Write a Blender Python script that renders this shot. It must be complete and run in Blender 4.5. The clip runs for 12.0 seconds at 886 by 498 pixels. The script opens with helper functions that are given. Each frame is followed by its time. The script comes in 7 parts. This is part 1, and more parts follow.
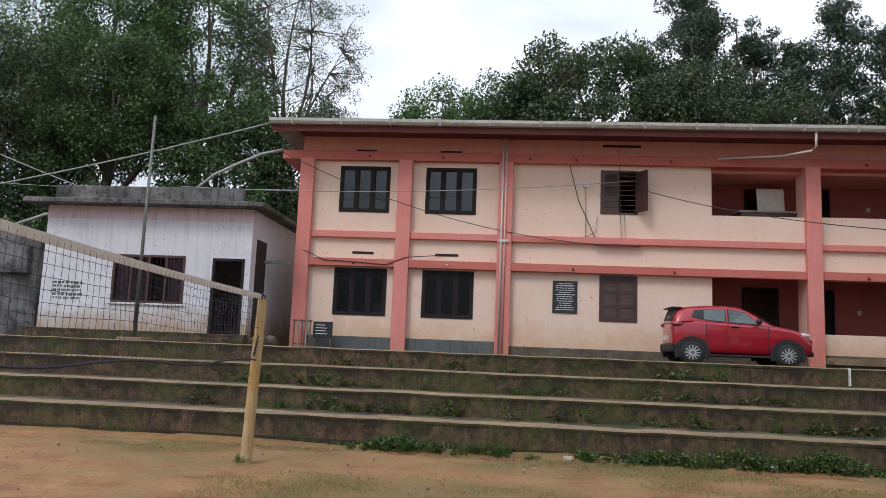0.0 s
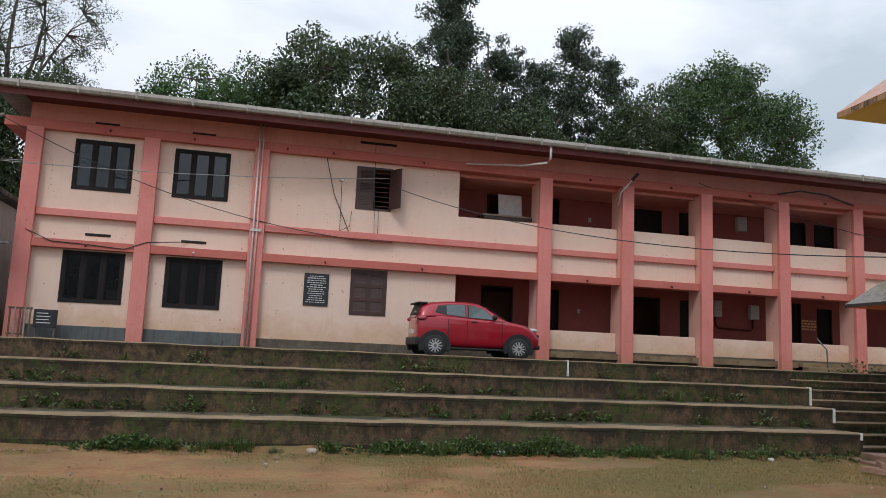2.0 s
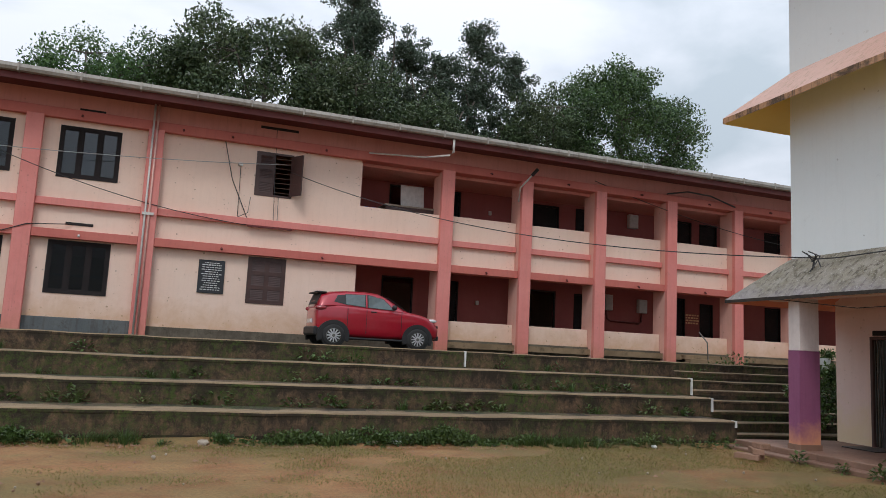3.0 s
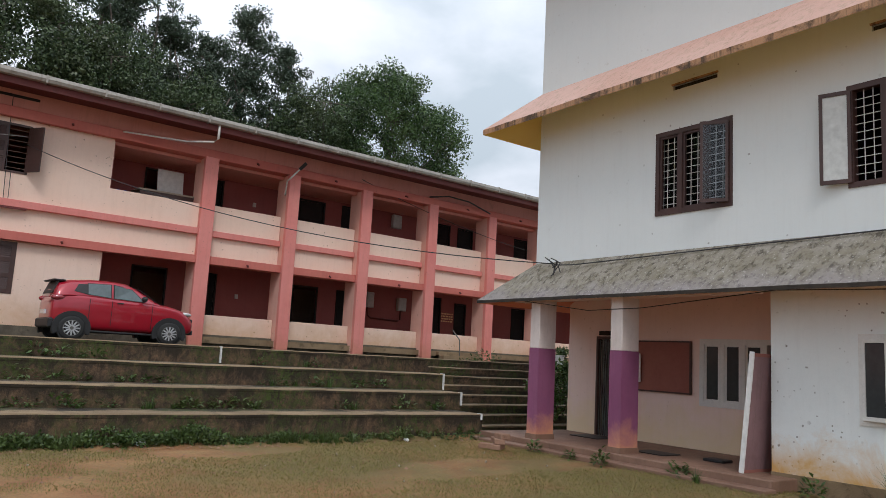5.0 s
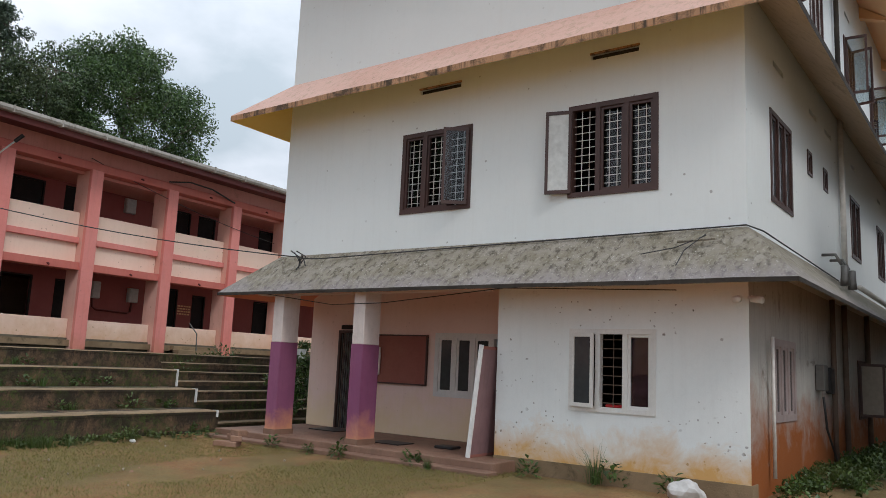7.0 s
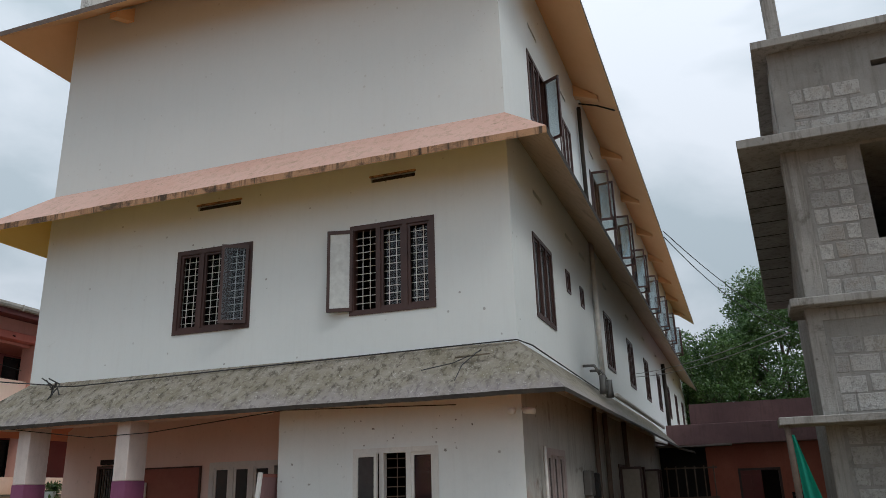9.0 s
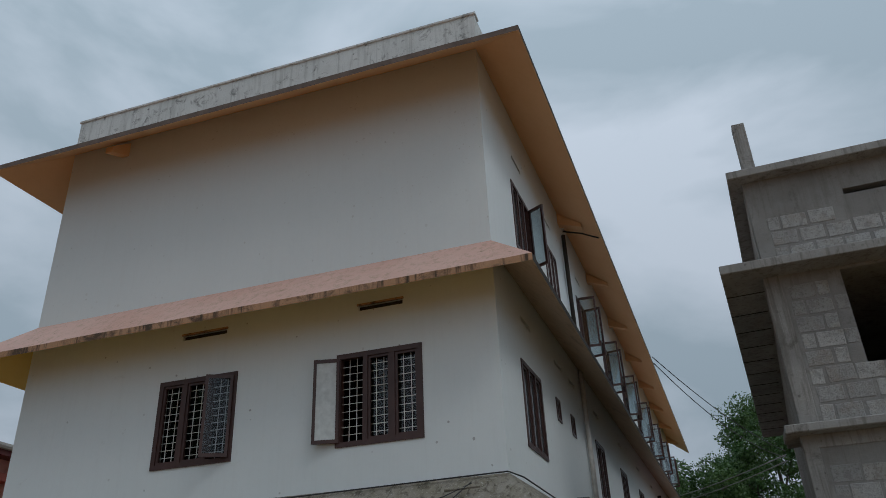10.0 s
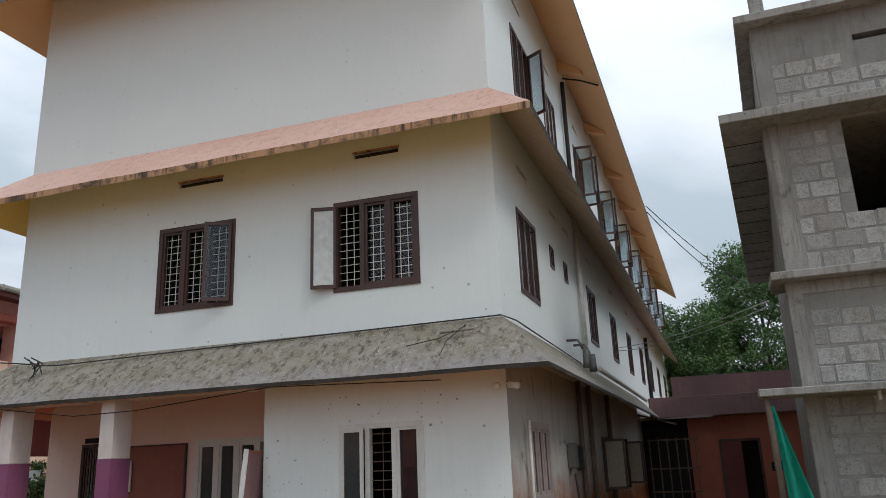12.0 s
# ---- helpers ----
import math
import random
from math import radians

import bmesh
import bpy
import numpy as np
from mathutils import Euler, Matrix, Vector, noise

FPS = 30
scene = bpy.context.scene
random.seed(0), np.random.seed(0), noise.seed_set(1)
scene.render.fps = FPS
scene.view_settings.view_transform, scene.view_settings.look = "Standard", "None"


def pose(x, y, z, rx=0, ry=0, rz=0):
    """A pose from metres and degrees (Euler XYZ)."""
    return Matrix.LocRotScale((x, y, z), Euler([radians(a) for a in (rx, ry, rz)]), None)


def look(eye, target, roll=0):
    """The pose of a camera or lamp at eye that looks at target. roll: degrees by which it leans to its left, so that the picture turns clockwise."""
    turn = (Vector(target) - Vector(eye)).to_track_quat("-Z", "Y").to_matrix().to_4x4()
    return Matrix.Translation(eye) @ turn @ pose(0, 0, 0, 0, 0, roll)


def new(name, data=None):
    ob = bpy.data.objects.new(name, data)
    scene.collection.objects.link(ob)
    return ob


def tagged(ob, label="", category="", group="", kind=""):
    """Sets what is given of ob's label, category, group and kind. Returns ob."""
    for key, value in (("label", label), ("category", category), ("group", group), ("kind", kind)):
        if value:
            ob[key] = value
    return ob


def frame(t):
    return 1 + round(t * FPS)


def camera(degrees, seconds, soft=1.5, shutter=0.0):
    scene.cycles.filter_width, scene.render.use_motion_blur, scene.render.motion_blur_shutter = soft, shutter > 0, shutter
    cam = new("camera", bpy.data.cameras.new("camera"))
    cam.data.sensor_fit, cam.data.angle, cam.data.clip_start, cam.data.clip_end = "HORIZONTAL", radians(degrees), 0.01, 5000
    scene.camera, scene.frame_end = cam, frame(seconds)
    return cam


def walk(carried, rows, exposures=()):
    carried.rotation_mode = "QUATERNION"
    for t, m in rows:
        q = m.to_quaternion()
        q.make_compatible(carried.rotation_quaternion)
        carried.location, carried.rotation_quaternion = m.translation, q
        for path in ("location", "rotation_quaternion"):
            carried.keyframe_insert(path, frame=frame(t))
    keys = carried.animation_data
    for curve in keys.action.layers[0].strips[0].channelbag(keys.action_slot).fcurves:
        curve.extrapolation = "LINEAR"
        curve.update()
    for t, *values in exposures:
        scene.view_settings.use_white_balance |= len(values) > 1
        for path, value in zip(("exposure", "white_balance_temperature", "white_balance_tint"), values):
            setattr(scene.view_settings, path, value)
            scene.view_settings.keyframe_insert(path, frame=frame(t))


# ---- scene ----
cam = camera(60.17, 12.0, soft=0.55)
EYE = (0.0, 0.0, 1.66)
# seconds, then the camera's turn (Euler XYZ, degrees); it pans where it stands
ROWS = [
    (0.0, 97.684, -2.286, 4.674),
    (0.5, 97.872, -2.082, -0.812),
    (1.0, 97.990, -1.879, -5.788),
    (1.5, 98.005, -2.228, -9.510),
    (2.0, 97.905, -2.449, -13.859),
    (2.5, 97.797, -2.930, -17.081),
    (3.0, 97.539, -2.835, -21.383),
    (3.2, 97.570, -3.020, -23.430),
    (4.8, 98.112, -3.353, -37.167),
    (5.0, 98.172, -3.123, -39.115),
    (5.5, 98.292, -2.849, -44.218),
    (6.0, 98.448, -2.682, -48.544),
    (6.5, 98.576, -2.724, -53.594),
    (7.0, 98.661, -2.534, -58.113),
    (7.2, 98.796, -2.360, -60.064),
    (8.8, 105.806, 1.331, -73.366),
    (9.0, 107.621, 1.594, -73.774),
    (9.5, 112.973, 2.039, -74.048),
    (10.0, 117.108, 2.356, -74.456),
    (10.5, 118.597, 2.449, -74.641),
    (11.0, 114.546, 2.582, -74.752),
    (11.5, 109.016, 2.264, -74.796),
    (12.0, 105.797, 2.270, -74.822),
]
EXPOSURES = [(0.0, 0.02, 6310, 14), (0.5, -0.09, 6310, 14), (1.0, -0.14, 6310, 14), (3.2, -0.09, 6320, 14), (5.0, -0.02, 6340, 14), (7.2, -0.03, 6330, 13), (8.8, -0.27, 6320, 11), (9.5, -0.78, 6040, 9), (10.5, -1.12, 5880, 8), (11.0, -0.91, 6030, 9), (11.5, -0.48, 6240, 10), (12.0, -0.16, 6250, 11)]
walk(cam, [(t, pose(*EYE, rx, ry, rz)) for t, rx, ry, rz in ROWS], EXPOSURES)

# ---- world and sun: bright overcast ----
world = bpy.data.worlds.new("overcast_sky")
scene.world = world
world.use_nodes = True
wn, wl = world.node_tree.nodes, world.node_tree.links
wn.clear()
w_out, w_bg = wn.new("ShaderNodeOutputWorld"), wn.new("ShaderNodeBackground")
w_sky = wn.new("ShaderNodeTexSky")
w_sky.sky_type, w_sky.sun_disc = "NISHITA", False
w_sky.sun_elevation, w_sky.sun_rotation = radians(50), radians(210)
w_co, w_map = wn.new("ShaderNodeTexCoord"), wn.new("ShaderNodeMapping")
w_map.inputs["Scale"].default_value = (1.0, 1.0, 2.2)
w_n1 = wn.new("ShaderNodeTexNoise")
w_n1.inputs["Scale"].default_value, w_n1.inputs["Detail"].default_value, w_n1.inputs["Roughness"].default_value = 2.3, 7.0, 0.5
w_n1.inputs["Distortion"].default_value = 0.35
w_ramp = wn.new("ShaderNodeValToRGB")
w_ramp.color_ramp.elements[0].position, w_ramp.color_ramp.elements[0].color = 0.40, (6.4, 7.4, 7.9, 1)
w_ramp.color_ramp.elements[1].position, w_ramp.color_ramp.elements[1].color = 0.59, (10.4, 11.0, 11.6, 1)
w_mix = wn.new("ShaderNodeMix")
w_mix.data_type = "RGBA"
w_mix.inputs[0].default_value = 0.88
wl.new(w_co.outputs["Generated"], w_map.inputs["Vector"])
wl.new(w_map.outputs["Vector"], w_n1.inputs["Vector"])
w_sep = wn.new("ShaderNodeSeparateXYZ")
wl.new(w_co.outputs["Generated"], w_sep.inputs[0])
w_low = wn.new("ShaderNodeMapRange")
w_low.inputs["From Min"].default_value, w_low.inputs["From Max"].default_value = 0.20, 0.62
w_low.inputs["To Min"].default_value, w_low.inputs["To Max"].default_value = 0.05, 0.0
wl.new(w_sep.outputs["Z"], w_low.inputs["Value"])
w_add = wn.new("ShaderNodeMath")
wl.new(w_n1.outputs["Fac"], w_add.inputs[0])
wl.new(w_low.outputs["Result"], w_add.inputs[1])
w_dot = wn.new("ShaderNodeVectorMath")
w_dot.operation = "DOT_PRODUCT"
w_dot.inputs[1].default_value = (0.72, 0.60, 0.35)
wl.new(w_co.outputs["Generated"], w_dot.inputs[0])
w_bright = wn.new("ShaderNodeMapRange")
w_bright.inputs["From Min"].default_value, w_bright.inputs["From Max"].default_value = 0.5, 1.0
w_bright.inputs["To Min"].default_value, w_bright.inputs["To Max"].default_value = -0.055, 0.06
wl.new(w_dot.outputs["Value"], w_bright.inputs["Value"])
w_sum = wn.new("ShaderNodeMath")
wl.new(w_add.outputs[0], w_sum.inputs[0])
wl.new(w_bright.outputs["Result"], w_sum.inputs[1])
wl.new(w_sum.outputs[0], w_ramp.inputs["Fac"])
wl.new(w_sky.outputs["Color"], w_mix.inputs[6])
wl.new(w_ramp.outputs["Color"], w_mix.inputs[7])
w_up = wn.new("ShaderNodeMapRange")
w_up.inputs["From Min"].default_value, w_up.inputs["From Max"].default_value = 0.0, 1.0
w_up.inputs["To Min"].default_value, w_up.inputs["To Max"].default_value = 0.66, 1.55
wl.new(w_sep.outputs["Z"], w_up.inputs["Value"])
w_grade = wn.new("ShaderNodeVectorMath")
w_grade.operation = "SCALE"
wl.new(w_mix.outputs[2], w_grade.inputs[0])
wl.new(w_up.outputs["Result"], w_grade.inputs["Scale"])
wl.new(w_grade.outputs["Vector"], w_bg.inputs["Color"])
wl.new(w_bg.outputs["Background"], w_out.inputs["Surface"])
w_bg.inputs["Strength"].default_value = 0.109

sun = new("sun", bpy.data.lights.new("sun", "SUN"))
sun.data.energy, sun.data.angle, sun.data.color = 1.1, radians(14), (1.0, 0.96, 0.9)
sun.matrix_world = look((-18, -31, 42), (0, 0, 0))

# ---- materials ----
def node_mat(name):
    m = bpy.data.materials.new(name)
    m.use_nodes = True
    n, l = m.node_tree.nodes, m.node_tree.links
    return m, n, l, n["Principled BSDF"]


def noise_node(n, l, vec, scale, detail=5.0, rough=0.55, distort=0.0):
    t = n.new("ShaderNodeTexNoise")
    t.inputs["Scale"].default_value, t.inputs["Detail"].default_value = scale, detail
    t.inputs["Roughness"].default_value, t.inputs["Distortion"].default_value = rough, distort
    l.new(vec, t.inputs["Vector"])
    return t.outputs["Fac"]


def ramp_node(n, l, fac, a, b, va=0.0, vb=1.0):
    r = n.new("ShaderNodeMapRange")
    r.inputs["From Min"].default_value, r.inputs["From Max"].default_value = a, b
    r.inputs["To Min"].default_value, r.inputs["To Max"].default_value = va, vb
    l.new(fac, r.inputs["Value"])
    return r.outputs["Result"]


def mix_node(n, l, fac, a, b):
    x = n.new("ShaderNodeMix")
    x.data_type = "RGBA"
    if isinstance(fac, float):
        x.inputs[0].default_value = fac
    else:
        l.new(fac, x.inputs[0])
    for k, v in ((6, a), (7, b)):
        if isinstance(v, tuple):
            x.inputs[k].default_value = (*v, 1)
        else:
            l.new(v, x.inputs[k])
    return x.outputs[2]


def times_node(n, l, a, b):
    x = n.new("ShaderNodeMath")
    x.operation = "MULTIPLY"
    l.new(a, x.inputs[0])
    if isinstance(b, float):
        x.inputs[1].default_value = b
    else:
        l.new(b, x.inputs[1])
    return x.outputs[0]


def bump_node(n, l, height, bsdf, strength=0.3, distance=0.02):
    b = n.new("ShaderNodeBump")
    b.inputs["Strength"].default_value, b.inputs["Distance"].default_value = strength, distance
    l.new(height, b.inputs["Height"])
    l.new(b.outputs["Normal"], bsdf.inputs["Normal"])


def stretched(n, l, vec, scale):
    m = n.new("ShaderNodeMapping")
    m.inputs["Scale"].default_value = scale
    l.new(vec, m.inputs["Vector"])
    return m.outputs["Vector"]


def surface(name, col, col2, stain=None, stain_amount=0.5, grain=18.0, patch=0.8, streak=0.0, rough=0.8, bump=0.25,
            spots=0.0, low=None, metallic=0.0, flecks=None, grit=0.40, chips=0.0):
    """A painted, plastered or cast surface: two tones in patches, grime, grain, run-down streaks, spots, flecks and a splashed foot."""
    m, n, l, b = node_mat(name)
    pos = n.new("ShaderNodeNewGeometry").outputs["Position"]
    big = noise_node(n, l, pos, patch, 5.0, 0.62)
    mid = noise_node(n, l, pos, grain * 0.38, 9.0, 0.74, 0.5)
    fine = noise_node(n, l, pos, grain * 3.2, 5.0, 0.7)
    c = mix_node(n, l, ramp_node(n, l, big, 0.38, 0.62), col, col2)
    dull = tuple(0.62 * v for v in col2)
    c = mix_node(n, l, ramp_node(n, l, mid, 0.50, 0.70, 0.0, 0.85 * grit), c, dull)
    c = mix_node(n, l, ramp_node(n, l, fine, 0.45, 0.75, 0.0, grit), c, dull)
    if stain:
        s = noise_node(n, l, pos, patch * 2.6, 9.0, 0.74, 0.6)
        lo = 0.66 - 0.24 * stain_amount
        c = mix_node(n, l, ramp_node(n, l, s, lo, lo + 0.12, 0.0, min(1.0, 0.4 + stain_amount * 0.7)), c, stain)
        if streak:
            k = noise_node(n, l, stretched(n, l, pos, (6.0, 6.0, 0.42)), 1.5, 8.0, 0.68, 0.3)
            c = mix_node(n, l, ramp_node(n, l, k, 0.50, 0.64, 0.0, streak), c, stain)
    if spots and stain:
        v = n.new("ShaderNodeTexVoronoi")
        v.inputs["Scale"].default_value = 3.6
        l.new(pos, v.inputs["Vector"])
        warp = noise_node(n, l, pos, 16.0, 3.0)
        d = n.new("ShaderNodeMath")
        d.operation = "MULTIPLY_ADD"
        l.new(warp, d.inputs[0])
        d.inputs[1].default_value, d.inputs[2].default_value = 0.16, -0.08
        e = n.new("ShaderNodeMath")
        e.operation = "ADD"
        l.new(v.outputs["Distance"], e.inputs[0])
        l.new(d.outputs[0], e.inputs[1])
        gate = ramp_node(n, l, noise_node(n, l, pos, 0.9, 3.0), 0.42, 0.58)
        c = mix_node(n, l, times_node(n, l, ramp_node(n, l, e.outputs[0], 0.055, 0.08, spots, 0.0), gate), c, tuple(0.55 * q for q in stain))
    if chips and stain:
        # flaked chips and fly specks of two sizes, gathered in loose groups
        for sc, rad, gate_sc in ((5.0, 0.12, 1.3), (9.0, 0.11, 0.7)):
            v = n.new("ShaderNodeTexVoronoi")
            v.inputs["Scale"].default_value = sc
            l.new(pos, v.inputs["Vector"])
            d = n.new("ShaderNodeMath")
            d.operation = "MULTIPLY_ADD"
            l.new(noise_node(n, l, pos, sc * 2.2, 6.0, 0.75), d.inputs[0])
            d.inputs[1].default_value = 0.5
            l.new(v.outputs["Distance"], d.inputs[2])
            gate = ramp_node(n, l, noise_node(n, l, pos, gate_sc, 4.0, 0.6), 0.52, 0.60)
            c = mix_node(n, l, times_node(n, l, ramp_node(n, l, d.outputs[0], rad + 0.22, rad + 0.27, chips, 0.0), gate), c, tuple(0.8 * q for q in stain))
    if low:
        z0, z1, tone, power = low
        sep = n.new("ShaderNodeSeparateXYZ")
        l.new(pos, sep.inputs[0])
        edge = n.new("ShaderNodeMath")
        edge.operation = "MULTIPLY_ADD"
        l.new(noise_node(n, l, pos, 1.5, 8.0, 0.7, 0.4), edge.inputs[0])
        edge.inputs[1].default_value = (z1 - z0) * 2.4
        l.new(sep.outputs["Z"], edge.inputs[2])
        shift = (z1 - z0) * 1.2
        c = mix_node(n, l, ramp_node(n, l, edge.outputs[0], z0 + shift, z1 + shift, power, 0.0), c, tone)
    if flecks:
        c = mix_node(n, l, ramp_node(n, l, noise_node(n, l, pos, 21.0, 6.0, 0.8, 0.5), 0.585, 0.65, 0.0, 0.75), c, flecks)
    l.new(c, b.inputs["Base Color"])
    b.inputs["Metallic"].default_value = metallic
    l.new(ramp_node(n, l, mid, 0.2, 0.8, rough - 0.08, min(1.0, rough + 0.1)), b.inputs["Roughness"])
    both = n.new("ShaderNodeMath")
    l.new(mid, both.inputs[0])
    l.new(times_node(n, l, fine, 0.5), both.inputs[1])
    bump_node(n, l, both.outputs[0], b, min(1.0, bump * 1.3), 0.016)
    return m


def plain(name, col, rough=0.5, metallic=0.0, vary=0.12, coat=0.0):
    m, n, l, b = node_mat(name)
    pos = n.new("ShaderNodeNewGeometry").outputs["Position"]
    f = noise_node(n, l, pos, 9.0, 5.0)
    c = mix_node(n, l, ramp_node(n, l, f, 0.3, 0.7), tuple(v * (1 - vary) for v in col), tuple(min(1.0, v * (1 + vary)) for v in col))
    l.new(c, b.inputs["Base Color"])
    b.inputs["Roughness"].default_value, b.inputs["Metallic"].default_value, b.inputs["Coat Weight"].default_value = rough, metallic, coat
    return m


def glass(name, tint=(0.55, 0.6, 0.62), rough=0.03, ior=1.5):
    """A clear tinted pane whose gloss grows towards grazing angles, alike from both faces."""
    m, n, l, b = node_mat(name)
    n.remove(b)
    out = n["Material Output"]
    tr, gl, lw, mx = n.new("ShaderNodeBsdfTransparent"), n.new("ShaderNodeBsdfGlossy"), n.new("ShaderNodeLayerWeight"), n.new("ShaderNodeMixShader")
    tr.inputs["Color"].default_value = (*tint, 1)
    gl.inputs["Roughness"].default_value = rough
    power = n.new("ShaderNodeMath")
    power.operation = "POWER"
    l.new(lw.outputs["Facing"], power.inputs[0])
    power.inputs[1].default_value = 5.0
    l.new(ramp_node(n, l, power.outputs[0], 0.0, 1.0, ((ior - 1) / (ior + 1)) ** 2, 1.0), mx.inputs[0])
    l.new(tr.outputs[0], mx.inputs[1])
    l.new(gl.outputs[0], mx.inputs[2])
    l.new(mx.outputs[0], out.inputs["Surface"])
    return m


def leaf(name, dark, light, warm):
    m, n, l, b = node_mat(name)
    rnd = n.new("ShaderNodeNewGeometry").outputs["Random Per Island"]
    pos = n.new("ShaderNodeNewGeometry").outputs["Position"]
    c = mix_node(n, l, rnd, dark, light)
    c = mix_node(n, l, ramp_node(n, l, noise_node(n, l, pos, 0.35, 3.0), 0.5, 0.75, 0.0, 0.6), c, warm)
    l.new(c, b.inputs["Base Color"])
    b.inputs["Roughness"].default_value = 0.42
    b.inputs["Specular IOR Level"].default_value = 0.45
    out = n["Material Output"]
    tl, mx = n.new("ShaderNodeBsdfTranslucent"), n.new("ShaderNodeMixShader")
    l.new(c, tl.inputs["Color"])
    mx.inputs[0].default_value = 0.28
    l.new(b.outputs[0], mx.inputs[1])
    l.new(tl.outputs[0], mx.inputs[2])
    l.new(mx.outputs[0], out.inputs["Surface"])
    return m


CREAM = surface("cream_paint", (0.83, 0.61, 0.49), (0.85, 0.645, 0.53), (0.42, 0.27, 0.17), 0.10, 22, 0.5, 0.06, 0.75, 0.2, 0.7, (1.85, 2.75, (0.60, 0.34, 0.16), 0.6), grit=0.14, chips=0.8)
PINK = surface("pink_paint", (0.71, 0.225, 0.195), (0.75, 0.27, 0.235), (0.36, 0.15, 0.11), 0.12, 20, 0.6, 0.14, 0.7, 0.2, 0.4, (1.6, 2.3, (0.50, 0.20, 0.11), 0.5), grit=0.2, chips=0.5)
ROSE = surface("rose_paint", (0.55, 0.145, 0.115), (0.60, 0.18, 0.14), (0.28, 0.09, 0.07), 0.12, 20, 0.6, 0.12, 0.7, 0.2, 0.3, grit=0.2)
ROSE_SOFFIT = surface("rose_soffit", (0.80, 0.27, 0.15), (0.83, 0.31, 0.18), (0.4, 0.14, 0.09), 0.1, 20, 0.6, 0.0, 0.75, 0.15, grit=0.1)
SALMON = surface("salmon_paint", (0.68, 0.29, 0.245), (0.72, 0.335, 0.285), (0.34, 0.14, 0.11), 0.15, 20, 0.5, 0.15, 0.75, 0.2, 0.3, grit=0.16)
MAROON = surface("maroon_paint", (0.30, 0.070, 0.066), (0.34, 0.09, 0.08), (0.16, 0.045, 0.04), 0.2, 20, 0.6, 0.1, 0.7, 0.2, grit=0.2)
FASCIA = surface("fascia_red", (0.13, 0.022, 0.022), (0.16, 0.035, 0.03), (0.07, 0.03, 0.03), 0.2, 20, 0.8, 0.2, 0.6, 0.2)
PLINTH = surface("plinth_grey", (0.10, 0.115, 0.12), (0.14, 0.15, 0.15), (0.06, 0.045, 0.03), 0.45, 16, 1.0, 0.4, 0.85, 0.4)
RUBBLE = surface("rubble_stone", (0.095, 0.078, 0.058), (0.165, 0.138, 0.102), (0.05, 0.045, 0.03), 0.5, 9, 2.2, 0.2, 0.95, 0.9)
WHITE = surface("white_paint", (0.735, 0.78, 0.775), (0.765, 0.805, 0.80), (0.28, 0.25, 0.21), 0.04, 20, 0.35, 0.03, 0.75, 0.10, 0.55, grit=0.06)
WHITE_LOW = surface("white_paint_stained_foot", (0.725, 0.765, 0.76), (0.765, 0.805, 0.80), (0.16, 0.145, 0.125), 0.10, 20, 0.6, 0.03, 0.75, 0.15, 0.9, (0.18, 0.80, (0.60, 0.33, 0.09), 0.95), grit=0.12, chips=0.85)
# white wall with the alley's shade put into its base; stains on top
WHITE_SHADED = surface("white_paint_shaded_stained", (0.40, 0.395, 0.375), (0.49, 0.48, 0.45), (0.09, 0.065, 0.045), 0.34, 20, 0.5, 0.22, 0.8, 0.2, 0.5, (0.6, 1.6, (0.30, 0.085, 0.015), 1.0), grit=0.25, chips=0.6)
GREYWASH = surface("white_wash_warm", (0.69, 0.715, 0.70), (0.72, 0.74, 0.72), (0.50, 0.46, 0.38), 0.04, 22, 0.35, 0.04, 0.75, 0.10, 0.25, grit=0.06, chips=0.35)
ORANGE = surface("orange_soffit", (0.82, 0.50, 0.25), (0.85, 0.54, 0.29), (0.45, 0.27, 0.15), 0.1, 20, 0.5, 0.0, 0.75, 0.15, grit=0.12)
PEACH = surface("peach_roof_paint", (0.61, 0.37, 0.295), (0.65, 0.42, 0.345), (0.25, 0.2, 0.10), 0.34, 14, 0.8, 0.3, 0.75, 0.3, grit=0.25, chips=0.6)
MOSSY = surface("weathered_concrete", (0.23, 0.205, 0.145), (0.33, 0.30, 0.25), (0.065, 0.052, 0.035), 0.42, 24, 3.4, 0.85, 0.9, 1.0, 0.8, (2.95, 3.30, (0.30, 0.27, 0.31), 0.45), 0.0, (0.62, 0.60, 0.56), grit=0.7)
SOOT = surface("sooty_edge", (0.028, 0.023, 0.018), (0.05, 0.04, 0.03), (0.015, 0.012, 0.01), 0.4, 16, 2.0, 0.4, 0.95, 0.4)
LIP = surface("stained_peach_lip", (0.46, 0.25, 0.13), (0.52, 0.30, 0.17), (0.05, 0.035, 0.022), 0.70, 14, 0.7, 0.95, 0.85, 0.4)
PARAPET = surface("stained_parapet", (0.60, 0.62, 0.60), (0.67, 0.69, 0.67), (0.06, 0.06, 0.055), 0.50, 10, 1.3, 0.28, 0.9, 0.4, grit=0.3, chips=0.7)
PURPLE = surface("purple_paint", (0.22, 0.065, 0.145), (0.26, 0.085, 0.17), (0.10, 0.04, 0.065), 0.15, 20, 0.6, 0.15, 0.65, 0.2, 0.0, (0.30, 0.72, (0.60, 0.27, 0.15), 0.95), grit=0.2)
YELLOW = surface("yellow_soffit", (0.93, 0.63, 0.15), (0.94, 0.66, 0.19), (0.5, 0.3, 0.1), 0.04, 20, 0.5, 0.0, 0.75, 0.15, grit=0.06)
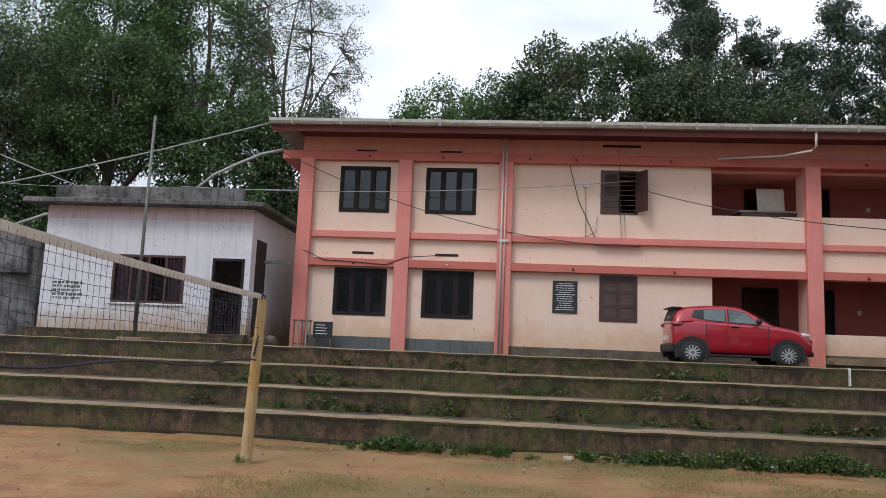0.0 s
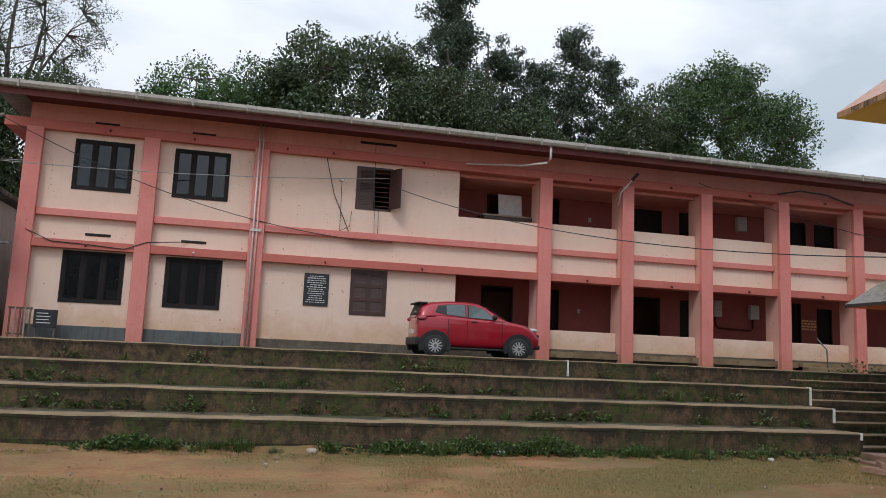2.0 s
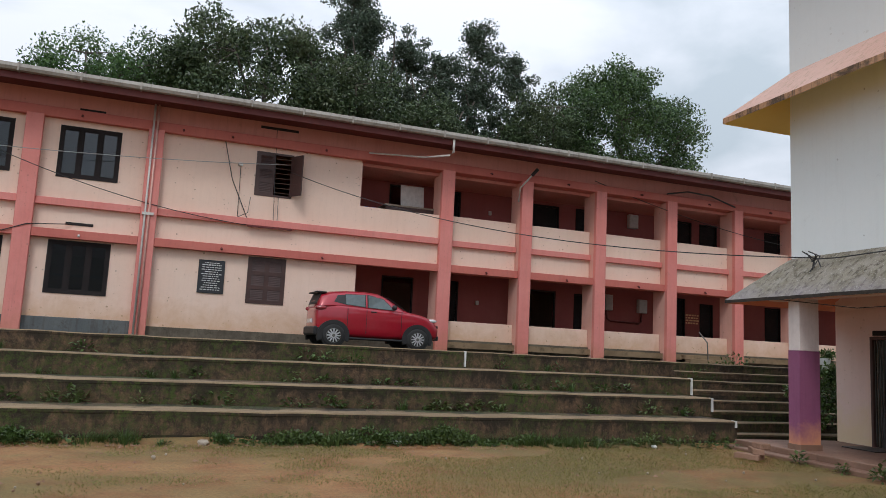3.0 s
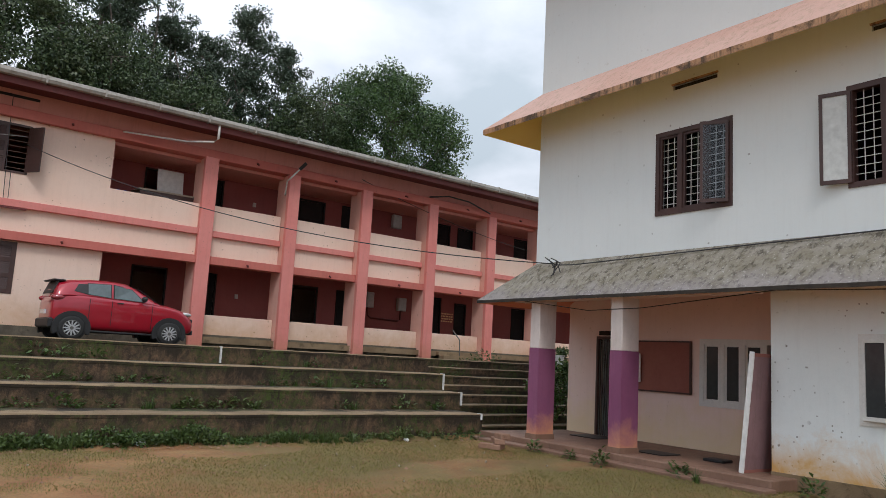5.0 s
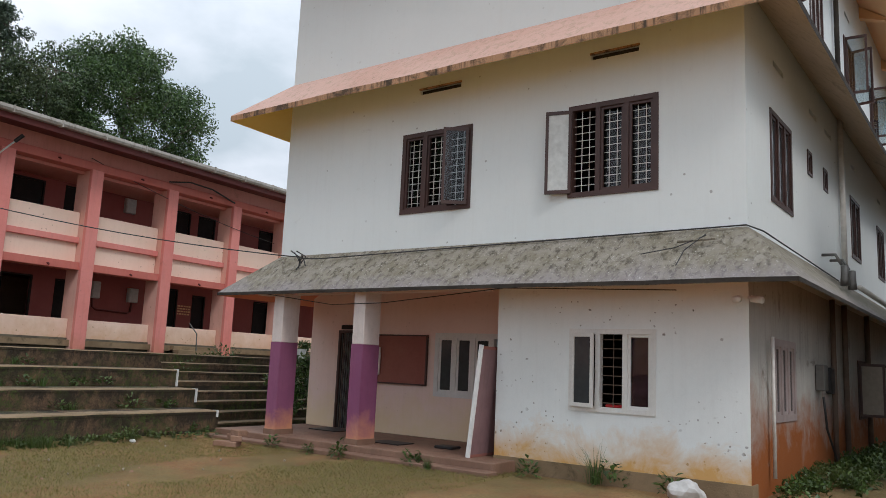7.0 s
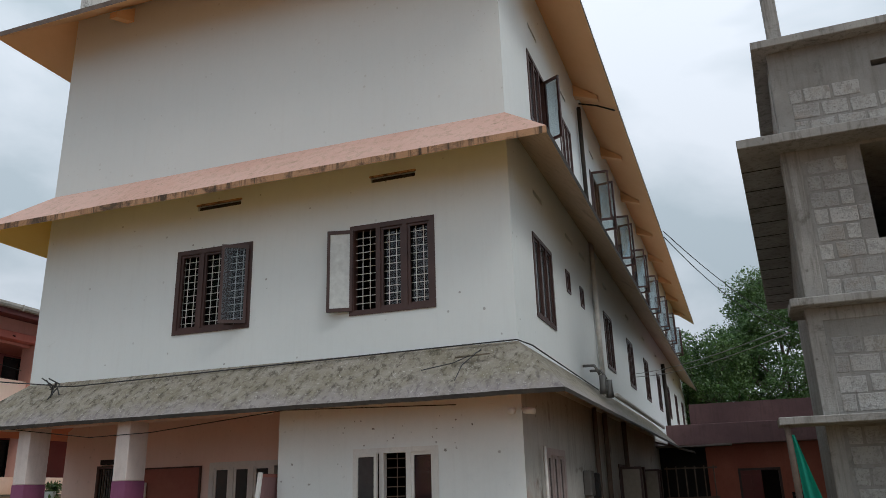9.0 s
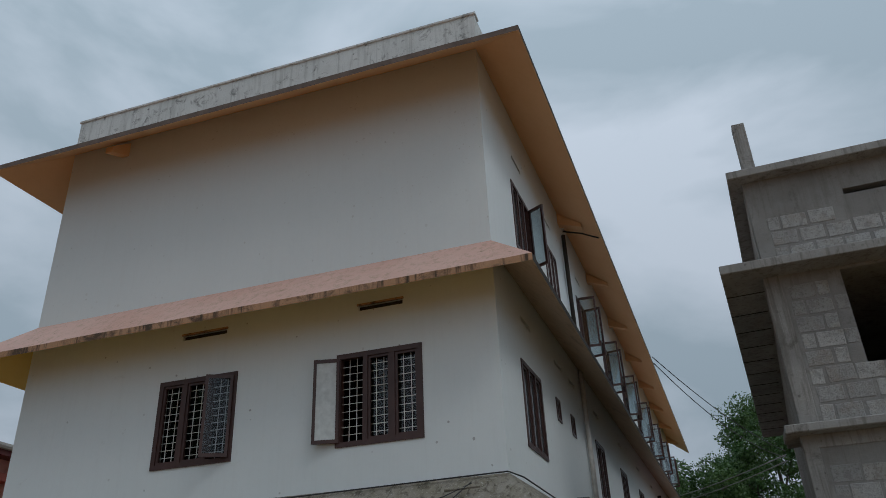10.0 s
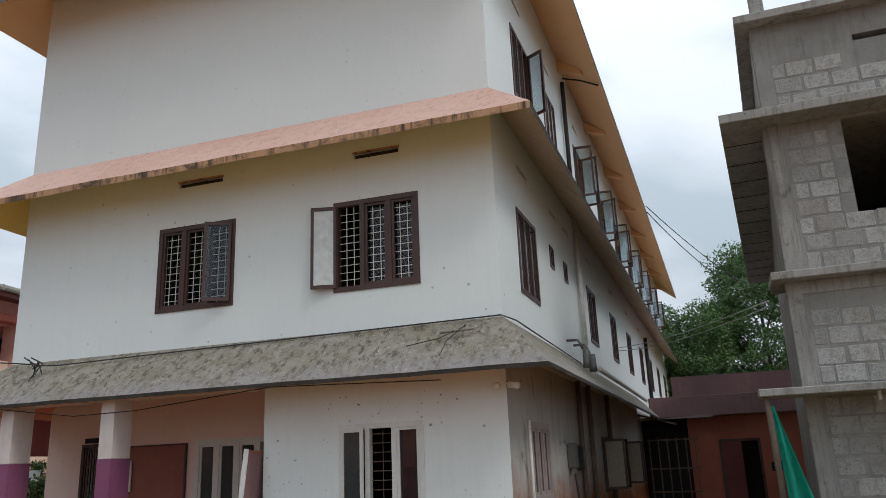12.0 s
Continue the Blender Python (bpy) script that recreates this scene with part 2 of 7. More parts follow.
VERANDAH_PINK = surface("verandah_wall_pink", (0.80, 0.61, 0.54), (0.83, 0.66, 0.59), (0.55, 0.38, 0.27), 0.12, 20, 0.5, 0.08, 0.75, 0.2, 0.3, (0.3, 1.1, (0.74, 0.58, 0.33), 0.7), grit=0.12, chips=0.5)
FLOOR_TILE = surface("verandah_floor", (0.19, 0.105, 0.07), (0.25, 0.145, 0.10), (0.11, 0.075, 0.05), 0.4, 14, 1.4, 0.2, 0.6, 0.3)
STEP_TOP = surface("step_tread_concrete", (0.19, 0.132, 0.075), (0.29, 0.205, 0.12), (0.07, 0.055, 0.028), 0.5, 12, 0.9, 0.0, 0.95, 0.8)
HUTWHITE = surface("hut_whitewash", (0.68, 0.67, 0.73), (0.75, 0.74, 0.79), (0.10, 0.09, 0.085), 0.24, 16, 0.6, 0.16, 0.85, 0.4, 0.9, (1.95, 2.75, (0.40, 0.26, 0.15), 0.85), grit=0.3, chips=0.8)
HUTPINK = surface("hut_pink_band", (0.66, 0.50, 0.55), (0.70, 0.58, 0.63), (0.3, 0.2, 0.2), 0.25, 16, 0.8, 0.4, 0.85, 0.3)
BLACKWALL = surface("black_mould_wall", (0.065, 0.065, 0.062), (0.22, 0.215, 0.215), (0.022, 0.022, 0.02), 0.6, 12, 0.9, 0.6, 0.95, 0.6)
CEMENT = surface("raw_cement", (0.28, 0.268, 0.25), (0.39, 0.375, 0.35), (0.11, 0.10, 0.085), 0.48, 14, 0.8, 0.55, 0.92, 0.8, 0.5, None, 0.0, None, 0.5, 0.6)
MORTAR = surface("mortar", (0.25, 0.24, 0.225), (0.32, 0.31, 0.29), (0.13, 0.12, 0.105), 0.4, 16, 1.2, 0.3, 0.95, 0.9)
REDWALL = surface("brick_red_paint", (0.36, 0.10, 0.065), (0.41, 0.125, 0.08), (0.2, 0.07, 0.05), 0.15, 18, 0.7, 0.15, 0.8, 0.2)
MAUVE = surface("mauve_paint", (0.21, 0.12, 0.125), (0.26, 0.15, 0.155), (0.12, 0.08, 0.07), 0.25, 18, 0.7, 0.3, 0.85, 0.25)
PARAPET_DARK = surface("dark_mauve_paint", (0.10, 0.055, 0.058), (0.14, 0.08, 0.08), (0.06, 0.04, 0.035), 0.3, 18, 0.7, 0.3, 0.85, 0.25)
WOOD_DARK = surface("dark_brown_paint", (0.055, 0.026, 0.022), (0.075, 0.036, 0.03), (0.03, 0.02, 0.018), 0.2, 30, 2.0, 0.2, 0.45, 0.15)
WOOD_BLACK = surface("black_brown_paint", (0.012, 0.009, 0.0095), (0.02, 0.014, 0.014), (0.01, 0.008, 0.008), 0.2, 30, 2.0, 0.2, 0.88, 0.15)
FRAME_MAUVE = surface("mauve_frame_paint", (0.34, 0.28, 0.27), (0.40, 0.33, 0.32), (0.2, 0.16, 0.15), 0.2, 25, 2.0, 0.15, 0.6, 0.1)
FIN = surface("column_side_salmon", (0.73, 0.39, 0.31), (0.76, 0.44, 0.36), (0.4, 0.22, 0.16), 0.12, 20, 0.6, 0.12, 0.75, 0.2, 0.3, grit=0.18, chips=0.5)
FRAME_WHITE = surface("grey_white_frame_paint", (0.68, 0.68, 0.66), (0.74, 0.74, 0.71), (0.38, 0.36, 0.33), 0.15, 25, 2.0, 0.1, 0.5, 0.1)
POLE_WOOD = surface("peeling_pole_paint", (0.43, 0.25, 0.085), (0.48, 0.37, 0.20), (0.14, 0.075, 0.04), 0.45, 18, 3.0, 0.4, 0.85, 0.5, 0.5, None, 0.0, (0.50, 0.48, 0.38))
BARK = surface("bark", (0.085, 0.07, 0.055), (0.14, 0.12, 0.10), (0.05, 0.045, 0.035), 0.4, 12, 2.0, 0.3, 0.95, 1.0)
PALE_BARK = surface("pale_bark", (0.22, 0.19, 0.16), (0.30, 0.27, 0.23), (0.1, 0.09, 0.07), 0.4, 12, 2.0, 0.3, 0.95, 0.8)
GUTTER = surface("pale_gutter", (0.33, 0.305, 0.27), (0.40, 0.375, 0.335), (0.14, 0.12, 0.095), 0.45, 12, 0.8, 0.4, 0.5, 0.15)
SHEET = surface("roof_sheet", (0.20, 0.17, 0.16), (0.26, 0.22, 0.20), (0.1, 0.09, 0.08), 0.4, 10, 1.0, 0.2, 0.6, 0.3)
PIPE_WHITE = plain("pipe_plastic", (0.62, 0.60, 0.56), 0.45)
PIPE_PINK = plain("pipe_painted_pink", (0.72, 0.42, 0.36), 0.5)
STEEL = plain("dull_steel", (0.17, 0.165, 0.155), 0.55, 0.6)
RUST = surface("rusty_steel", (0.12, 0.085, 0.065), (0.17, 0.12, 0.09), (0.06, 0.04, 0.03), 0.4, 20, 3.0, 0.2, 0.75, 0.3)
BLACK = plain("black_plastic", (0.018, 0.018, 0.019), 0.55)
# near-black that stands for the shade inside openings
DARK = plain("opening_shade", (0.02, 0.018, 0.018), 0.9)
SLATE = plain("black_stone_plaque", (0.02, 0.022, 0.026), 0.25)
LETTER = plain("pale_lettering", (0.55, 0.56, 0.55), 0.6)
BOARD_RED = surface("notice_board_felt", (0.28, 0.10, 0.08), (0.33, 0.13, 0.10), (0.18, 0.07, 0.06), 0.2, 40, 1.0, 0.0, 0.9, 0.2)
CARD = plain("grey_card", (0.52, 0.51, 0.49), 0.7)
CURTAIN = plain("plum_curtain_cloth", (0.34, 0.22, 0.33), 0.9, 0.0, 0.35)
CURTAIN_RED = plain("maroon_curtain_cloth", (0.12, 0.035, 0.045), 0.9, 0.0, 0.3)
RED_CLOTH = plain("red_cloth", (0.42, 0.02, 0.02), 0.9)
GREEN_NET = plain("green_shade_net", (0.01, 0.36, 0.25), 0.7)
BLUE = plain("blue_plastic", (0.05, 0.09, 0.32), 0.4)
GLASS = glass("window_glass", (0.72, 0.76, 0.78))
GLASS_SKY = glass("pale_sash_glass", (0.80, 0.86, 0.88), 0.04, 2.1)
GLASS_BLUE = glass("blue_grey_window_glass", (0.36, 0.42, 0.46), 0.04, 1.75)
GLASS_DIM = glass("dim_window_glass", (0.36, 0.36, 0.36), 0.05, 1.3)
FROST = plain("sash_glass_grey", (0.045, 0.05, 0.053), 0.1)
# opaque teal-grey: the reflection in the car's side glass, put into its colour
CAR_PANE = plain("car_pane_reflection", (0.13, 0.16, 0.165), 0.06)
COLUMN_TOP = surface("column_off_white", (0.66, 0.58, 0.545), (0.72, 0.645, 0.61), (0.4, 0.3, 0.26), 0.15, 20, 0.6, 0.15, 0.75, 0.2)
BEIGE_PANE = plain("dusty_beige_pane", (0.27, 0.23, 0.18), 0.4)
PALE_PANE = plain("flat_pale_pane", (0.60, 0.62, 0.60), 0.25)
CAR_RED = plain("car_red_paint", (0.36, 0.003, 0.018), 0.28, 0.15, 0.04, 0.9)
TYRE = plain("tyre_rubber", (0.022, 0.022, 0.022), 0.85)
RIM = plain("silver_wheel_cover", (0.55, 0.56, 0.57), 0.35, 0.6)
LAMP_RED = plain("tail_lamp_plastic", (0.30, 0.03, 0.04), 0.15, 0.0, 0.1, 1.0)
LAMP_CLEAR = plain("clear_lamp_plastic", (0.62, 0.62, 0.62), 0.12, 0.0, 0.1, 1.0)
NET_CORD = plain("dark_net_cord", (0.035, 0.03, 0.045), 0.9)
TAPE = surface("net_tape_canvas", (0.62, 0.56, 0.50), (0.68, 0.62, 0.56), (0.35, 0.28, 0.22), 0.35, 30, 3.0, 0.2, 0.9, 0.3)
WIRE = plain("cable_black", (0.03, 0.03, 0.032), 0.6)
WIRE_PALE = plain("cable_grey", (0.34, 0.34, 0.33), 0.6)
LITTER = plain("white_plastic_litter", (0.72, 0.72, 0.70), 0.5)
STONE = surface("field_stone", (0.30, 0.25, 0.19), (0.40, 0.34, 0.27), (0.18, 0.13, 0.09), 0.3, 14, 4.0, 0.0, 0.95, 0.6)
REDBRICK = surface("laterite_brick", (0.25, 0.14, 0.09), (0.32, 0.19, 0.13), (0.15, 0.09, 0.06), 0.4, 14, 4.0, 0.0, 0.95, 0.6)
LEAF_DARK = leaf("leaf_dark", (0.020, 0.040, 0.018), (0.115, 0.165, 0.072), (0.095, 0.105, 0.046))
LEAF_MID = leaf("leaf_mid", (0.020, 0.050, 0.018), (0.105, 0.180, 0.056), (0.10, 0.14, 0.04))
LEAF_GREEN = leaf("leaf_green", (0.032, 0.080, 0.026), (0.115, 0.215, 0.060), (0.125, 0.19, 0.05))
LEAF_GREY = leaf("leaf_grey_green", (0.036, 0.060, 0.040), (0.110, 0.155, 0.100), (0.08, 0.10, 0.07))
WEED = leaf("weed_leaf", (0.030, 0.058, 0.014), (0.10, 0.165, 0.040), (0.15, 0.15, 0.055))
GRASS = leaf("grass_blade", (0.12, 0.128, 0.030), (0.27, 0.228, 0.062), (0.31, 0.205, 0.075))


def step_material():
    """Old concrete risers: black run-down streaks under the lip, brown cement, green moss in broken patches."""
    m, n, l, b = node_mat("mossy_step_concrete")
    pos = n.new("ShaderNodeNewGeometry").outputs["Position"]
    big, mid = noise_node(n, l, pos, 0.8, 5.0, 0.6), noise_node(n, l, pos, 6.0, 10.0, 0.78, 0.6)
    fine = noise_node(n, l, pos, 45.0, 5.0, 0.7)
    c = mix_node(n, l, ramp_node(n, l, mid, 0.40, 0.62), (0.055, 0.036, 0.022), (0.19, 0.115, 0.066))
    run = noise_node(n, l, stretched(n, l, pos, (7.0, 7.0, 0.6)), 1.4, 8.0, 0.7, 0.3)
    c = mix_node(n, l, ramp_node(n, l, run, 0.50, 0.66, 0.0, 0.55), c, (0.026, 0.018, 0.012))
    c = mix_node(n, l, ramp_node(n, l, noise_node(n, l, pos, 2.1, 9.0, 0.72, 0.8), 0.46, 0.60, 0.0, 0.8), c, (0.040, 0.030, 0.019))
    c = mix_node(n, l, ramp_node(n, l, noise_node(n, l, pos, 19.0, 7.0, 0.8, 0.6), 0.58, 0.66, 0.0, 0.7), c, (0.22, 0.17, 0.11))
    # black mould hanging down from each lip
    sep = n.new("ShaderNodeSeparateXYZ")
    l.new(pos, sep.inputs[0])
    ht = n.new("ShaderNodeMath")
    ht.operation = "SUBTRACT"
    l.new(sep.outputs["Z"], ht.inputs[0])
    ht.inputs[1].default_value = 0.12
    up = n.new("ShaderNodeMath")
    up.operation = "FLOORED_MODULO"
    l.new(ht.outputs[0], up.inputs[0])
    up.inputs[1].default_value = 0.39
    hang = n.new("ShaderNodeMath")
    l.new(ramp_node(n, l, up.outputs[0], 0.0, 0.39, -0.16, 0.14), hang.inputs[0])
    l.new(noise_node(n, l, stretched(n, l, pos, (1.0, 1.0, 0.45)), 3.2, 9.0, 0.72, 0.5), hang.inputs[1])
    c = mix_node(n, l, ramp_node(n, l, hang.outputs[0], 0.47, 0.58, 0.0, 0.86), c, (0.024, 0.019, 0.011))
    moss = times_node(n, l, ramp_node(n, l, big, 0.44, 0.60), ramp_node(n, l, noise_node(n, l, pos, 11.0, 9.0, 0.8, 0.4), 0.45, 0.58))
    c = mix_node(n, l, moss, c, (0.062, 0.088, 0.016))
    c = mix_node(n, l, ramp_node(n, l, fine, 0.5, 0.75, 0.0, 0.45), c, (0.02, 0.017, 0.012))
    l.new(c, b.inputs["Base Color"])
    b.inputs["Roughness"].default_value = 0.96
    bump_node(n, l, mid, b, 1.0, 0.03)
    return m


DULL_TAN = surface("dull_tan_soffit", (0.52, 0.39, 0.27), (0.58, 0.45, 0.33), (0.22, 0.17, 0.12), 0.4, 14, 0.5, 0.3, 0.85, 0.2, grit=0.2)
STEP = step_material()


def block_material():
    m, n, l, b = node_mat("concrete_block")
    pos = n.new("ShaderNodeNewGeometry").outputs["Position"]
    rnd = n.new("ShaderNodeObjectInfo").outputs["Random"]
    c = mix_node(n, l, rnd, (0.36, 0.35, 0.335), (0.52, 0.51, 0.49))
    pits = noise_node(n, l, pos, 27.0, 7.0, 0.8)
    c = mix_node(n, l, ramp_node(n, l, pits, 0.52, 0.64, 0.0, 0.85), c, (0.14, 0.13, 0.118))
    c = mix_node(n, l, ramp_node(n, l, noise_node(n, l, pos, 7.0, 6.0, 0.7, 0.5), 0.5, 0.62, 0.0, 0.6), c, (0.24, 0.23, 0.215))
    c = mix_node(n, l, ramp_node(n, l, noise_node(n, l, pos, 3.0), 0.5, 0.75, 0.0, 0.5), c, (0.30, 0.24, 0.17))
    l.new(c, b.inputs["Base Color"])
    b.inputs["Roughness"].default_value = 0.95
    bump_node(n, l, pits, b, 1.0, 0.03)
    return m


BLOCK = block_material()


def ground_material():
    m, n, l, b = node_mat("red_soil_and_thin_grass")
    pos = n.new("ShaderNodeNewGeometry").outputs["Position"]
    big = noise_node(n, l, pos, 0.22, 5.0, 0.6, 0.6)
    mid = noise_node(n, l, pos, 1.3, 7.0, 0.65)
    fine = noise_node(n, l, pos, 26.0, 6.0, 0.7)
    soil = mix_node(n, l, ramp_node(n, l, mid, 0.35, 0.65), (0.26, 0.112, 0.045), (0.46, 0.245, 0.105))
    turf = mix_node(n, l, ramp_node(n, l, mid, 0.3, 0.7), (0.115, 0.092, 0.028), (0.245, 0.168, 0.062))
    # bare earth towards the net, turf towards the pavilion
    sep = n.new("ShaderNodeSeparateXYZ")
    l.new(pos, sep.inputs[0])
    shift = n.new("ShaderNodeMath")
    shift.operation = "MULTIPLY_ADD"
    l.new(sep.outputs["X"], shift.inputs[0])
    shift.inputs[1].default_value = 0.007
    l.new(big, shift.inputs[2])
    both = n.new("ShaderNodeMath")
    both.operation = "MULTIPLY_ADD"
    l.new(mid, both.inputs[0])
    both.inputs[1].default_value = 0.55
    l.new(shift.outputs[0], both.inputs[2])
    c = mix_node(n, l, ramp_node(n, l, both.outputs[0], 0.68, 0.9), soil, turf)
    c = mix_node(n, l, ramp_node(n, l, fine, 0.42, 0.66, 0.0, 0.55), c, (0.11, 0.075, 0.034))
    l.new(c, b.inputs["Base Color"])
    b.inputs["Roughness"].default_value = 0.97
    bump_node(n, l, fine, b, 0.7, 0.03)
    return m


SOIL = ground_material()

# ---- building blocks ----
def box(bm, x0, x1, y0, y1, z0, z1, bevel=0.0):
    vs = [bm.verts.new(p) for p in ((x0, y0, z0), (x1, y0, z0), (x1, y1, z0), (x0, y1, z0), (x0, y0, z1), (x1, y0, z1), (x1, y1, z1), (x0, y1, z1))]
    fs = [bm.faces.new([vs[i] for i in f]) for f in ((3, 2, 1, 0), (4, 5, 6, 7), (0, 1, 5, 4), (1, 2, 6, 5), (2, 3, 7, 6), (3, 0, 4, 7))]
    if bevel:
        es = list({e for f in fs for e in f.edges})
        bmesh.ops.bevel(bm, geom=es, offset=bevel, segments=1, affect="EDGES")
    return bm


def cube(x0, x1, y0, y1, z0, z1, bevel=0.0):
    return box(bmesh.new(), x0, x1, y0, y1, z0, z1, bevel)


def prism(bm, outline, y0, y1, swap=False):
    """An outline in x and z, drawn out along y (or, swapped, an outline in y and z along x)."""
    def at(p, d):
        return (d, p[0], p[1]) if swap else (p[0], d, p[1])
    a = [bm.verts.new(at(p, y0)) for p in outline]
    b = [bm.verts.new(at(p, y1)) for p in outline]
    k = len(outline)
    bm.faces.new(a)
    bm.faces.new(b[::-1])
    for i in range(k):
        bm.faces.new((a[i], b[i], b[(i + 1) % k], a[(i + 1) % k]))
    bmesh.ops.recalc_face_normals(bm, faces=bm.faces)
    return bm


def tube(bm, pts, r, sides=8, taper=1.0):
    pts = [Vector(p) for p in pts]
    rings = []
    for i, p in enumerate(pts):
        d = (pts[min(i + 1, len(pts) - 1)] - pts[max(i - 1, 0)]).normalized()
        a = d.cross(Vector((0, 0, 1)) if abs(d.z) < 0.9 else Vector((1, 0, 0))).normalized()
        b = d.cross(a)
        rr = r * (1 + (taper - 1) * i / max(1, len(pts) - 1))
        rings.append([bm.verts.new(p + (a * math.cos(k * math.tau / sides) + b * math.sin(k * math.tau / sides)) * rr) for k in range(sides)])
    for u, v in zip(rings, rings[1:]):
        for k in range(sides):
            bm.faces.new((u[k], u[(k + 1) % sides], v[(k + 1) % sides], v[k]))
    bm.faces.new(rings[0][::-1])
    bm.faces.new(rings[-1])
    return bm


def sag(a, b, drop, k=14):
    a, b = Vector(a), Vector(b)
    return [a.lerp(b, i / k) - Vector((0, 0, drop * 4 * (i / k) * (1 - i / k))) for i in range(k + 1)]


def wall_mesh(bm, x0, x1, z0, z1, y0, y1, holes=()):
    """A wall with thickness from y0 (face) to y1, and holes (x0, x1, z0, z1) that go through it."""
    xs = sorted({x0, x1, *(h[0] for h in holes), *(h[1] for h in holes)})
    zs = sorted({z0, z1, *(h[2] for h in holes), *(h[3] for h in holes)})
    xs, zs = [x for x in xs if x0 <= x <= x1], [z for z in zs if z0 <= z <= z1]

    def solid(i, j):
        if not (0 <= i < len(xs) - 1 and 0 <= j < len(zs) - 1):
            return False
        cx, cz = (xs[i] + xs[i + 1]) / 2, (zs[j] + zs[j + 1]) / 2
        return not any(h[0] < cx < h[1] and h[2] < cz < h[3] for h in holes)
    cache = {}

    def v(x, y, z):
        key = (x, y, z)
        if key not in cache:
            cache[key] = bm.verts.new(key)
        return cache[key]
    for i in range(len(xs) - 1):
        for j in range(len(zs) - 1):
            if not solid(i, j):
                continue
            a, b, c, d = xs[i], xs[i + 1], zs[j], zs[j + 1]
            bm.faces.new((v(a, y0, c), v(b, y0, c), v(b, y0, d), v(a, y0, d)))
            bm.faces.new((v(a, y1, d), v(b, y1, d), v(b, y1, c), v(a, y1, c)))
            if not solid(i - 1, j):
                bm.faces.new((v(a, y1, c), v(a, y0, c), v(a, y0, d), v(a, y1, d)))
            if not solid(i + 1, j):
                bm.faces.new((v(b, y0, c), v(b, y1, c), v(b, y1, d), v(b, y0, d)))
            if not solid(i, j - 1):
                bm.faces.new((v(a, y1, c), v(b, y1, c), v(b, y0, c), v(a, y0, c)))
            if not solid(i, j + 1):
                bm.faces.new((v(a, y0, d), v(b, y0, d), v(b, y1, d), v(a, y1, d)))
    return bm


def finish(name, bm, material, smooth=False):
    me = bpy.data.meshes.new(name)
    if smooth:
        for f in bm.faces:
            f.smooth = True
    bm.to_mesh(me)
    bm.free()
    for m in (material if isinstance(material, (list, tuple)) else [material]):
        me.materials.append(m)
    return new(name, me)


def part(name, bm, material, parent, label="", m=None, smooth=False):
    ob = finish(name, bm, material, smooth)
    ob.parent = parent
    if m is not None:
        ob.matrix_basis = m
    return tagged(ob, label)


def thing(name, label, category, m=None, group="", kind=""):
    ob = new(name)
    ob.empty_display_size = 0.3
    if m is not None:
        ob.matrix_basis = m
    return tagged(ob, label, category, group, kind)


def single(name, bm, material, label, category, m=None, group="", kind="", smooth=False):
    ob = finish(name, bm, material, smooth)
    if m is not None:
        ob.matrix_basis = m
    return tagged(ob, label, category, group, kind)


def shifted(x, y, z, rz=0.0):
    return pose(x, y, z, 0, 0, rz)


def window(parent, m, w, h, n, frame_mat, pane_mat, fw=0.07, grid=0.0, depth=0.1, opened=(), shelf=False, missing=(), label="", sash_mat=None):
    """A casement window: outer frame with mullions; each sash pane and, if wanted, a grille of bars are parts of it. Faces -y, foot at z 0."""
    bm = bmesh.new()
    wall_holes = []
    cell = (w - fw) / n
    for i in range(n):
        wall_holes.append((fw + i * cell, (i + 1) * cell, fw, h - fw))
    wall_mesh(bm, 0, w, 0, h, -0.02, depth, wall_holes)
    win = part("window", bm, frame_mat, parent, label, m)
    for i in range(n):
        x0, x1 = fw + i * cell, (i + 1) * cell
        if grid:
            g = bmesh.new()
            k = max(2, round((x1 - x0) / grid))
            for q in range(1, k):
                xx = x0 + (x1 - x0) * q / k
                box(g, xx - 0.0045, xx + 0.0045, 0.05, 0.062, fw, h - fw)
            k = max(2, round((h - 2 * fw) / grid))
            for q in range(1, k):
                zz = fw + (h - 2 * fw) * q / k
                box(g, x0, x1, 0.062, 0.072, zz - 0.0045, zz + 0.0045)
            part("grille", g, FRAME_WHITE, win, "thin pale window bars")
        if i in missing:
            continue
        if i in opened:
            s = bmesh.new()
            wall_mesh(s, 0, x1 - x0 + 0.04, 0, h - 2 * fw + 0.02, -0.02, 0.02, [(0.05, x1 - x0 - 0.01, 0.06, h - 2 * fw - 0.04)])
            for f in s.faces:
                f.material_index = 0
            old = set(s.faces)
            box(s, 0.05, x1 - x0 - 0.01, -0.004, 0.004, 0.06, h - 2 * fw - 0.04)
            for f in s.faces:
                if f not in old:
                    f.material_index = 1
            turn, side = opened[i]
            hinge = pose(x0 - 0.02 if side < 0 else x1 + 0.02, -0.03, fw - 0.01, 0, 0, turn)
            sash = part("open_sash", s, [frame_mat, sash_mat or pane_mat], win, "casement sash standing open", hinge if side < 0 else hinge @ Matrix.Diagonal((-1, 1, 1, 1)))
            continue
        s = bmesh.new()
        b = 0.045
        wall_mesh(s, x0, x1, fw, h - fw, 0.005, 0.045, [(x0 + b, x1 - b, fw + b, h - fw - b)])
        part("sash", s, frame_mat, win)
        part("pane", cube(x0 + b, x1 - b, 0.078, 0.084, fw + b, h - fw - b) if grid else cube(x0 + b, x1 - b, 0.02, 0.026, fw + b, h - fw - b), pane_mat, win)
    return win


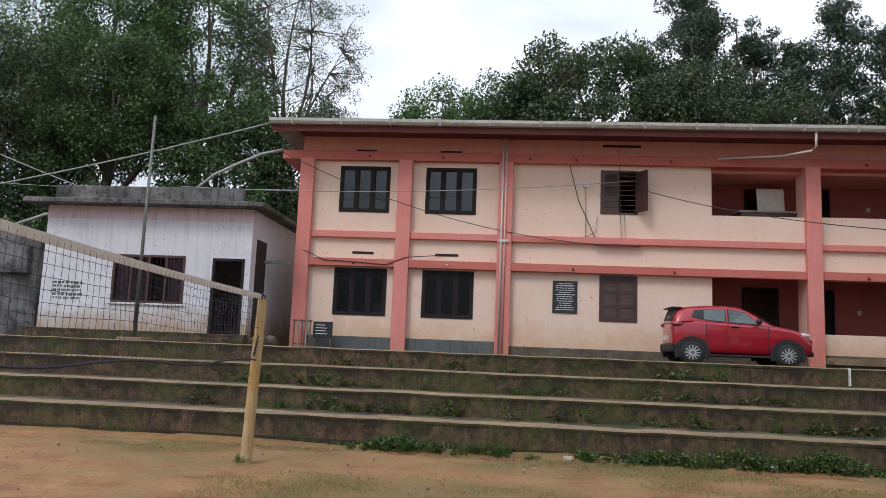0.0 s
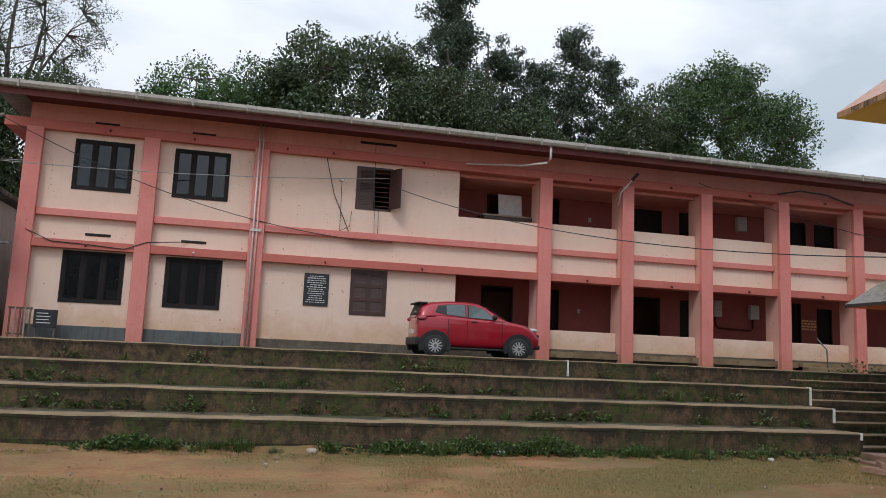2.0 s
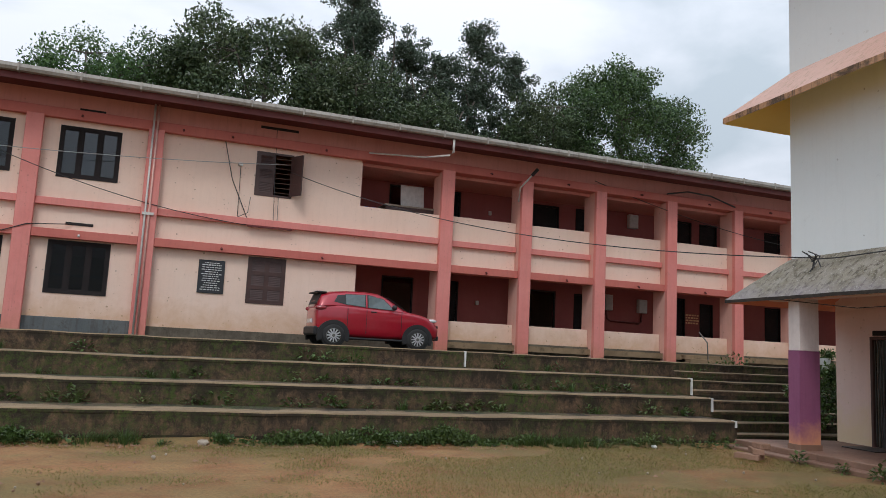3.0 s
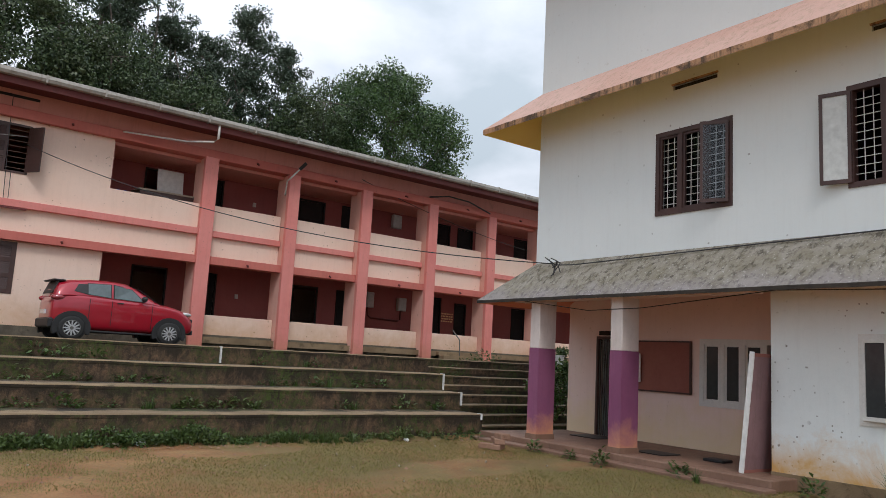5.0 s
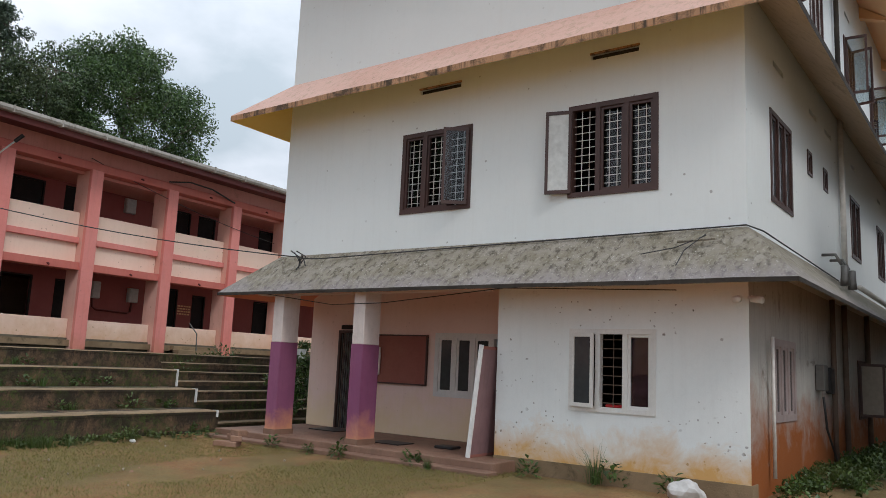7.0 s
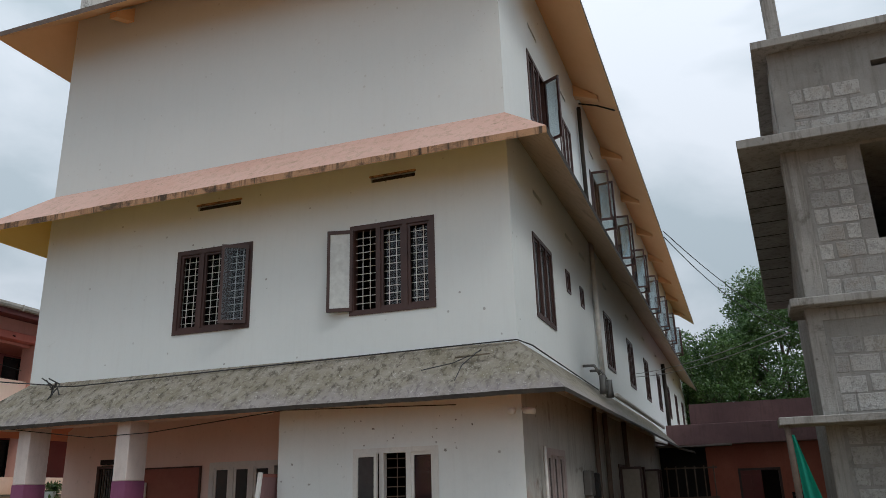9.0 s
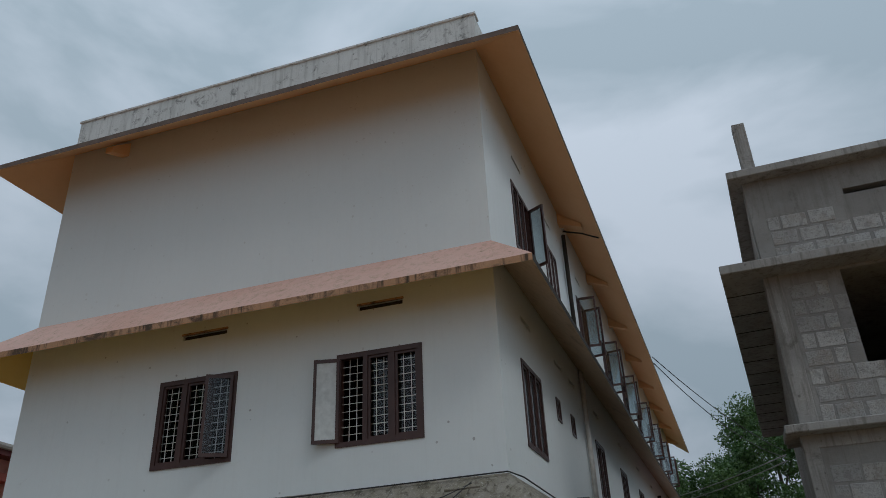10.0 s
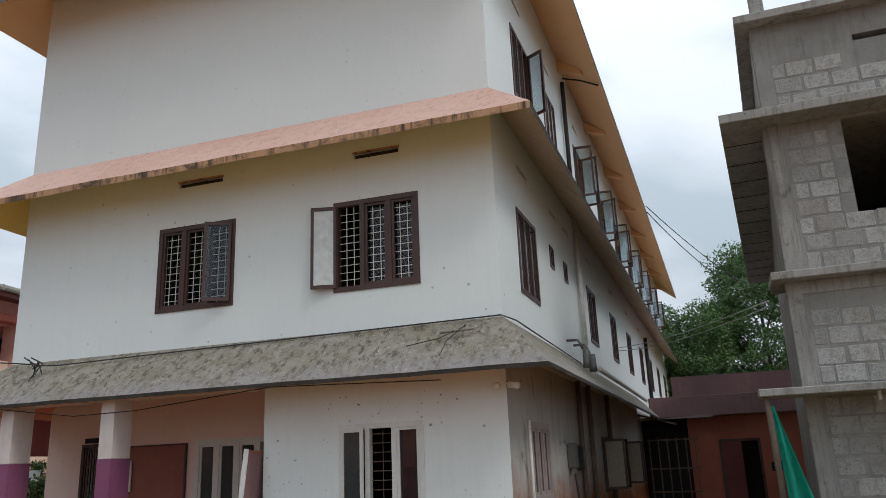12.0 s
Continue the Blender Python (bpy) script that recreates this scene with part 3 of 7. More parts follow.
def louvre_shutters(parent, m, w, h, mat, opened=None):
    """A pair of louvred wooden shutters in a frame."""
    bm = bmesh.new()
    wall_mesh(bm, 0, w, 0, h, -0.02, 0.1, [(0.06, w - 0.06, 0.06, h - 0.06)])
    win = part("window", bm, mat, parent, "dark brown wooden shutter window", m)
    lw, rows_n = (w - 0.12) / 2, 3
    ph = (h - 0.12) / rows_n
    for i in range(2):
        s = bmesh.new()
        cells = [(0.07, lw - 0.07, q * ph + 0.06, (q + 1) * ph - 0.06) for q in range(rows_n)]
        wall_mesh(s, 0, lw, 0, h - 0.12, -0.02, 0.025, cells)
        if opened and i == opened[0]:
            mm = pose(w - 0.06, -0.03, 0.06, 0, 0, opened[1]) @ Matrix.Diagonal((-1, 1, 1, 1)) if i == 1 else pose(0.06, -0.03, 0.06, 0, 0, opened[1])
        else:
            mm = pose(0.06 + i * lw, 0.0, 0.06)
        part("shutter", s, mat, win, "", mm)
        for hx0, hx1, hz0, hz1 in cells:
            outline, k = [(0.02, hz0)], 6
            for q in range(k):
                z0, z1 = hz0 + (hz1 - hz0) * q / k, hz0 + (hz1 - hz0) * (q + 1) / k
                outline += [(-0.014, z0), (0.004, z1)]
            outline.append((0.02, hz1))
            part("louvre_panel", prism(bmesh.new(), outline, hx0, hx1, True), mat, win, "", mm)
    if opened:
        for q in range(1, 9):
            zz = h * q / 9
            part("bar", cube(w / 2, w - 0.06, 0.06, 0.072, zz - 0.007, zz + 0.007), RUST, win)
    return win


# ---- the ground: one sheet, level in front, rising into a wooded hill behind ----
def hill(x, y):
    k = min(1.0, max(0.0, (-x + 4) / 14))
    far = max(0.0, y - 33.5 + 5.0 * k)
    rise = (0.10 + 0.34 * k) * far
    return min(rise, 16 + 6 * math.sin(x * 0.03))


def axis_steps(lo, hi, fine_lo, fine_hi, step):
    out, v, s = [], fine_lo, step
    while v < fine_hi:
        out.append(v)
        v += step
    s = step
    while v < hi:
        out.append(v)
        s *= 1.35
        v += s
    out.append(hi)
    v, s = fine_lo, step
    while v > lo:
        s *= 1.35
        v -= s
        out.append(max(v, lo))
    return sorted(set(out))


gx, gy = axis_steps(-900, 900, -34, 46, 1.0), axis_steps(-700, 900, -6, 52, 0.8)
verts, faces = [], []
for j, y in enumerate(gy):
    for i, x in enumerate(gx):
        near = 0.035 * noise.noise((x * 0.5, y * 0.5, 0.3)) + 0.02 * noise.noise((x * 1.7, y * 1.7, 5.0)) if y < 30 else 0.0
        verts.append((x, y, hill(x, y) + near - 0.02))
for j in range(len(gy) - 1):
    for i in range(len(gx) - 1):
        a = j * len(gx) + i
        faces.append((a, a + 1, a + 1 + len(gx), a + len(gx)))
me = bpy.data.meshes.new("ground")
me.from_pydata(verts, [], faces)
me.materials.append(SOIL)
for p in me.polygons:
    p.use_smooth = True
tagged(new("ground", me), "bare red soil with thin patchy grass", "ground", kind="structure")

# ---- the terrace with its seating steps ----
T = 1.66                         # terrace level
STEPS = pose(0, 13.05, 0, 0, 0, -1.6)
ENDS = (11.55, 11.85, 12.15, 12.5)
LEVELS = (0.51, 0.90, 1.29, T)
RUN = 1.10


def rough_step(x0, x1, y0, y1, z0, z1, seed, back=0.0):
    """A long step: worn front edge, slightly wavy face, tread and riser in two tones."""
    bm = bmesh.new()
    k = max(2, int((x1 - x0) / 0.16))
    rows_v = []
    for i in range(k + 1):
        x = x0 + (x1 - x0) * i / k
        w = 0.022 * noise.noise((x * 0.8, seed * 3.1, 0)) + 0.012 * noise.noise((x * 3.1, seed * 7.7, 1))
        q = 0.015 * noise.noise((x * 1.3, seed * 5.3, 2))
        prof = [(y0 + w, z0), (y0 + w * 0.6 - 0.006, z1 - 0.08 + q), (y0 - 0.014 + w, z1 - 0.062 + q * 1.4), (y0 - 0.014 + w, z1 - 0.020 + q), (y0 + 0.012 + w, z1 + q), (y0 + (y1 - y0 if y1 - y0 < 2 else 1.1) * (0.45 + 12 * w), z1 - back * 0.4 + 0.3 * q), (y1, z1 - back)]
        rows_v.append([bm.verts.new((x, py, pz)) for py, pz in prof])
    for u, v in zip(rows_v, rows_v[1:]):
        for q in range(len(u) - 1):
            f = bm.faces.new((u[q], v[q], v[q + 1], u[q + 1]))
            f.material_index = 1 if q in (3, 4) else 0
    for row, flip in ((rows_v[0], False), (rows_v[-1], True)):
        base = bm.verts.new((row[0].co.x, y1, z0))
        ring = row + [base]
        bm.faces.new(ring[::-1] if flip else ring)
    bmesh.ops.recalc_face_normals(bm, faces=bm.faces)
    return bm


for i in range(4):
    y0 = RUN * i
    y1 = y0 + RUN + 0.05 if i < 3 else 16.0
    z0 = -0.1 if i == 0 else LEVELS[i - 1] - 0.05
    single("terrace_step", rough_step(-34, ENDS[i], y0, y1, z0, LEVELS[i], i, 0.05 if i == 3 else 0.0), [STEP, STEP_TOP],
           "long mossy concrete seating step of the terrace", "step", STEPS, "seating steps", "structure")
for k in range(8):
    z1 = T * (k + 1) / 8
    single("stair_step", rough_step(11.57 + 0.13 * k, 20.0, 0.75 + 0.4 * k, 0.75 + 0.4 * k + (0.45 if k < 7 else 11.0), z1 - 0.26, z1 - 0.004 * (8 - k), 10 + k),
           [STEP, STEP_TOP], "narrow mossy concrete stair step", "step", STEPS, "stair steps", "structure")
single("terrace_fill", cube(20.0, 60, 4, 14.0, -0.1, T - 0.01), STEP_TOP, "terrace beyond the stair", "terrace", STEPS, kind="structure")
# white painted marks at the ends of the steps
for x, y0, z0, z1 in ((ENDS[2] - 0.05, 2 * RUN, LEVELS[1], LEVELS[2]), (ENDS[1] - 0.05, RUN, LEVELS[0] + 0.1, LEVELS[1]), (ENDS[0] - 0.05, 0, 0.38, LEVELS[0]), (6.78, 3 * RUN, LEVELS[2] + 0.02, T)):
    single("painted_mark", cube(x - 0.015, x + 0.015, y0 - 0.052, y0 + 0.1, z0, z1 + 0.006), LITTER, "white painted mark on the step edge", "mark", STEPS, "painted marks", "structure")

# ---- the pink two-storey school block ----
school = thing("school_block", "two-storey school block with pink columns and cream walls", "building")
YW, YC, YB = 24.22, 24.0, 26.3     # wall face, column face, corridor back wall
K = 24.22 / 24
X0, X1 = -6.88, 33.0
EAVE_Y, EAVE_Z = 22.9, 8.62
COLS = [(-6.88, -6.42), (-3.64, -3.18), (-0.38, 0.07), (9.08, 9.54), (12.14, 12.58), (15.22, 15.67), (18.42, 18.87), (21.66, 22.1), (24.85, 25.3), (28.05, 28.5), (31.25, 31.7)]
XO = 6.28                          # the corridor starts here
holes = []
WIN_UP = [(-5.58, -3.92, 6.07, 7.60), (-2.75, -1.10, 6.07, 7.60)]
WIN_LOW = [(-5.60, -3.88, 2.72, 4.24), (-2.74, -1.09, 2.72, 4.24)]
SHUT_UP, SHUT_LOW = (2.85, 4.02, 6.20, 7.62), (2.85, 4.02, 2.80, 4.25)
bm = bmesh.new()
wall_mesh(bm, X0 + 0.06, XO, 1.9, 9.0, YW, YW + 0.25, WIN_UP + WIN_LOW + [SHUT_UP, SHUT_LOW])
part("front_wall", bm, CREAM, school, "cream plaster wall with dirt specks")
part("upper_wall", wall_mesh(bmesh.new(), X0 + 0.02, X1, 8.06, 8.9, YW - 0.06, YW + 0.1), SALMON, school, "salmon wall strip under the eave")
part("upper_parapet", wall_mesh(bmesh.new(), XO, 9.1, 4.3, 6.24, YW, YW + 0.2), CREAM, school)
side = part("end_wall", wall_mesh(bmesh.new(), 0, 8.5, 1.6, 9.2, 0, 0.25), CREAM, school, "", pose(X0 + 0.06, 32.7, 0, 0, 0, -90))
part("rear_wall", cube(X0, X1, 32.6, 32.8, 1.6, 9.4), CREAM, school)
part("far_end_wall", cube(X1, X1 + 0.2, YW, 32.8, 1.6, 9.2), CREAM, school)
part("room_divider", cube(XO - 0.1, XO + 0.1, YW + 0.25, 32.6, 1.6, 8.4), MAROON, school)
for a, b in COLS:
    deep = 24.86 if a > 8 else YW + 0.01
    part("column", cube(a, b, YC - 0.02, YC + 0.14, T - 0.15, 7.80, 0.012), PINK, school, "pink painted column")
    if a > 8:
        part("column_fin", cube(a + 0.015, b - 0.015, YC + 0.14, deep, T - 0.15, 7.76), FIN, school, "salmon side of the column")
part("top_beam", cube(X0 - 0.62, X1, YC + 0.02, YW + 0.3, 7.77, 8.06, 0.01), ROSE, school, "rose-red painted eave beam")
part("side_beam", cube(X0 - 0.62, X0 + 0.05, YW + 0.3, 32.6, 7.77, 8.06, 0.01), ROSE, school)
# sills, sunshades and parapets bay by bay
edges = [(COLS[0][1], COLS[1][0]), (COLS[1][1], COLS[2][0]), (COLS[2][1], COLS[3][0])]
for a, b in edges:
    part("sill_band", cube(a + 0.003, b - 0.003, YC + 0.07, YW + 0.01, 5.22, 5.43, 0.01), PINK, school)
    part("sunshade", cube(a + 0.003, b - 0.003, YC + 0.0, YW + 0.01, 4.28, 4.53, 0.01), ROSE, school, "rose-red concrete sunshade band")
for (_, a), (b, _) in zip(COLS[3:], COLS[4:]):
    part("parapet", cube(a, b, 24.42, 24.6, 4.50, 6.30, 0.008), CREAM, school, "cream corridor parapet")
    part("sill_band", cube(a + 0.1, b - 0.003, 24.3, 24.43, 5.23, 5.43, 0.01), PINK, school)
    part("sunshade", cube(a + 0.003, b - 0.003, 24.12, 24.6, 4.30, 4.56, 0.01), ROSE, school, "rose-red concrete sunshade band")
    part("low_parapet", cube(a, b, 24.42, 24.6, 2.02, 2.66, 0.008), CREAM, school, "cream corridor parapet with peeling foot")
    part("plinth", cube(a, b, 24.36, 24.7, T - 0.1, 2.02), RUBBLE, school, "rough grey stone plinth")
part("plinth", cube(X0, -0.1, YW - 0.05, YW + 0.2, T - 0.1, 2.05, 0.01), PLINTH, school, "dark grey painted plinth")
part("plinth", cube(-0.1, 9.1, YW - 0.05, YW + 0.2, T - 0.1, 1.93), RUBBLE, school, "rough stone plinth")
part("lower_wall", wall_mesh(bmesh.new(), XO, 9.1, 1.93, 2.66, YW, YW + 0.2), CREAM, school)
part("recess_jamb", cube(XO, XO + 0.02, YW + 0.01, YB, 2.0, 7.7), CREAM, school)
# corridor: floors, ceilings, back wall with its doors and windows
DOORS_UP = [(7.9, 9.0, 5.0, 7.57), (10.45, 10.72, 4.95, 7.6), (13.78, 14.95, 6.3, 7.53), (15.72, 16.5, 4.95, 7.55), (20.64, 21.4, 4.95, 7.58), (21.83, 22.75, 6.0, 7.56), (25.4, 26.3, 4.95, 7.56)]
DOORS_LOW = [(7.8, 9.0, 1.95, 4.22), (10.48, 10.78, 2.5, 4.22), (13.78, 14.9, 1.95, 4.16), (15.74, 16.4, 1.95, 4.13), (20.6, 21.1, 1.95, 4.3), (21.87, 22.55, 2.7, 4.14), (25.4, 26.3, 1.95, 4.2)]
part("corridor_wall", wall_mesh(bmesh.new(), XO, X1, 1.8, 8.3, YB, YB + 0.2, DOORS_UP + DOORS_LOW), MAROON, school, "dark maroon corridor wall")
part("corridor_floor", cube(XO, X1, YW, YB, 1.75, 1.95), STEP_TOP, school)
part("corridor_slab", cube(XO, X1, YW + 0.21, 32.6, 4.56, 4.86), SALMON, school)
part("corridor_ceiling", cube(X0 + 0.3, X1, YW + 0.25, 32.6, 7.66, 7.76), SALMON, school)
part("room_floor", cube(X0 + 0.3, X1, YW + 0.25, 32.6, 1.6, 1.9), FLOOR_TILE, school)
part("room_slab", cube(X0 + 0.3, XO - 0.1, YW + 0.25, 32.6, 4.56, 4.86), SALMON, school)
for i, (a, b, c, d) in enumerate(DOORS_UP + DOORS_LOW):
    f = bmesh.new()
    wall_mesh(f, a, b, c, d, YB - 0.03, YB + 0.05, [(a + 0.06, b - 0.06, c if c < 2.2 or c < 5.2 and c > 4 else c + 0.06, d - 0.06)])
    fr = part("door_frame", f, WOOD_BLACK, school, "dark wooden frame")
    if i not in (0, 7, 9):
        lf = bmesh.new()
        wall_mesh(lf, a + 0.06, b - 0.06, c, d - 0.06, YB + 0.06, YB + 0.1)
        for q in range(6):
            zz = c + 0.2 + (d - c - 0.4) * q / 6
            box(lf, a + 0.12, b - 0.12, YB + 0.045, YB + 0.06, zz, zz + (d - c) / 9)
        part("leaf", lf, WOOD_BLACK, fr, "dark panelled leaf")
# windows of the closed bays
for a, b, c, d in WIN_UP:
    window(school, shifted(a, YW, c), b - a, d - c, 3, WOOD_BLACK, GLASS_BLUE, 0.085, 0.0, 0.12, label="three-sash window in near-black frame")
for a, b, c, d in WIN_LOW:
    window(school, shifted(a, YW, c), b - a, d - c, 3, WOOD_BLACK, GLASS_DIM, 0.085, 0.0, 0.12, label="three-sash window in near-black frame")
a, b, c, d = SHUT_UP
louvre_shutters(school, shifted(a, YW, c), b - a, d - c, WOOD_DARK, (1, 122))
a, b, c, d = SHUT_LOW
louvre_shutters(school, shifted(a, YW, c), b - a, d - c, WOOD_DARK)
# pale curtains and a few things behind the panes
part("curtain", cube(-5.45, -5.05, YW + 0.2, YW + 0.23, 6.1, 7.5), CARD, school, "pale curtain behind the pane")
part("curtain", cube(-2.2, -1.75, YW + 0.25, YW + 0.28, 6.1, 7.5), CARD, school)
for q in range(3):
    part("window_shelf", cube(-2.62 + q * 0.52, -2.2 + q * 0.52, YW + 0.2, YW + 0.3, 3.24, 3.29), CARD, school, "pale shelf edge behind the pane")
    part("window_shelf", cube(-2.62 + q * 0.52, -2.2 + q * 0.52, YW + 0.2, YW + 0.3, 2.84, 2.88), CARD, school)
part("carton", cube(-4.35, -4.0, YW + 0.2, YW + 0.4, 2.80, 3.14, 0.01), CARD, school, "pale box behind the window")
# vent slits: near-black blocks on the wall stand for shaded openings
for a, b, z in ((-5.05, -4.35, 4.70), (-2.35, -1.62, 4.70), (-5.08, -4.4, 8.07), (-2.3, -1.6, 8.07), (2.9, 4.1, 8.36)):
    part("vent_slit", cube(a, b, YW - 0.075 if z > 8 else YW - 0.015, YW + 0.05, z, z + 0.08), DARK, school, "narrow dark ventilation slit")
# small bulb holders under the beams
for z, xs in ((7.9, (-4.6, -2.2, 0.6, 2.05, 5.0, 10.9, 14.0, 17.2, 20.4, 23.5, 26.6)), (4.4, (-4.95, -1.95, 2.0, 5.1, 10.9, 14.1, 17.2, 20.3, 23.5))):
    for x in xs:
        hb = bmesh.new()
        yy = YC + (0.0 if z > 5 or x < 8 else 0.12)
        tube(hb, [(x, yy + 0.02, z), (x, yy - 0.05, z - 0.01), (x, yy - 0.09, z - 0.05)], 0.032, 8)
        part("bulb_holder", hb, LITTER if (x, z) == (-1.95, 4.4) else FASCIA, school)
# roof, fascia, gutter, downpipes
rf = bmesh.new()
prism(rf, [(EAVE_Y, EAVE_Z + 0.06), (29.0, 10.6), (34.5, 8.9), (34.5, 8.84), (29.0, 10.54), (EAVE_Y, EAVE_Z)], X0 - 0.72, X1 + 0.7, True)
part("roof", rf, SHEET, school, "low pitched sheet roof")
part("fascia_board", cube(X0 - 0.70, X1 + 0.7, EAVE_Y + 0.06, EAVE_Y + 0.1, EAVE_Z - 0.22, EAVE_Z + 0.02), FASCIA, school, "dark red fascia board")
part("soffit", cube(X0 - 0.68, X1, EAVE_Y + 0.1, YW - 0.06, EAVE_Z - 0.05, EAVE_Z - 0.02), FASCIA, school, "dark red soffit boards")
bg = bmesh.new()
box(bg, X0 - 0.02, X0 + 0.05, YW, 32.0, 8.06, 8.9)
box(bg, X0 - 0.70, X0, EAVE_Y + 0.12, 32.0, EAVE_Z - 0.10, EAVE_Z - 0.06)
part("gable_soffit", bg, CEMENT, school, "grey gable end under the roof")
gt = bmesh.new()
prism(gt, [(EAVE_Y + 0.05, EAVE_Z + 0.14), (EAVE_Y - 0.12, EAVE_Z + 0.16), (EAVE_Y - 0.14, EAVE_Z + 0.06), (EAVE_Y - 0.10, EAVE_Z - 0.02), (EAVE_Y + 0.02, EAVE_Z - 0.04), (EAVE_Y + 0.055, EAVE_Z + 0.02)], X0 - 0.75, X1 + 0.7, True)
gutter = part("gutter", gt, GUTTER, school, "pale grey rain gutter along the eave")
x = X0
while x < X1:
    part("gutter_clip", cube(x - 0.025, x + 0.025, EAVE_Y - 0.155, EAVE_Y + 0.06, EAVE_Z - 0.05, EAVE_Z + 0.175), GUTTER, gutter)
    x += 1.55
dp = bmesh.new()
tube(dp, [(9.0, EAVE_Y, EAVE_Z), (9.0, EAVE_Y, 8.15), (8.9, EAVE_Y + 0.1, 8.05), (8.2, 23.5, 8.0), (6.4, 23.9, 7.98)], 0.042, 10, 0.6)
part("downpipe", dp, PIPE_WHITE, school, "white plastic downpipe bend", smooth=True)
for x, mat in ((-0.26, PIPE_WHITE), (-0.15, PIPE_PINK)):
    dp = bmesh.new()
    tube(dp, [(x, YC - 0.06, T), (x, YC - 0.06, 8.55)], 0.03, 8)
    part("downpipe", dp, mat, school, "thin pipe down the column", smooth=True)
part("pipe_clamp", cube(-0.34, -0.02, YC - 0.1, YC - 0.02, 5.18, 5.26), PIPE_WHITE, school)
for x0, x1, z0, z1 in ((17.1, 17.45, 3.57, 4.2), (18.68, 19.1, 3.55, 4.1), (18.15, 18.6, 7.0, 7.57)):
    mb = part("meter_box", cube(x0, x1, YB - 0.18, YB, z0, z1, 0.02), CARD, school, "grey switch box on the wall")
    part("lid", cube(x0 + 0.03, x1 - 0.03, YB - 0.2, YB - 0.18, z0 + 0.03, z1 - 0.03, 0.005), CARD, mb)
cb = bmesh.new()
tube(cb, [(17.2, YB - 0.06, 3.6), (17.25, YB - 0.06, 3.25), (17.4, YB - 0.06, 3.16), (18.75, YB - 0.06, 3.12), (18.88, YB - 0.06, 3.2), (18.9, YB - 0.06, 3.55)], 0.04, 8)
part("conduit", cb, FASCIA, school, "dark conduit between the switch boxes", smooth=True)
for x, z in ((11.88, 6.85), (11.5, 3.4)):
    part("wall_socket", cube(x, x + 0.12, YB - 0.05, YB, z, z + 0.16, 0.01), CARD, school)
tx = bmesh.new()
for r in range(4):
    k = random.Random(r)
    x = 21.15
    while x < 21.75:
        w = k.uniform(0.05, 0.14)
        box(tx, x, x + w, YB - 0.012, YB - 0.002, 3.6 - 0.11 * r, 3.66 - 0.11 * r)
        x += w + 0.04
part("painted_notice", tx, ORANGE, school, "small painted notice, not legible")
# the black memorial plaque with its engraved lines
pq = part("plaque", cube(1.40, 2.17, YW - 0.04, YW, 3.02, 4.03, 0.008), SLATE, school, "black stone plaque with pale engraved lines")
kk = random.Random(4)
for r in range(13):
    w, zz = kk.uniform(0.36, 0.62), 3.93 - r * 0.068
    x, end = 1.785 - w / 2, 1.785 + w / 2
    while x < end:
        d = kk.uniform(0.03, 0.11)
        part("engraved_word", cube(x, min(x + d, end), YW - 0.046, YW - 0.041, zz, zz + (0.034 if r == 1 else 0.024)), LETTER, pq)
        x += d + 0.022
# cable clutter on the facade
for pts, r in (([(1.85, YW - 0.08, 7.8), (2.15, YW - 0.1, 6.6), (2.75, YW - 0.08, 5.3)], 0.014), ([(2.75, YW - 0.06, 6.1), (2.7, YW - 0.1, 5.6), (2.35, YW - 0.08, 5.4)], 0.012),
               ([(2.38, YW - 0.06, 7.1), (2.4, YW - 0.06, 5.4)], 0.01), ([(3.4, YW - 0.12, 8.4), (3.42, YW - 0.14, 7.3), (3.5, YW - 0.12, 5.3)], 0.01), ([(3.6, YW - 0.1, 6.2), (3.62, YW - 0.1, 5.3)], 0.01),
               ([(-6.6, YC - 0.04, 4.75), (-5.9, YW - 0.24, 4.45), (-5.0, YW - 0.24, 4.42), (-3.9, YW - 0.24, 4.35), (-3.3, YC - 0.04, 4.6), (-2.2, YW - 0.05, 4.72)], 0.014)):
    cw = bmesh.new()
    tube(cw, pts, r, 6)
    part("facade_cable", cw, WIRE, school)
part("cable_box", cube(2.3, 2.44, YW - 0.08, YW, 7.06, 7.16, 0.01), LITTER, school, "small white junction box")
part("cable_duct", cube(2.7, 4.1, YW - 0.2, YW - 0.14, 5.16, 5.21), FASCIA, school)
# a slim lamp arm on one column
la = bmesh.new()
tube(la, [(11.98, YC - 0.05, 7.0), (12.0, YC - 0.1, 7.5), (12.3, YC - 0.45, 7.95)], 0.03, 8)
arm = part("lamp_arm", la, PIPE_WHITE, school, "slim white lamp arm on the column", smooth=True)
lh = bmesh.new()
tube(lh, [(12.28, YC - 0.42, 7.92), (12.42, YC - 0.6, 8.14)], 0.06, 10)
part("lamp_head", lh, BLACK, arm, "dark lamp head")
hr = bmesh.new()
tube(hr, [(20.3, YC - 0.1, T), (20.25, YC - 0.1, 2.45), (20.1, YC + 0.2, 2.85)], 0.025, 8)
part("handrail", hr, STEEL, school, "short steel handrail")
for k in range(2):
    part("entry_step", cube(19.3, 21.4, YC - 0.3 + 0.3 * k, YC + 0.4, T - 0.05, T + 0.14 * (k + 1), 0.01), STEP_TOP, school)

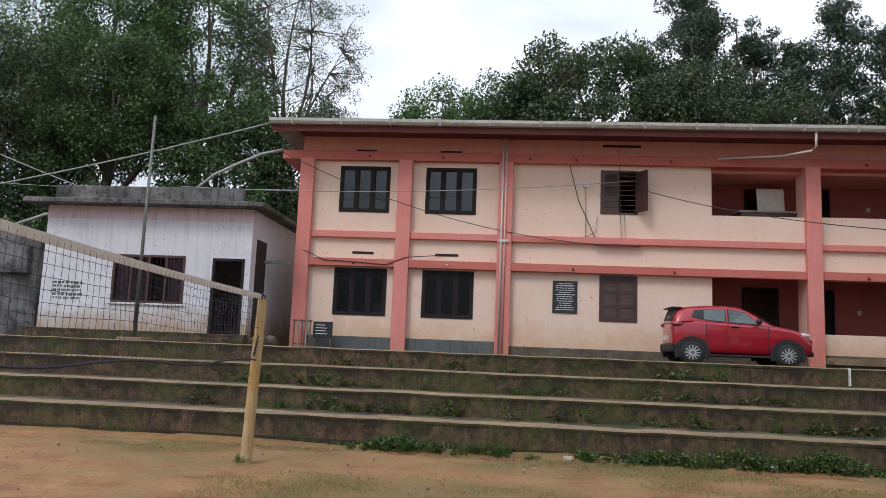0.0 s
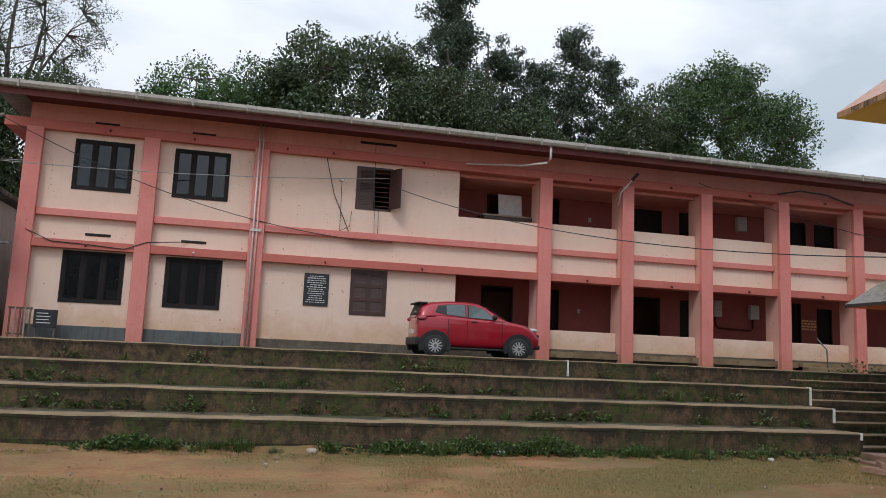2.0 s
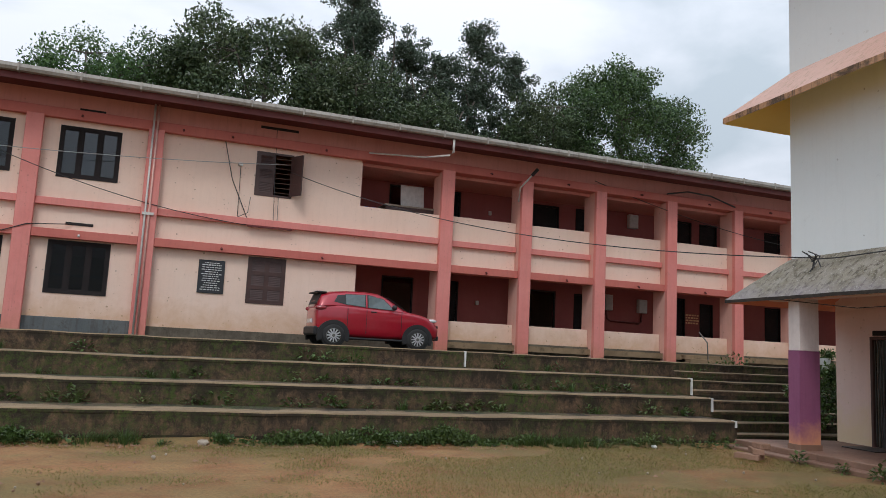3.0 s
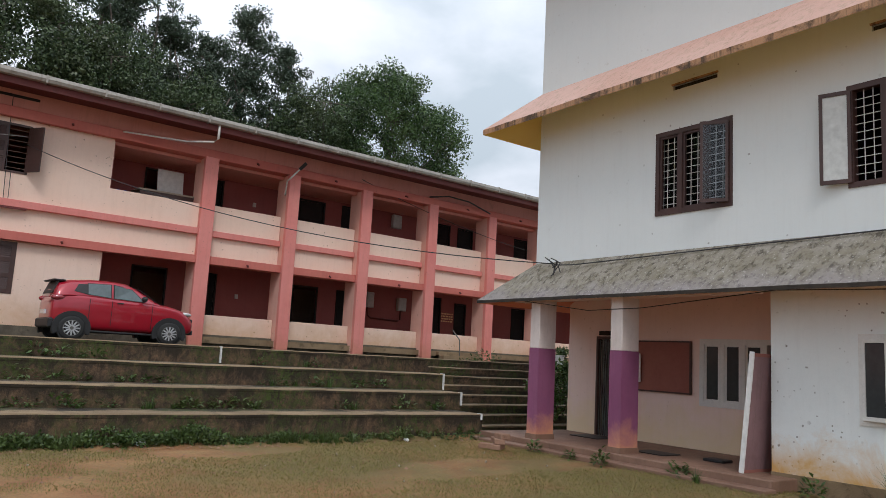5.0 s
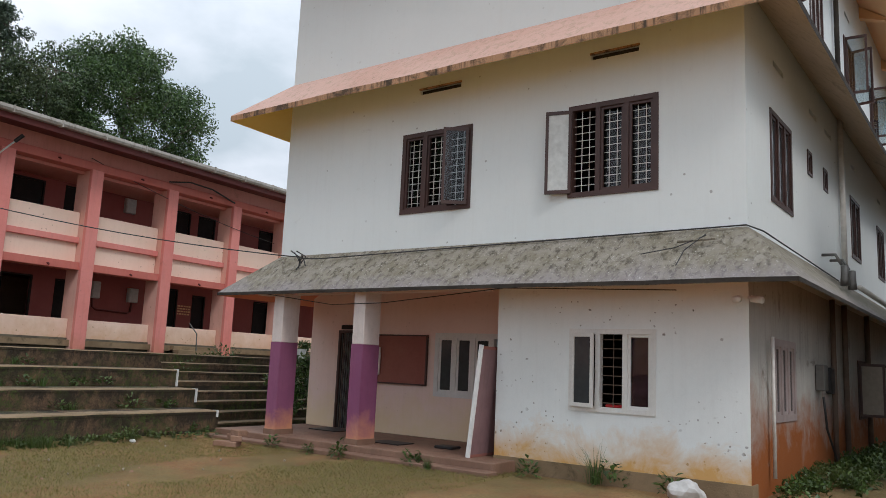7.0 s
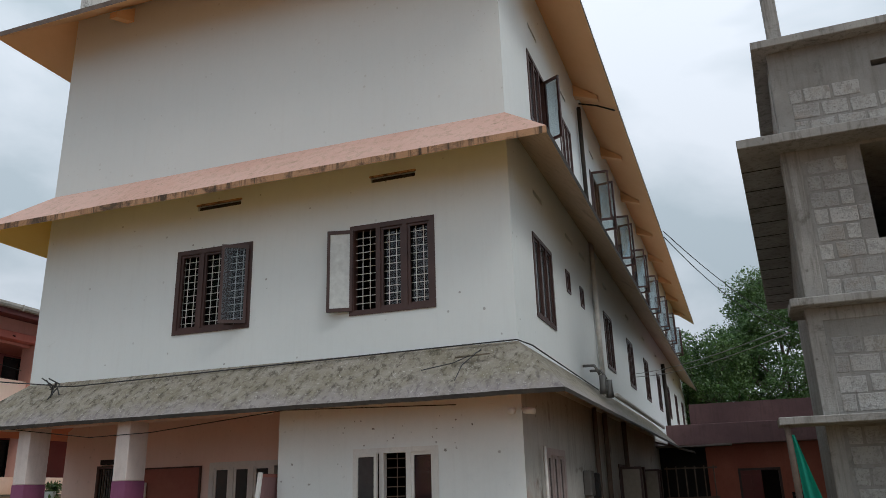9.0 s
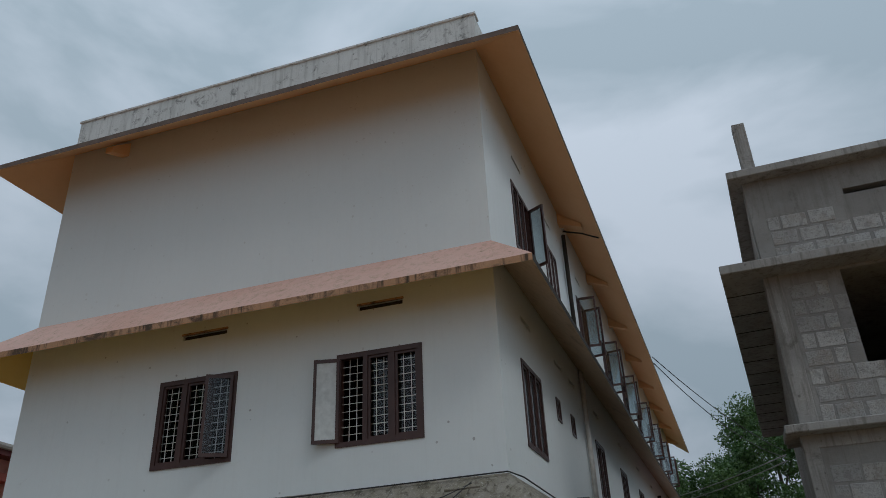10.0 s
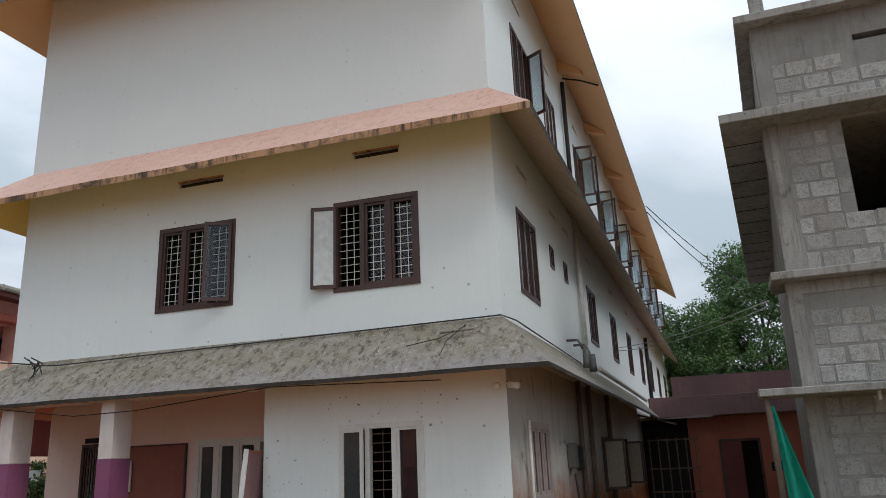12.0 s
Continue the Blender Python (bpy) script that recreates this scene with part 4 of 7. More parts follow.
# ---- the white three-storey block ----
CORNER = Vector((math.cos(radians(3.5)) * 11.3 + math.sin(radians(3.5)) * 2.77, -math.sin(radians(3.5)) * 11.3 + math.cos(radians(3.5)) * 2.77, 0))
WF = pose(*CORNER, 0, 0, -93.5)            # x along the front to its right, y into the block
hostel = thing("white_block", "white three-storey block with sloping concrete sunshades", "building", WF)
SIDE = pose(0, 0, 0, 0, 0, 88.7)           # the long side in the front's own frame
LX, LEN, TOP = -9.68, 37.5, 12.15
F_W1, F_W2 = (-6.44, -4.81, 4.50, 6.09), (-2.86, -1.31, 4.50, 6.08)
F_G = (-2.77, -1.34, 1.05, 2.34)
VENTS_F = [(-6.07, -5.12, 6.86, 6.95), (-2.47, -1.64, 6.84, 6.93)]
part("front_wall", wall_mesh(bmesh.new(), LX, 0, 3.3, 7.5, 0, 0.25, [F_W1, F_W2, *VENTS_F]), WHITE, hostel, "white plaster wall")
part("front_wall", wall_mesh(bmesh.new(), LX, 0, 7.5, TOP, 0, 0.25), GREYWASH, hostel, "blank white upper wall")
part("front_wall", wall_mesh(bmesh.new(), -4.13, 0, 0.22, 3.3, 0, 0.25, [F_G]), WHITE_LOW, hostel, "white wall stained orange-brown along its foot")
part("front_plinth", cube(-4.13, 0.03, -0.03, 0.25, -0.15, 0.22), STEP_TOP, hostel, "mud-brown cement plinth")
S_1 = [(1.36, 2.81, 4.48, 6.03), (4.11, 4.5, 5.56, 6.04), (5.6, 6.0, 5.56, 6.03)] + [(8.72 + 4.25 * i, 10.02 + 4.25 * i, 4.6, 6.1) for i in range(7)]
S_2 = [(1.9, 3.3, 8.5, 10.06), (4.75, 6.07, 8.5, 10.06)] + [(8.6 + 4.0 * i, 9.7 + 4.0 * i, 8.5, 10.1) for i in range(7)]
S_0 = [(1.3, 2.7, 1.02, 2.3), (8.9, 10.1, 0.85, 2.2), (13.0, 14.2, 0.85, 2.2)]
V_S = [(a + 0.3, a + 1.0, z, z + 0.1) for z, row in ((6.85, S_1), (10.75, S_2)) for a, *_ in row[::1]]
part("side_wall", wall_mesh(bmesh.new(), 0.0, LEN, 3.3, TOP, 0, 0.25, S_1 + S_2 + V_S), WHITE, hostel, "long white side wall", SIDE)
# lower storey: darker base colour carries the alley shade
part("side_wall", wall_mesh(bmesh.new(), 0.0, LEN, -0.2, 3.3, 0, 0.25, S_0), WHITE_SHADED, hostel, "side wall coloured darker for alley shade, rust-red stained at its foot", SIDE)
part("gap_wall", cube(LX, LX + 0.25, 0.25, LEN, 3.3, TOP), WHITE, hostel)
part("gap_wall", cube(-10.4, -10.15, 2.05, LEN, -0.1, 3.3), WHITE, hostel)
part("back_wall", cube(LX, 0.85, LEN, LEN + 0.25, -0.1, TOP), WHITE, hostel)
for z in (3.32, 7.5, 11.2):
    part("floor_slab", cube(LX + 0.26, -0.01, 0.26, LEN, z, z + 0.15), CEMENT, hostel)
part("roof_slab", cube(LX, 0.4, 0.0, LEN, TOP - 0.1, TOP - 0.003), CEMENT, hostel)
# unseen dark partition, ceiling and near-black sheets added so the rooms look unlit
part("partition", cube(-3.9, -3.8, 0.26, 8.0, -0.1, 3.3), MAUVE, hostel)
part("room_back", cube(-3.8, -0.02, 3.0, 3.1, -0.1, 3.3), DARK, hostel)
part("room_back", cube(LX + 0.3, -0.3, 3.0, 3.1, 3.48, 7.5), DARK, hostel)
part("room_ceiling", cube(-3.8, -0.02, 0.26, 3.0, 3.2, 3.3), MAUVE, hostel)
part("room_floor", cube(-3.8, -0.02, 0.26, 3.0, -0.1, 0.2), FLOOR_TILE, hostel)
# parapet of the flat roof
pp = bmesh.new()
wall_mesh(pp, LX, 0.02, TOP, 12.86, -0.01, 0.2)
parapet = part("roof_parapet", pp, PARAPET, hostel, "white parapet blackened along its top")
part("roof_parapet", wall_mesh(bmesh.new(), 0.0, LEN, TOP, 12.86, -0.012, 0.2), PARAPET, hostel, "", SIDE)
part("parapet_coping", cube(LX - 0.03, 0.05, -0.04, 0.23, 12.86, 12.92, 0.01), PARAPET, parapet)


def sunshade_ring(z_wall, z_eave, w, left_w, t, far, mats, label, lip=0.12):
    """A sloping concrete sunshade round the front and the long side, thin, with a sooty lip."""
    s, c = math.sin(radians(1.3)), math.cos(radians(1.3))
    inner = [(LX, 9.0), (LX, 0.0), (0.0, 0.0), (s * far, c * far)]
    outer = [(LX - left_w, 9.0), (LX - left_w, -w), (w, -w), (w + s * far, c * far)]
    bm = bmesh.new()
    rings = []
    for (ix, iy), (ox, oy) in zip(inner, outer):
        ring = [(ix, iy, z_wall), (ox, oy, z_eave), (ox, oy, z_eave - lip), (ix, iy, z_wall - t)]
        # a little life in long edges comes from splitting them below
        rings.append(ring)
    fine = []
    for a, b in zip(rings, rings[1:]):
        k = max(2, int((Vector(b[1]) - Vector(a[1])).length / 0.4))
        for i in range(k):
            fine.append([tuple(Vector(p).lerp(Vector(q), i / k)) for p, q in zip(a, b)])
    fine.append(rings[-1])
    rows_v = []
    for i, ring in enumerate(fine):
        j = 0.012 * noise.noise((i * 0.37, z_wall, 0.0)) + 0.006 * noise.noise((i * 1.3, z_wall, 3.0))
        rows_v.append([bm.verts.new((p[0], p[1], p[2] + (j if q in (1, 2) else 0.0))) for q, p in enumerate(ring)])
    for u, v in zip(rows_v, rows_v[1:]):
        # slots 1 and 4 colour the long side's lip and underside
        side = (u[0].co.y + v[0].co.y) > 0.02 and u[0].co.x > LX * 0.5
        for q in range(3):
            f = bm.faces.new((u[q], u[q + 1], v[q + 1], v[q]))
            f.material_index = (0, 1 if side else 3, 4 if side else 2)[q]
    bm.faces.new(rows_v[0])
    bm.faces.new(rows_v[-1][::-1])
    bmesh.ops.recalc_face_normals(bm, faces=bm.faces)
    return part("sunshade", bm, mats, hostel, label)


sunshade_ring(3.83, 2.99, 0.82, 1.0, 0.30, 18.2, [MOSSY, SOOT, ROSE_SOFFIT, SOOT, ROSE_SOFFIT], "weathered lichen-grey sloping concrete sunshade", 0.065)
# the long side gets a darker lip and a duller tan underside
sunshade_ring(7.72, 6.92, 0.84, 1.05, 0.14, 36.0, [PEACH, SOOT, YELLOW, LIP, DULL_TAN], "peach painted sloping concrete sunshade")
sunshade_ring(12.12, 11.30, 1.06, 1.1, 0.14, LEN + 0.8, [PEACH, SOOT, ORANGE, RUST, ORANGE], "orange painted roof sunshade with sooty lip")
# triangular brackets under the roof sunshade
for x in (-8.2,):
    bk = bmesh.new()
    prism(bk, [(0.0, 11.55), (-0.5, 11.36), (-0.5, 11.5), (0.0, 11.9)], x - 0.09, x + 0.09, True)
    part("bracket", bk, ORANGE, hostel, "small concrete bracket")
for i in range(8):
    bk = bmesh.new()
    x = 7.2 + i * 4.2
    prism(bk, [(0.0, 11.62), (-0.62, 11.40), (-0.62, 11.5), (0.0, 11.95)], x - 0.11, x + 0.11, True)
    part("bracket", bk, ORANGE, hostel, "small concrete bracket", SIDE)
# front windows
a, b, c, d = F_W1
w1 = window(hostel, shifted(a, 0, c), b - a, d - c, 3, WOOD_DARK, GLASS, 0.085, 0.13, 0.12, {2: (30, 1)}, label="dark brown three-sash window with one sash ajar")
a, b, c, d = F_W2
w2 = window(hostel, shifted(a, 0, c), b - a, d - c, 3, WOOD_DARK, GLASS, 0.085, 0.13, 0.12, {0: (-166, -1)}, label="dark brown three-sash window with one sash swung right open", sash_mat=PALE_PANE)
# black filling paints the shade inside each front slit
for x0, x1, z0, z1 in VENTS_F:
    part("vent_slit", cube(x0, x1, 0.06, 0.1, z0, z1), SOOT, hostel, "narrow ventilation slit")
    part("vent_lip", cube(x0 - 0.02, x1 + 0.02, -0.03, 0.02, z1, z1 + 0.03), LIP, hostel)
a, b, c, d = F_G
gwin = window(hostel, shifted(a, 0, c), b - a, d - c, 3, FRAME_WHITE, GLASS, 0.08, 0.0, 0.1, missing=(1,), opened={0: (-12, -1)}, label="pale framed window, one sash open onto a dark room", sash_mat=FROST)
bars = bmesh.new()
for q in range(1, 9):
    box(bars, 0.5, 0.95, 0.07, 0.08, 0.14 * q, 0.14 * q + 0.012)
tube(bars, [(0.72, 0.075, 0.08), (0.72, 0.075, 1.2)], 0.006, 6)
part("grille", bars, RUST, gwin, "dark window bars")
part("sill_cloth", cube(0.58, 0.90, 0.085, 0.16, 0.08, 0.125, 0.015), RED_CLOTH, gwin, "red cloth on the sill")
part("curtain", cube(0.99, 1.36, 0.05, 0.07, 0.08, 1.2), CURTAIN_RED, gwin, "maroon curtain behind the glass")
# side windows
for i, (a, b, c, d) in enumerate(S_1):
    if b - a < 0.6:
        window(hostel, SIDE @ shifted(a, 0, c), b - a, d - c, 1, WOOD_DARK, FROST, 0.05, label="small dark toilet window")
    else:
        window(hostel, SIDE @ shifted(a, 0, c), b - a, d - c, 3 if i == 0 else 2, WOOD_DARK, FROST, 0.08, opened={}, label="dark brown side window")
for i, (a, b, c, d) in enumerate(S_2):
    if i == 0:
        window(hostel, SIDE @ shifted(a, 0, c), b - a, d - c, 3, WOOD_DARK, FROST, 0.08, opened={2: (62, 1)}, label="dark side window with a sash open", sash_mat=GLASS_SKY)
    elif i == 1:
        # opaque pale pane colour stands in for the reflected sky
        window(hostel, SIDE @ shifted(a, 0, c), b - a, d - c, 3, WOOD_DARK, PALE_PANE, 0.08, label="dark brown side window")
    else:
        win = window(hostel, SIDE @ shifted(a, 0, c), b - a, d - c, 2, WOOD_DARK, GLASS, 0.08, opened={0: (-84, -1), 1: (80, 1)}, label="side window with both sashes swung open", sash_mat=GLASS_SKY)
for a, b, c, d in S_0[:1]:
    window(hostel, SIDE @ shifted(a, 0, c), b - a, d - c, 3, FRAME_MAUVE, FROST, 0.11, label="grey-mauve framed side window")
for a, b, c, d in S_0[1:]:
    window(hostel, SIDE @ shifted(a, 0, c), b - a, d - c, 2, WOOD_DARK, FROST, 0.08, opened={0: (-86, -1), 1: (70, 1)}, label="side window with sashes swung open", sash_mat=BEIGE_PANE)
# the side slits get the same black filling for their shade
for x0, x1, z0, z1 in V_S:
    part("vent_slit", cube(x0, x1, 0.06, 0.1, z0, z1), SOOT, hostel, "", SIDE)
# pipes on the long side
for x, z0, z1, mat, r in ((7.2, 3.7, 7.5, PIPE_WHITE, 0.06), (7.2, 7.7, 11.3, SOOT, 0.055), (0.9, 0.25, 2.3, PIPE_WHITE, 0.028), (6.9, 0.0, 3.3, RUST, 0.055), (5.6, 0.0, 3.3, RUST, 0.05), (9.9, 0.0, 3.3, RUST, 0.06), (24.0, 3.6, 6.8, SOOT, 0.08)):
    pb = bmesh.new()
    tube(pb, [(x, -0.09, z0), (x, -0.09, z1)], r, 10)
    part("drain_pipe", pb, mat, hostel, "wall-mounted drain pipe", SIDE, smooth=True)
pb = bmesh.new()
tube(pb, [(7.3, -0.35, 3.72), (12.0, -0.4, 3.66), (17.5, -0.42, 3.62)], 0.06, 10)
part("drain_pipe", pb, PIPE_WHITE, hostel, "white pipe lying along the sunshade", SIDE, smooth=True)
pb = bmesh.new()
tube(pb, [(7.2, -0.1, 11.42), (7.4, -0.55, 11.36), (7.6, -0.98, 11.22)], 0.022, 8)
part("drain_pipe", pb, SOOT, hostel, "", SIDE, smooth=True)
part("switch_box", cube(4.25, 4.62, -0.16, 0.0, 1.5, 1.98, 0.02), STEEL, hostel, "grey switch box on the side wall", SIDE)
part("switch_box", cube(5.2, 5.5, -0.12, 0.0, 1.45, 1.95, 0.02), BLACK, hostel, "dark switch box on the side wall", SIDE)
pb = bmesh.new()
tube(pb, [(4.45, -0.1, 1.4), (4.6, -0.12, 0.8), (5.3, -0.15, 0.2), (5.8, -0.3, 0.02)], 0.022, 8)
part("cable", pb, WIRE, hostel, "thick cable running to the ground", SIDE, smooth=True)
# two small insulator pots on the sunshade
for x in (4.9, 5.7):
    bb = bmesh.new()
    tube(bb, [(x, -0.45, 3.5), (x, -0.45, 3.62), (x, -0.45, 3.66), (x, -0.45, 3.88)], 0.085, 12, 0.8)
    tube(bb, [(x, -0.4, 3.9), (x, -0.3, 4.1), (x + 0.1, -0.05, 4.12)], 0.03, 8)
    part("lamp_fitting", bb, STEEL, hostel, "grey flood lamp on the sunshade", SIDE, smooth=True)
# two small cameras at the corner
for dx, yaw in ((-0.12, 0), (0.12, -45)):
    cbm = bmesh.new()
    tube(cbm, [(0, 0.0, 0), (0, -0.1, 0)], 0.02, 8)
    tube(cbm, [(0, -0.06, -0.02), (0, -0.24, -0.05)], 0.05, 10)
    part("security_camera", cbm, LITTER, hostel, "small white security camera", pose(dx if dx < 0 else 0.0, -0.005, 2.8, 0, 0, yaw if dx < 0 else 60), smooth=True)

# verandah at the foot of the front
VB = 1.8
part("verandah_floor", cube(-10.5, -3.70, -0.72, VB, -0.1, 0.17, 0.012), FLOOR_TILE, hostel, "low red-brown verandah floor")
part("verandah_step", cube(-10.6, -3.62, -1.0, -0.72, -0.12, 0.06, 0.012), FLOOR_TILE, hostel, "low front step of the verandah")
V_D, V_W = (-9.5, -8.95, 0.17, 2.36), (-6.75, -4.85, 1.02, 2.33)
part("verandah_wall", wall_mesh(bmesh.new(), -10.4, -4.13, 0.17, 3.3, VB, VB + 0.2, [V_D, V_W]), VERANDAH_PINK, hostel, "pale pink verandah wall")
part("verandah_return", cube(-4.13, -4.0, 0.25, VB, -0.1, 3.3), VERANDAH_PINK, hostel)
part("verandah_ceiling", cube(-10.4, -4.13, -0.25, VB + 0.2, 3.31, 3.36), ROSE_SOFFIT, hostel, "pinkish verandah ceiling")
part("verandah_beam", cube(-9.75, -4.13, -0.50, -0.2, 2.95, 3.25), VERANDAH_PINK, hostel)
for x0 in (-9.10, -6.92):
    col = part("verandah_column", cube(x0, x0 + 0.28, -0.62, -0.16, 1.98, 2.98, 0.01), COLUMN_TOP, hostel, "square column, white above")
    part("purple_band", cube(x0 - 0.002, x0 + 0.282, -0.622, -0.158, 0.17, 1.98), PURPLE, col, "purple painted lower column, worn to salmon at its foot")
    part("foot_tile", cube(x0 - 0.02, x0 + 0.30, -0.64, -0.14, 0.17, 0.27), FLOOR_TILE, col)
a, b, c, d = V_D
df = part("door", wall_mesh(bmesh.new(), a, b, c, d, VB - 0.03, VB + 0.08, [(a + 0.06, b - 0.06, c, d - 0.06)]), WOOD_DARK, hostel, "dark narrow door with steel gate")
for q in range(7):
    xx = a + 0.08 + q * (b - a - 0.16) / 6
    part("gate_bar", cube(xx - 0.008, xx + 0.008, VB + 0.01, VB + 0.026, c, d - 0.08), STEEL, df)
part("nameplate", cube(a + 0.1, b - 0.1, VB - 0.06, VB - 0.035, d + 0.02, d + 0.12), WOOD_BLACK, df)
a, b, c, d = V_W
window(hostel, shifted(a, VB, c), b - a, d - c, 4, FRAME_WHITE, FROST, 0.1, missing=(3,), label="pale four-sash verandah window")
nb = part("notice_board", cube(-8.28, -6.95, VB - 0.05, VB, 1.25, 2.25), BOARD_RED, hostel, "empty red-brown notice board")
part("board_frame", wall_mesh(bmesh.new(), -8.31, -6.92, 1.22, 2.28, VB - 0.07, VB - 0.02, [(-8.28, -6.95, 1.25, 2.25)]), WOOD_DARK, nb)
single("hanging_cloth", cube(-8.33, -8.15, -0.02, 0.03, 1.4, 2.0, 0.01), LITTER, "white cloth hanging at the verandah", "cloth", WF @ shifted(0, VB - 0.12, 0))
# leaning board against the pier
lb = bmesh.new()
box(lb, 0, 0.05, -0.40, 0.5, 0, 1.85, 0.004)
board = single("leaning_board", lb, BOARD_RED, "tall pinkish board leaning on the wall corner", "board", WF @ pose(-4.40, 0.0, 0.175, 0, 6, 0))
eb = bmesh.new()
box(eb, -0.02, 0.055, -0.43, -0.40, 0, 1.87)
part("pale_edge", eb, LITTER, board, "white board edge")
part("board_foil", cube(0.05, 0.054, -0.39, 0.45, 0.05, 1.8), MAUVE, board, "faded poster face")
single("door_mat", cube(-9.4, -8.6, 0.9, 1.5, 0.172, 0.19, 0.004), BLACK, "dark door mat on the verandah floor", "mat", WF)
single("door_mat", cube(-6.9, -6.2, 0.0, 0.5, 0.172, 0.19, 0.004), BLACK, "dark door mat on the verandah floor", "mat", WF)
single("slipper_pair", cube(-5.6, -5.2, 0.3, 0.6, 0.172, 0.22, 0.015), BLACK, "dark slippers on the verandah floor", "slippers", WF)
# concealed cable with a knot of wire along the grey sunshade
for pts, r, mat in (([(-8.65, -0.35, 3.70), (-8.3, -0.22, 3.70), (-5.0, -0.1, 3.77), (0.0, -0.06, 3.84), (0.15, 0.3, 3.8), (0.3, 6.0, 3.72)], 0.012, WIRE),
                    ([(-0.9, -0.35, 3.6), (-0.35, -0.35, 3.62)], 0.022, MOSSY), ([(-0.5, -0.3, 3.7), (-0.75, -0.5, 3.45), (-0.8, -0.72, 3.2)], 0.008, WIRE), ([(-1.4, -0.5, 3.42), (-0.9, -0.45, 3.5), (-0.5, -0.3, 3.68)], 0.008, WIRE)):
    cw = bmesh.new()
    tube(cw, pts, r, 6)
    part("roof_cable", cw, mat, hostel)
kn = bmesh.new()
kr = random.Random(8)
for q in range(12):
    a = Vector((-8.65, -0.35, 3.70))
    tube(kn, [a + Vector((kr.uniform(-.05, .05),) * 3), a + Vector((kr.uniform(-.28, .2), kr.uniform(-.2, .05), kr.uniform(-.28, .16)))], 0.012, 5)
part("wire_knot", kn, WIRE, hostel, "tangled knot of wire")
hw = bmesh.new()
tube(hw, [(-9.3, -0.7, 2.95), (-7.5, -0.62, 2.72), (-6.2, -0.62, 2.74), (-3.8, -0.4, 2.98), (-1.0, -0.1, 2.92)], 0.009, 6)
part("hanging_cable", hw, WIRE, hostel)

# lean-to with steel grille further along the side
lt = thing("lean_to", "dark open lean-to with steel grille beside the white block", "shed", WF @ SIDE)
part("roof", prism(bmesh.new(), [(0.0, 3.2), (-1.3, 2.8), (-1.3, 2.74), (0.0, 3.14)], 18.3, 19.2, True), SHEET, lt)
# near-black sheet added for the shade inside the lean-to
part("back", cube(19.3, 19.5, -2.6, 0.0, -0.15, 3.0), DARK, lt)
part("cover", cube(18.2, 19.5, -2.6, 0.0, 2.95, 3.02), SHEET, lt)
for q in range(6):
    part("post", cube(18.4 + 0.0, 18.46, -0.3 - 0.32 * q, -0.26 - 0.32 * q, -0.1, 2.3), RUST, lt)
for z in (0.4, 1.2, 2.2):
    part("rail", cube(18.4, 18.46, -2.0, -0.2, z, z + 0.05), RUST, lt)

# ---- red annex at the end of the alley ----
annex = thing("red_annex", "low brick-red annex with mauve roof edge", "building", WF @ shifted(0, 18.7, 0))
ADX = (3.10, 4.5, -0.1, 2.16)
part("wall", wall_mesh(bmesh.new(), 2.10, 7.5, -0.15, 3.0, 0, 0.25, [ADX]), REDWALL, annex, "brick-red painted wall")
part("side_wall", cube(2.1, 2.3, 0.25, 9, -0.15, 3.0), REDWALL, annex)
part("roof_edge", cube(0.85, 8.0, -0.55, 9, 3.0, 3.72, 0.01), MAUVE, annex, "mauve concrete roof edge")
part("rear_parapet", cube(1.6, 9.0, 3.0, 3.2, 3.72, 4.75), PARAPET_DARK, annex, "dark mauve parapet")
# near-black sheet added behind the doorway in place of room shade
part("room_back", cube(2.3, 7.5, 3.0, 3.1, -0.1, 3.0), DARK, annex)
door = part("door", wall_mesh(bmesh.new(), 3.1, 4.5, -0.1, 2.16, -0.03, 0.1, [(3.18, 4.42, -0.1, 2.08)]), WOOD_DARK, annex, "dark maroon panelled door, one leaf open")
dl = bmesh.new()
box(dl, 3.18, 3.86, 0.02, 0.07, -0.1, 2.08)
for q in range(4):
    for s in range(2):
        box(dl, 3.25 + s * 0.3, 3.5 + s * 0.3, 0.0, 0.02, 0.05 + q * 0.5, 0.45 + q * 0.5, 0.004)
leaf_ob = part("leaf", dl, FASCIA, door, "maroon panelled leaf")
part("sign", cube(4.75, 5.6, -0.04, 0.0, 1.02, 1.32), WOOD_BLACK, annex, "small dark sign board")
sg = bmesh.new()
for q in range(5):
    box(sg, 4.82 + q * 0.15, 4.92 + q * 0.15, -0.05, -0.041, 1.18, 1.24)
    box(sg, 4.85 + q * 0.14, 4.94 + q * 0.14, -0.05, -0.041, 1.08, 1.13)
part("sign_lines", sg, STEEL, annex, "pale lines, not legible")

# ---- unfinished grey block ----
UG = Vector((math.cos(radians(5.2)), -math.sin(radians(5.2)), 0)) * 14.0
GF = pose(*UG, 0, 0, -95.2)                 # x = -(distance along), y into the block
shell = thing("unfinished_block", "unfinished grey concrete-block building without plaster", "building", GF)
GX = 1.25                                    # left edge of the wall
G_W = (2.46, 4.6, 5.50, 7.22)
part("upper_wall", wall_mesh(bmesh.new(), GX, 12, 4.55, 7.28, 0, 0.2, [G_W]), MORTAR, shell, "grey wall of rough concrete blocks")
part("lower_wall", wall_mesh(bmesh.new(), GX - 0.05, 12, -0.2, 4.45, 0.0, 0.2), MORTAR, shell, "grey wall of rough concrete blocks")
part("attic_wall", wall_mesh(bmesh.new(), GX, 12, 7.44, 9.30, 0.0, 0.2, [(2.9, 4.4, 8.66, 8.78)]), MORTAR, shell)


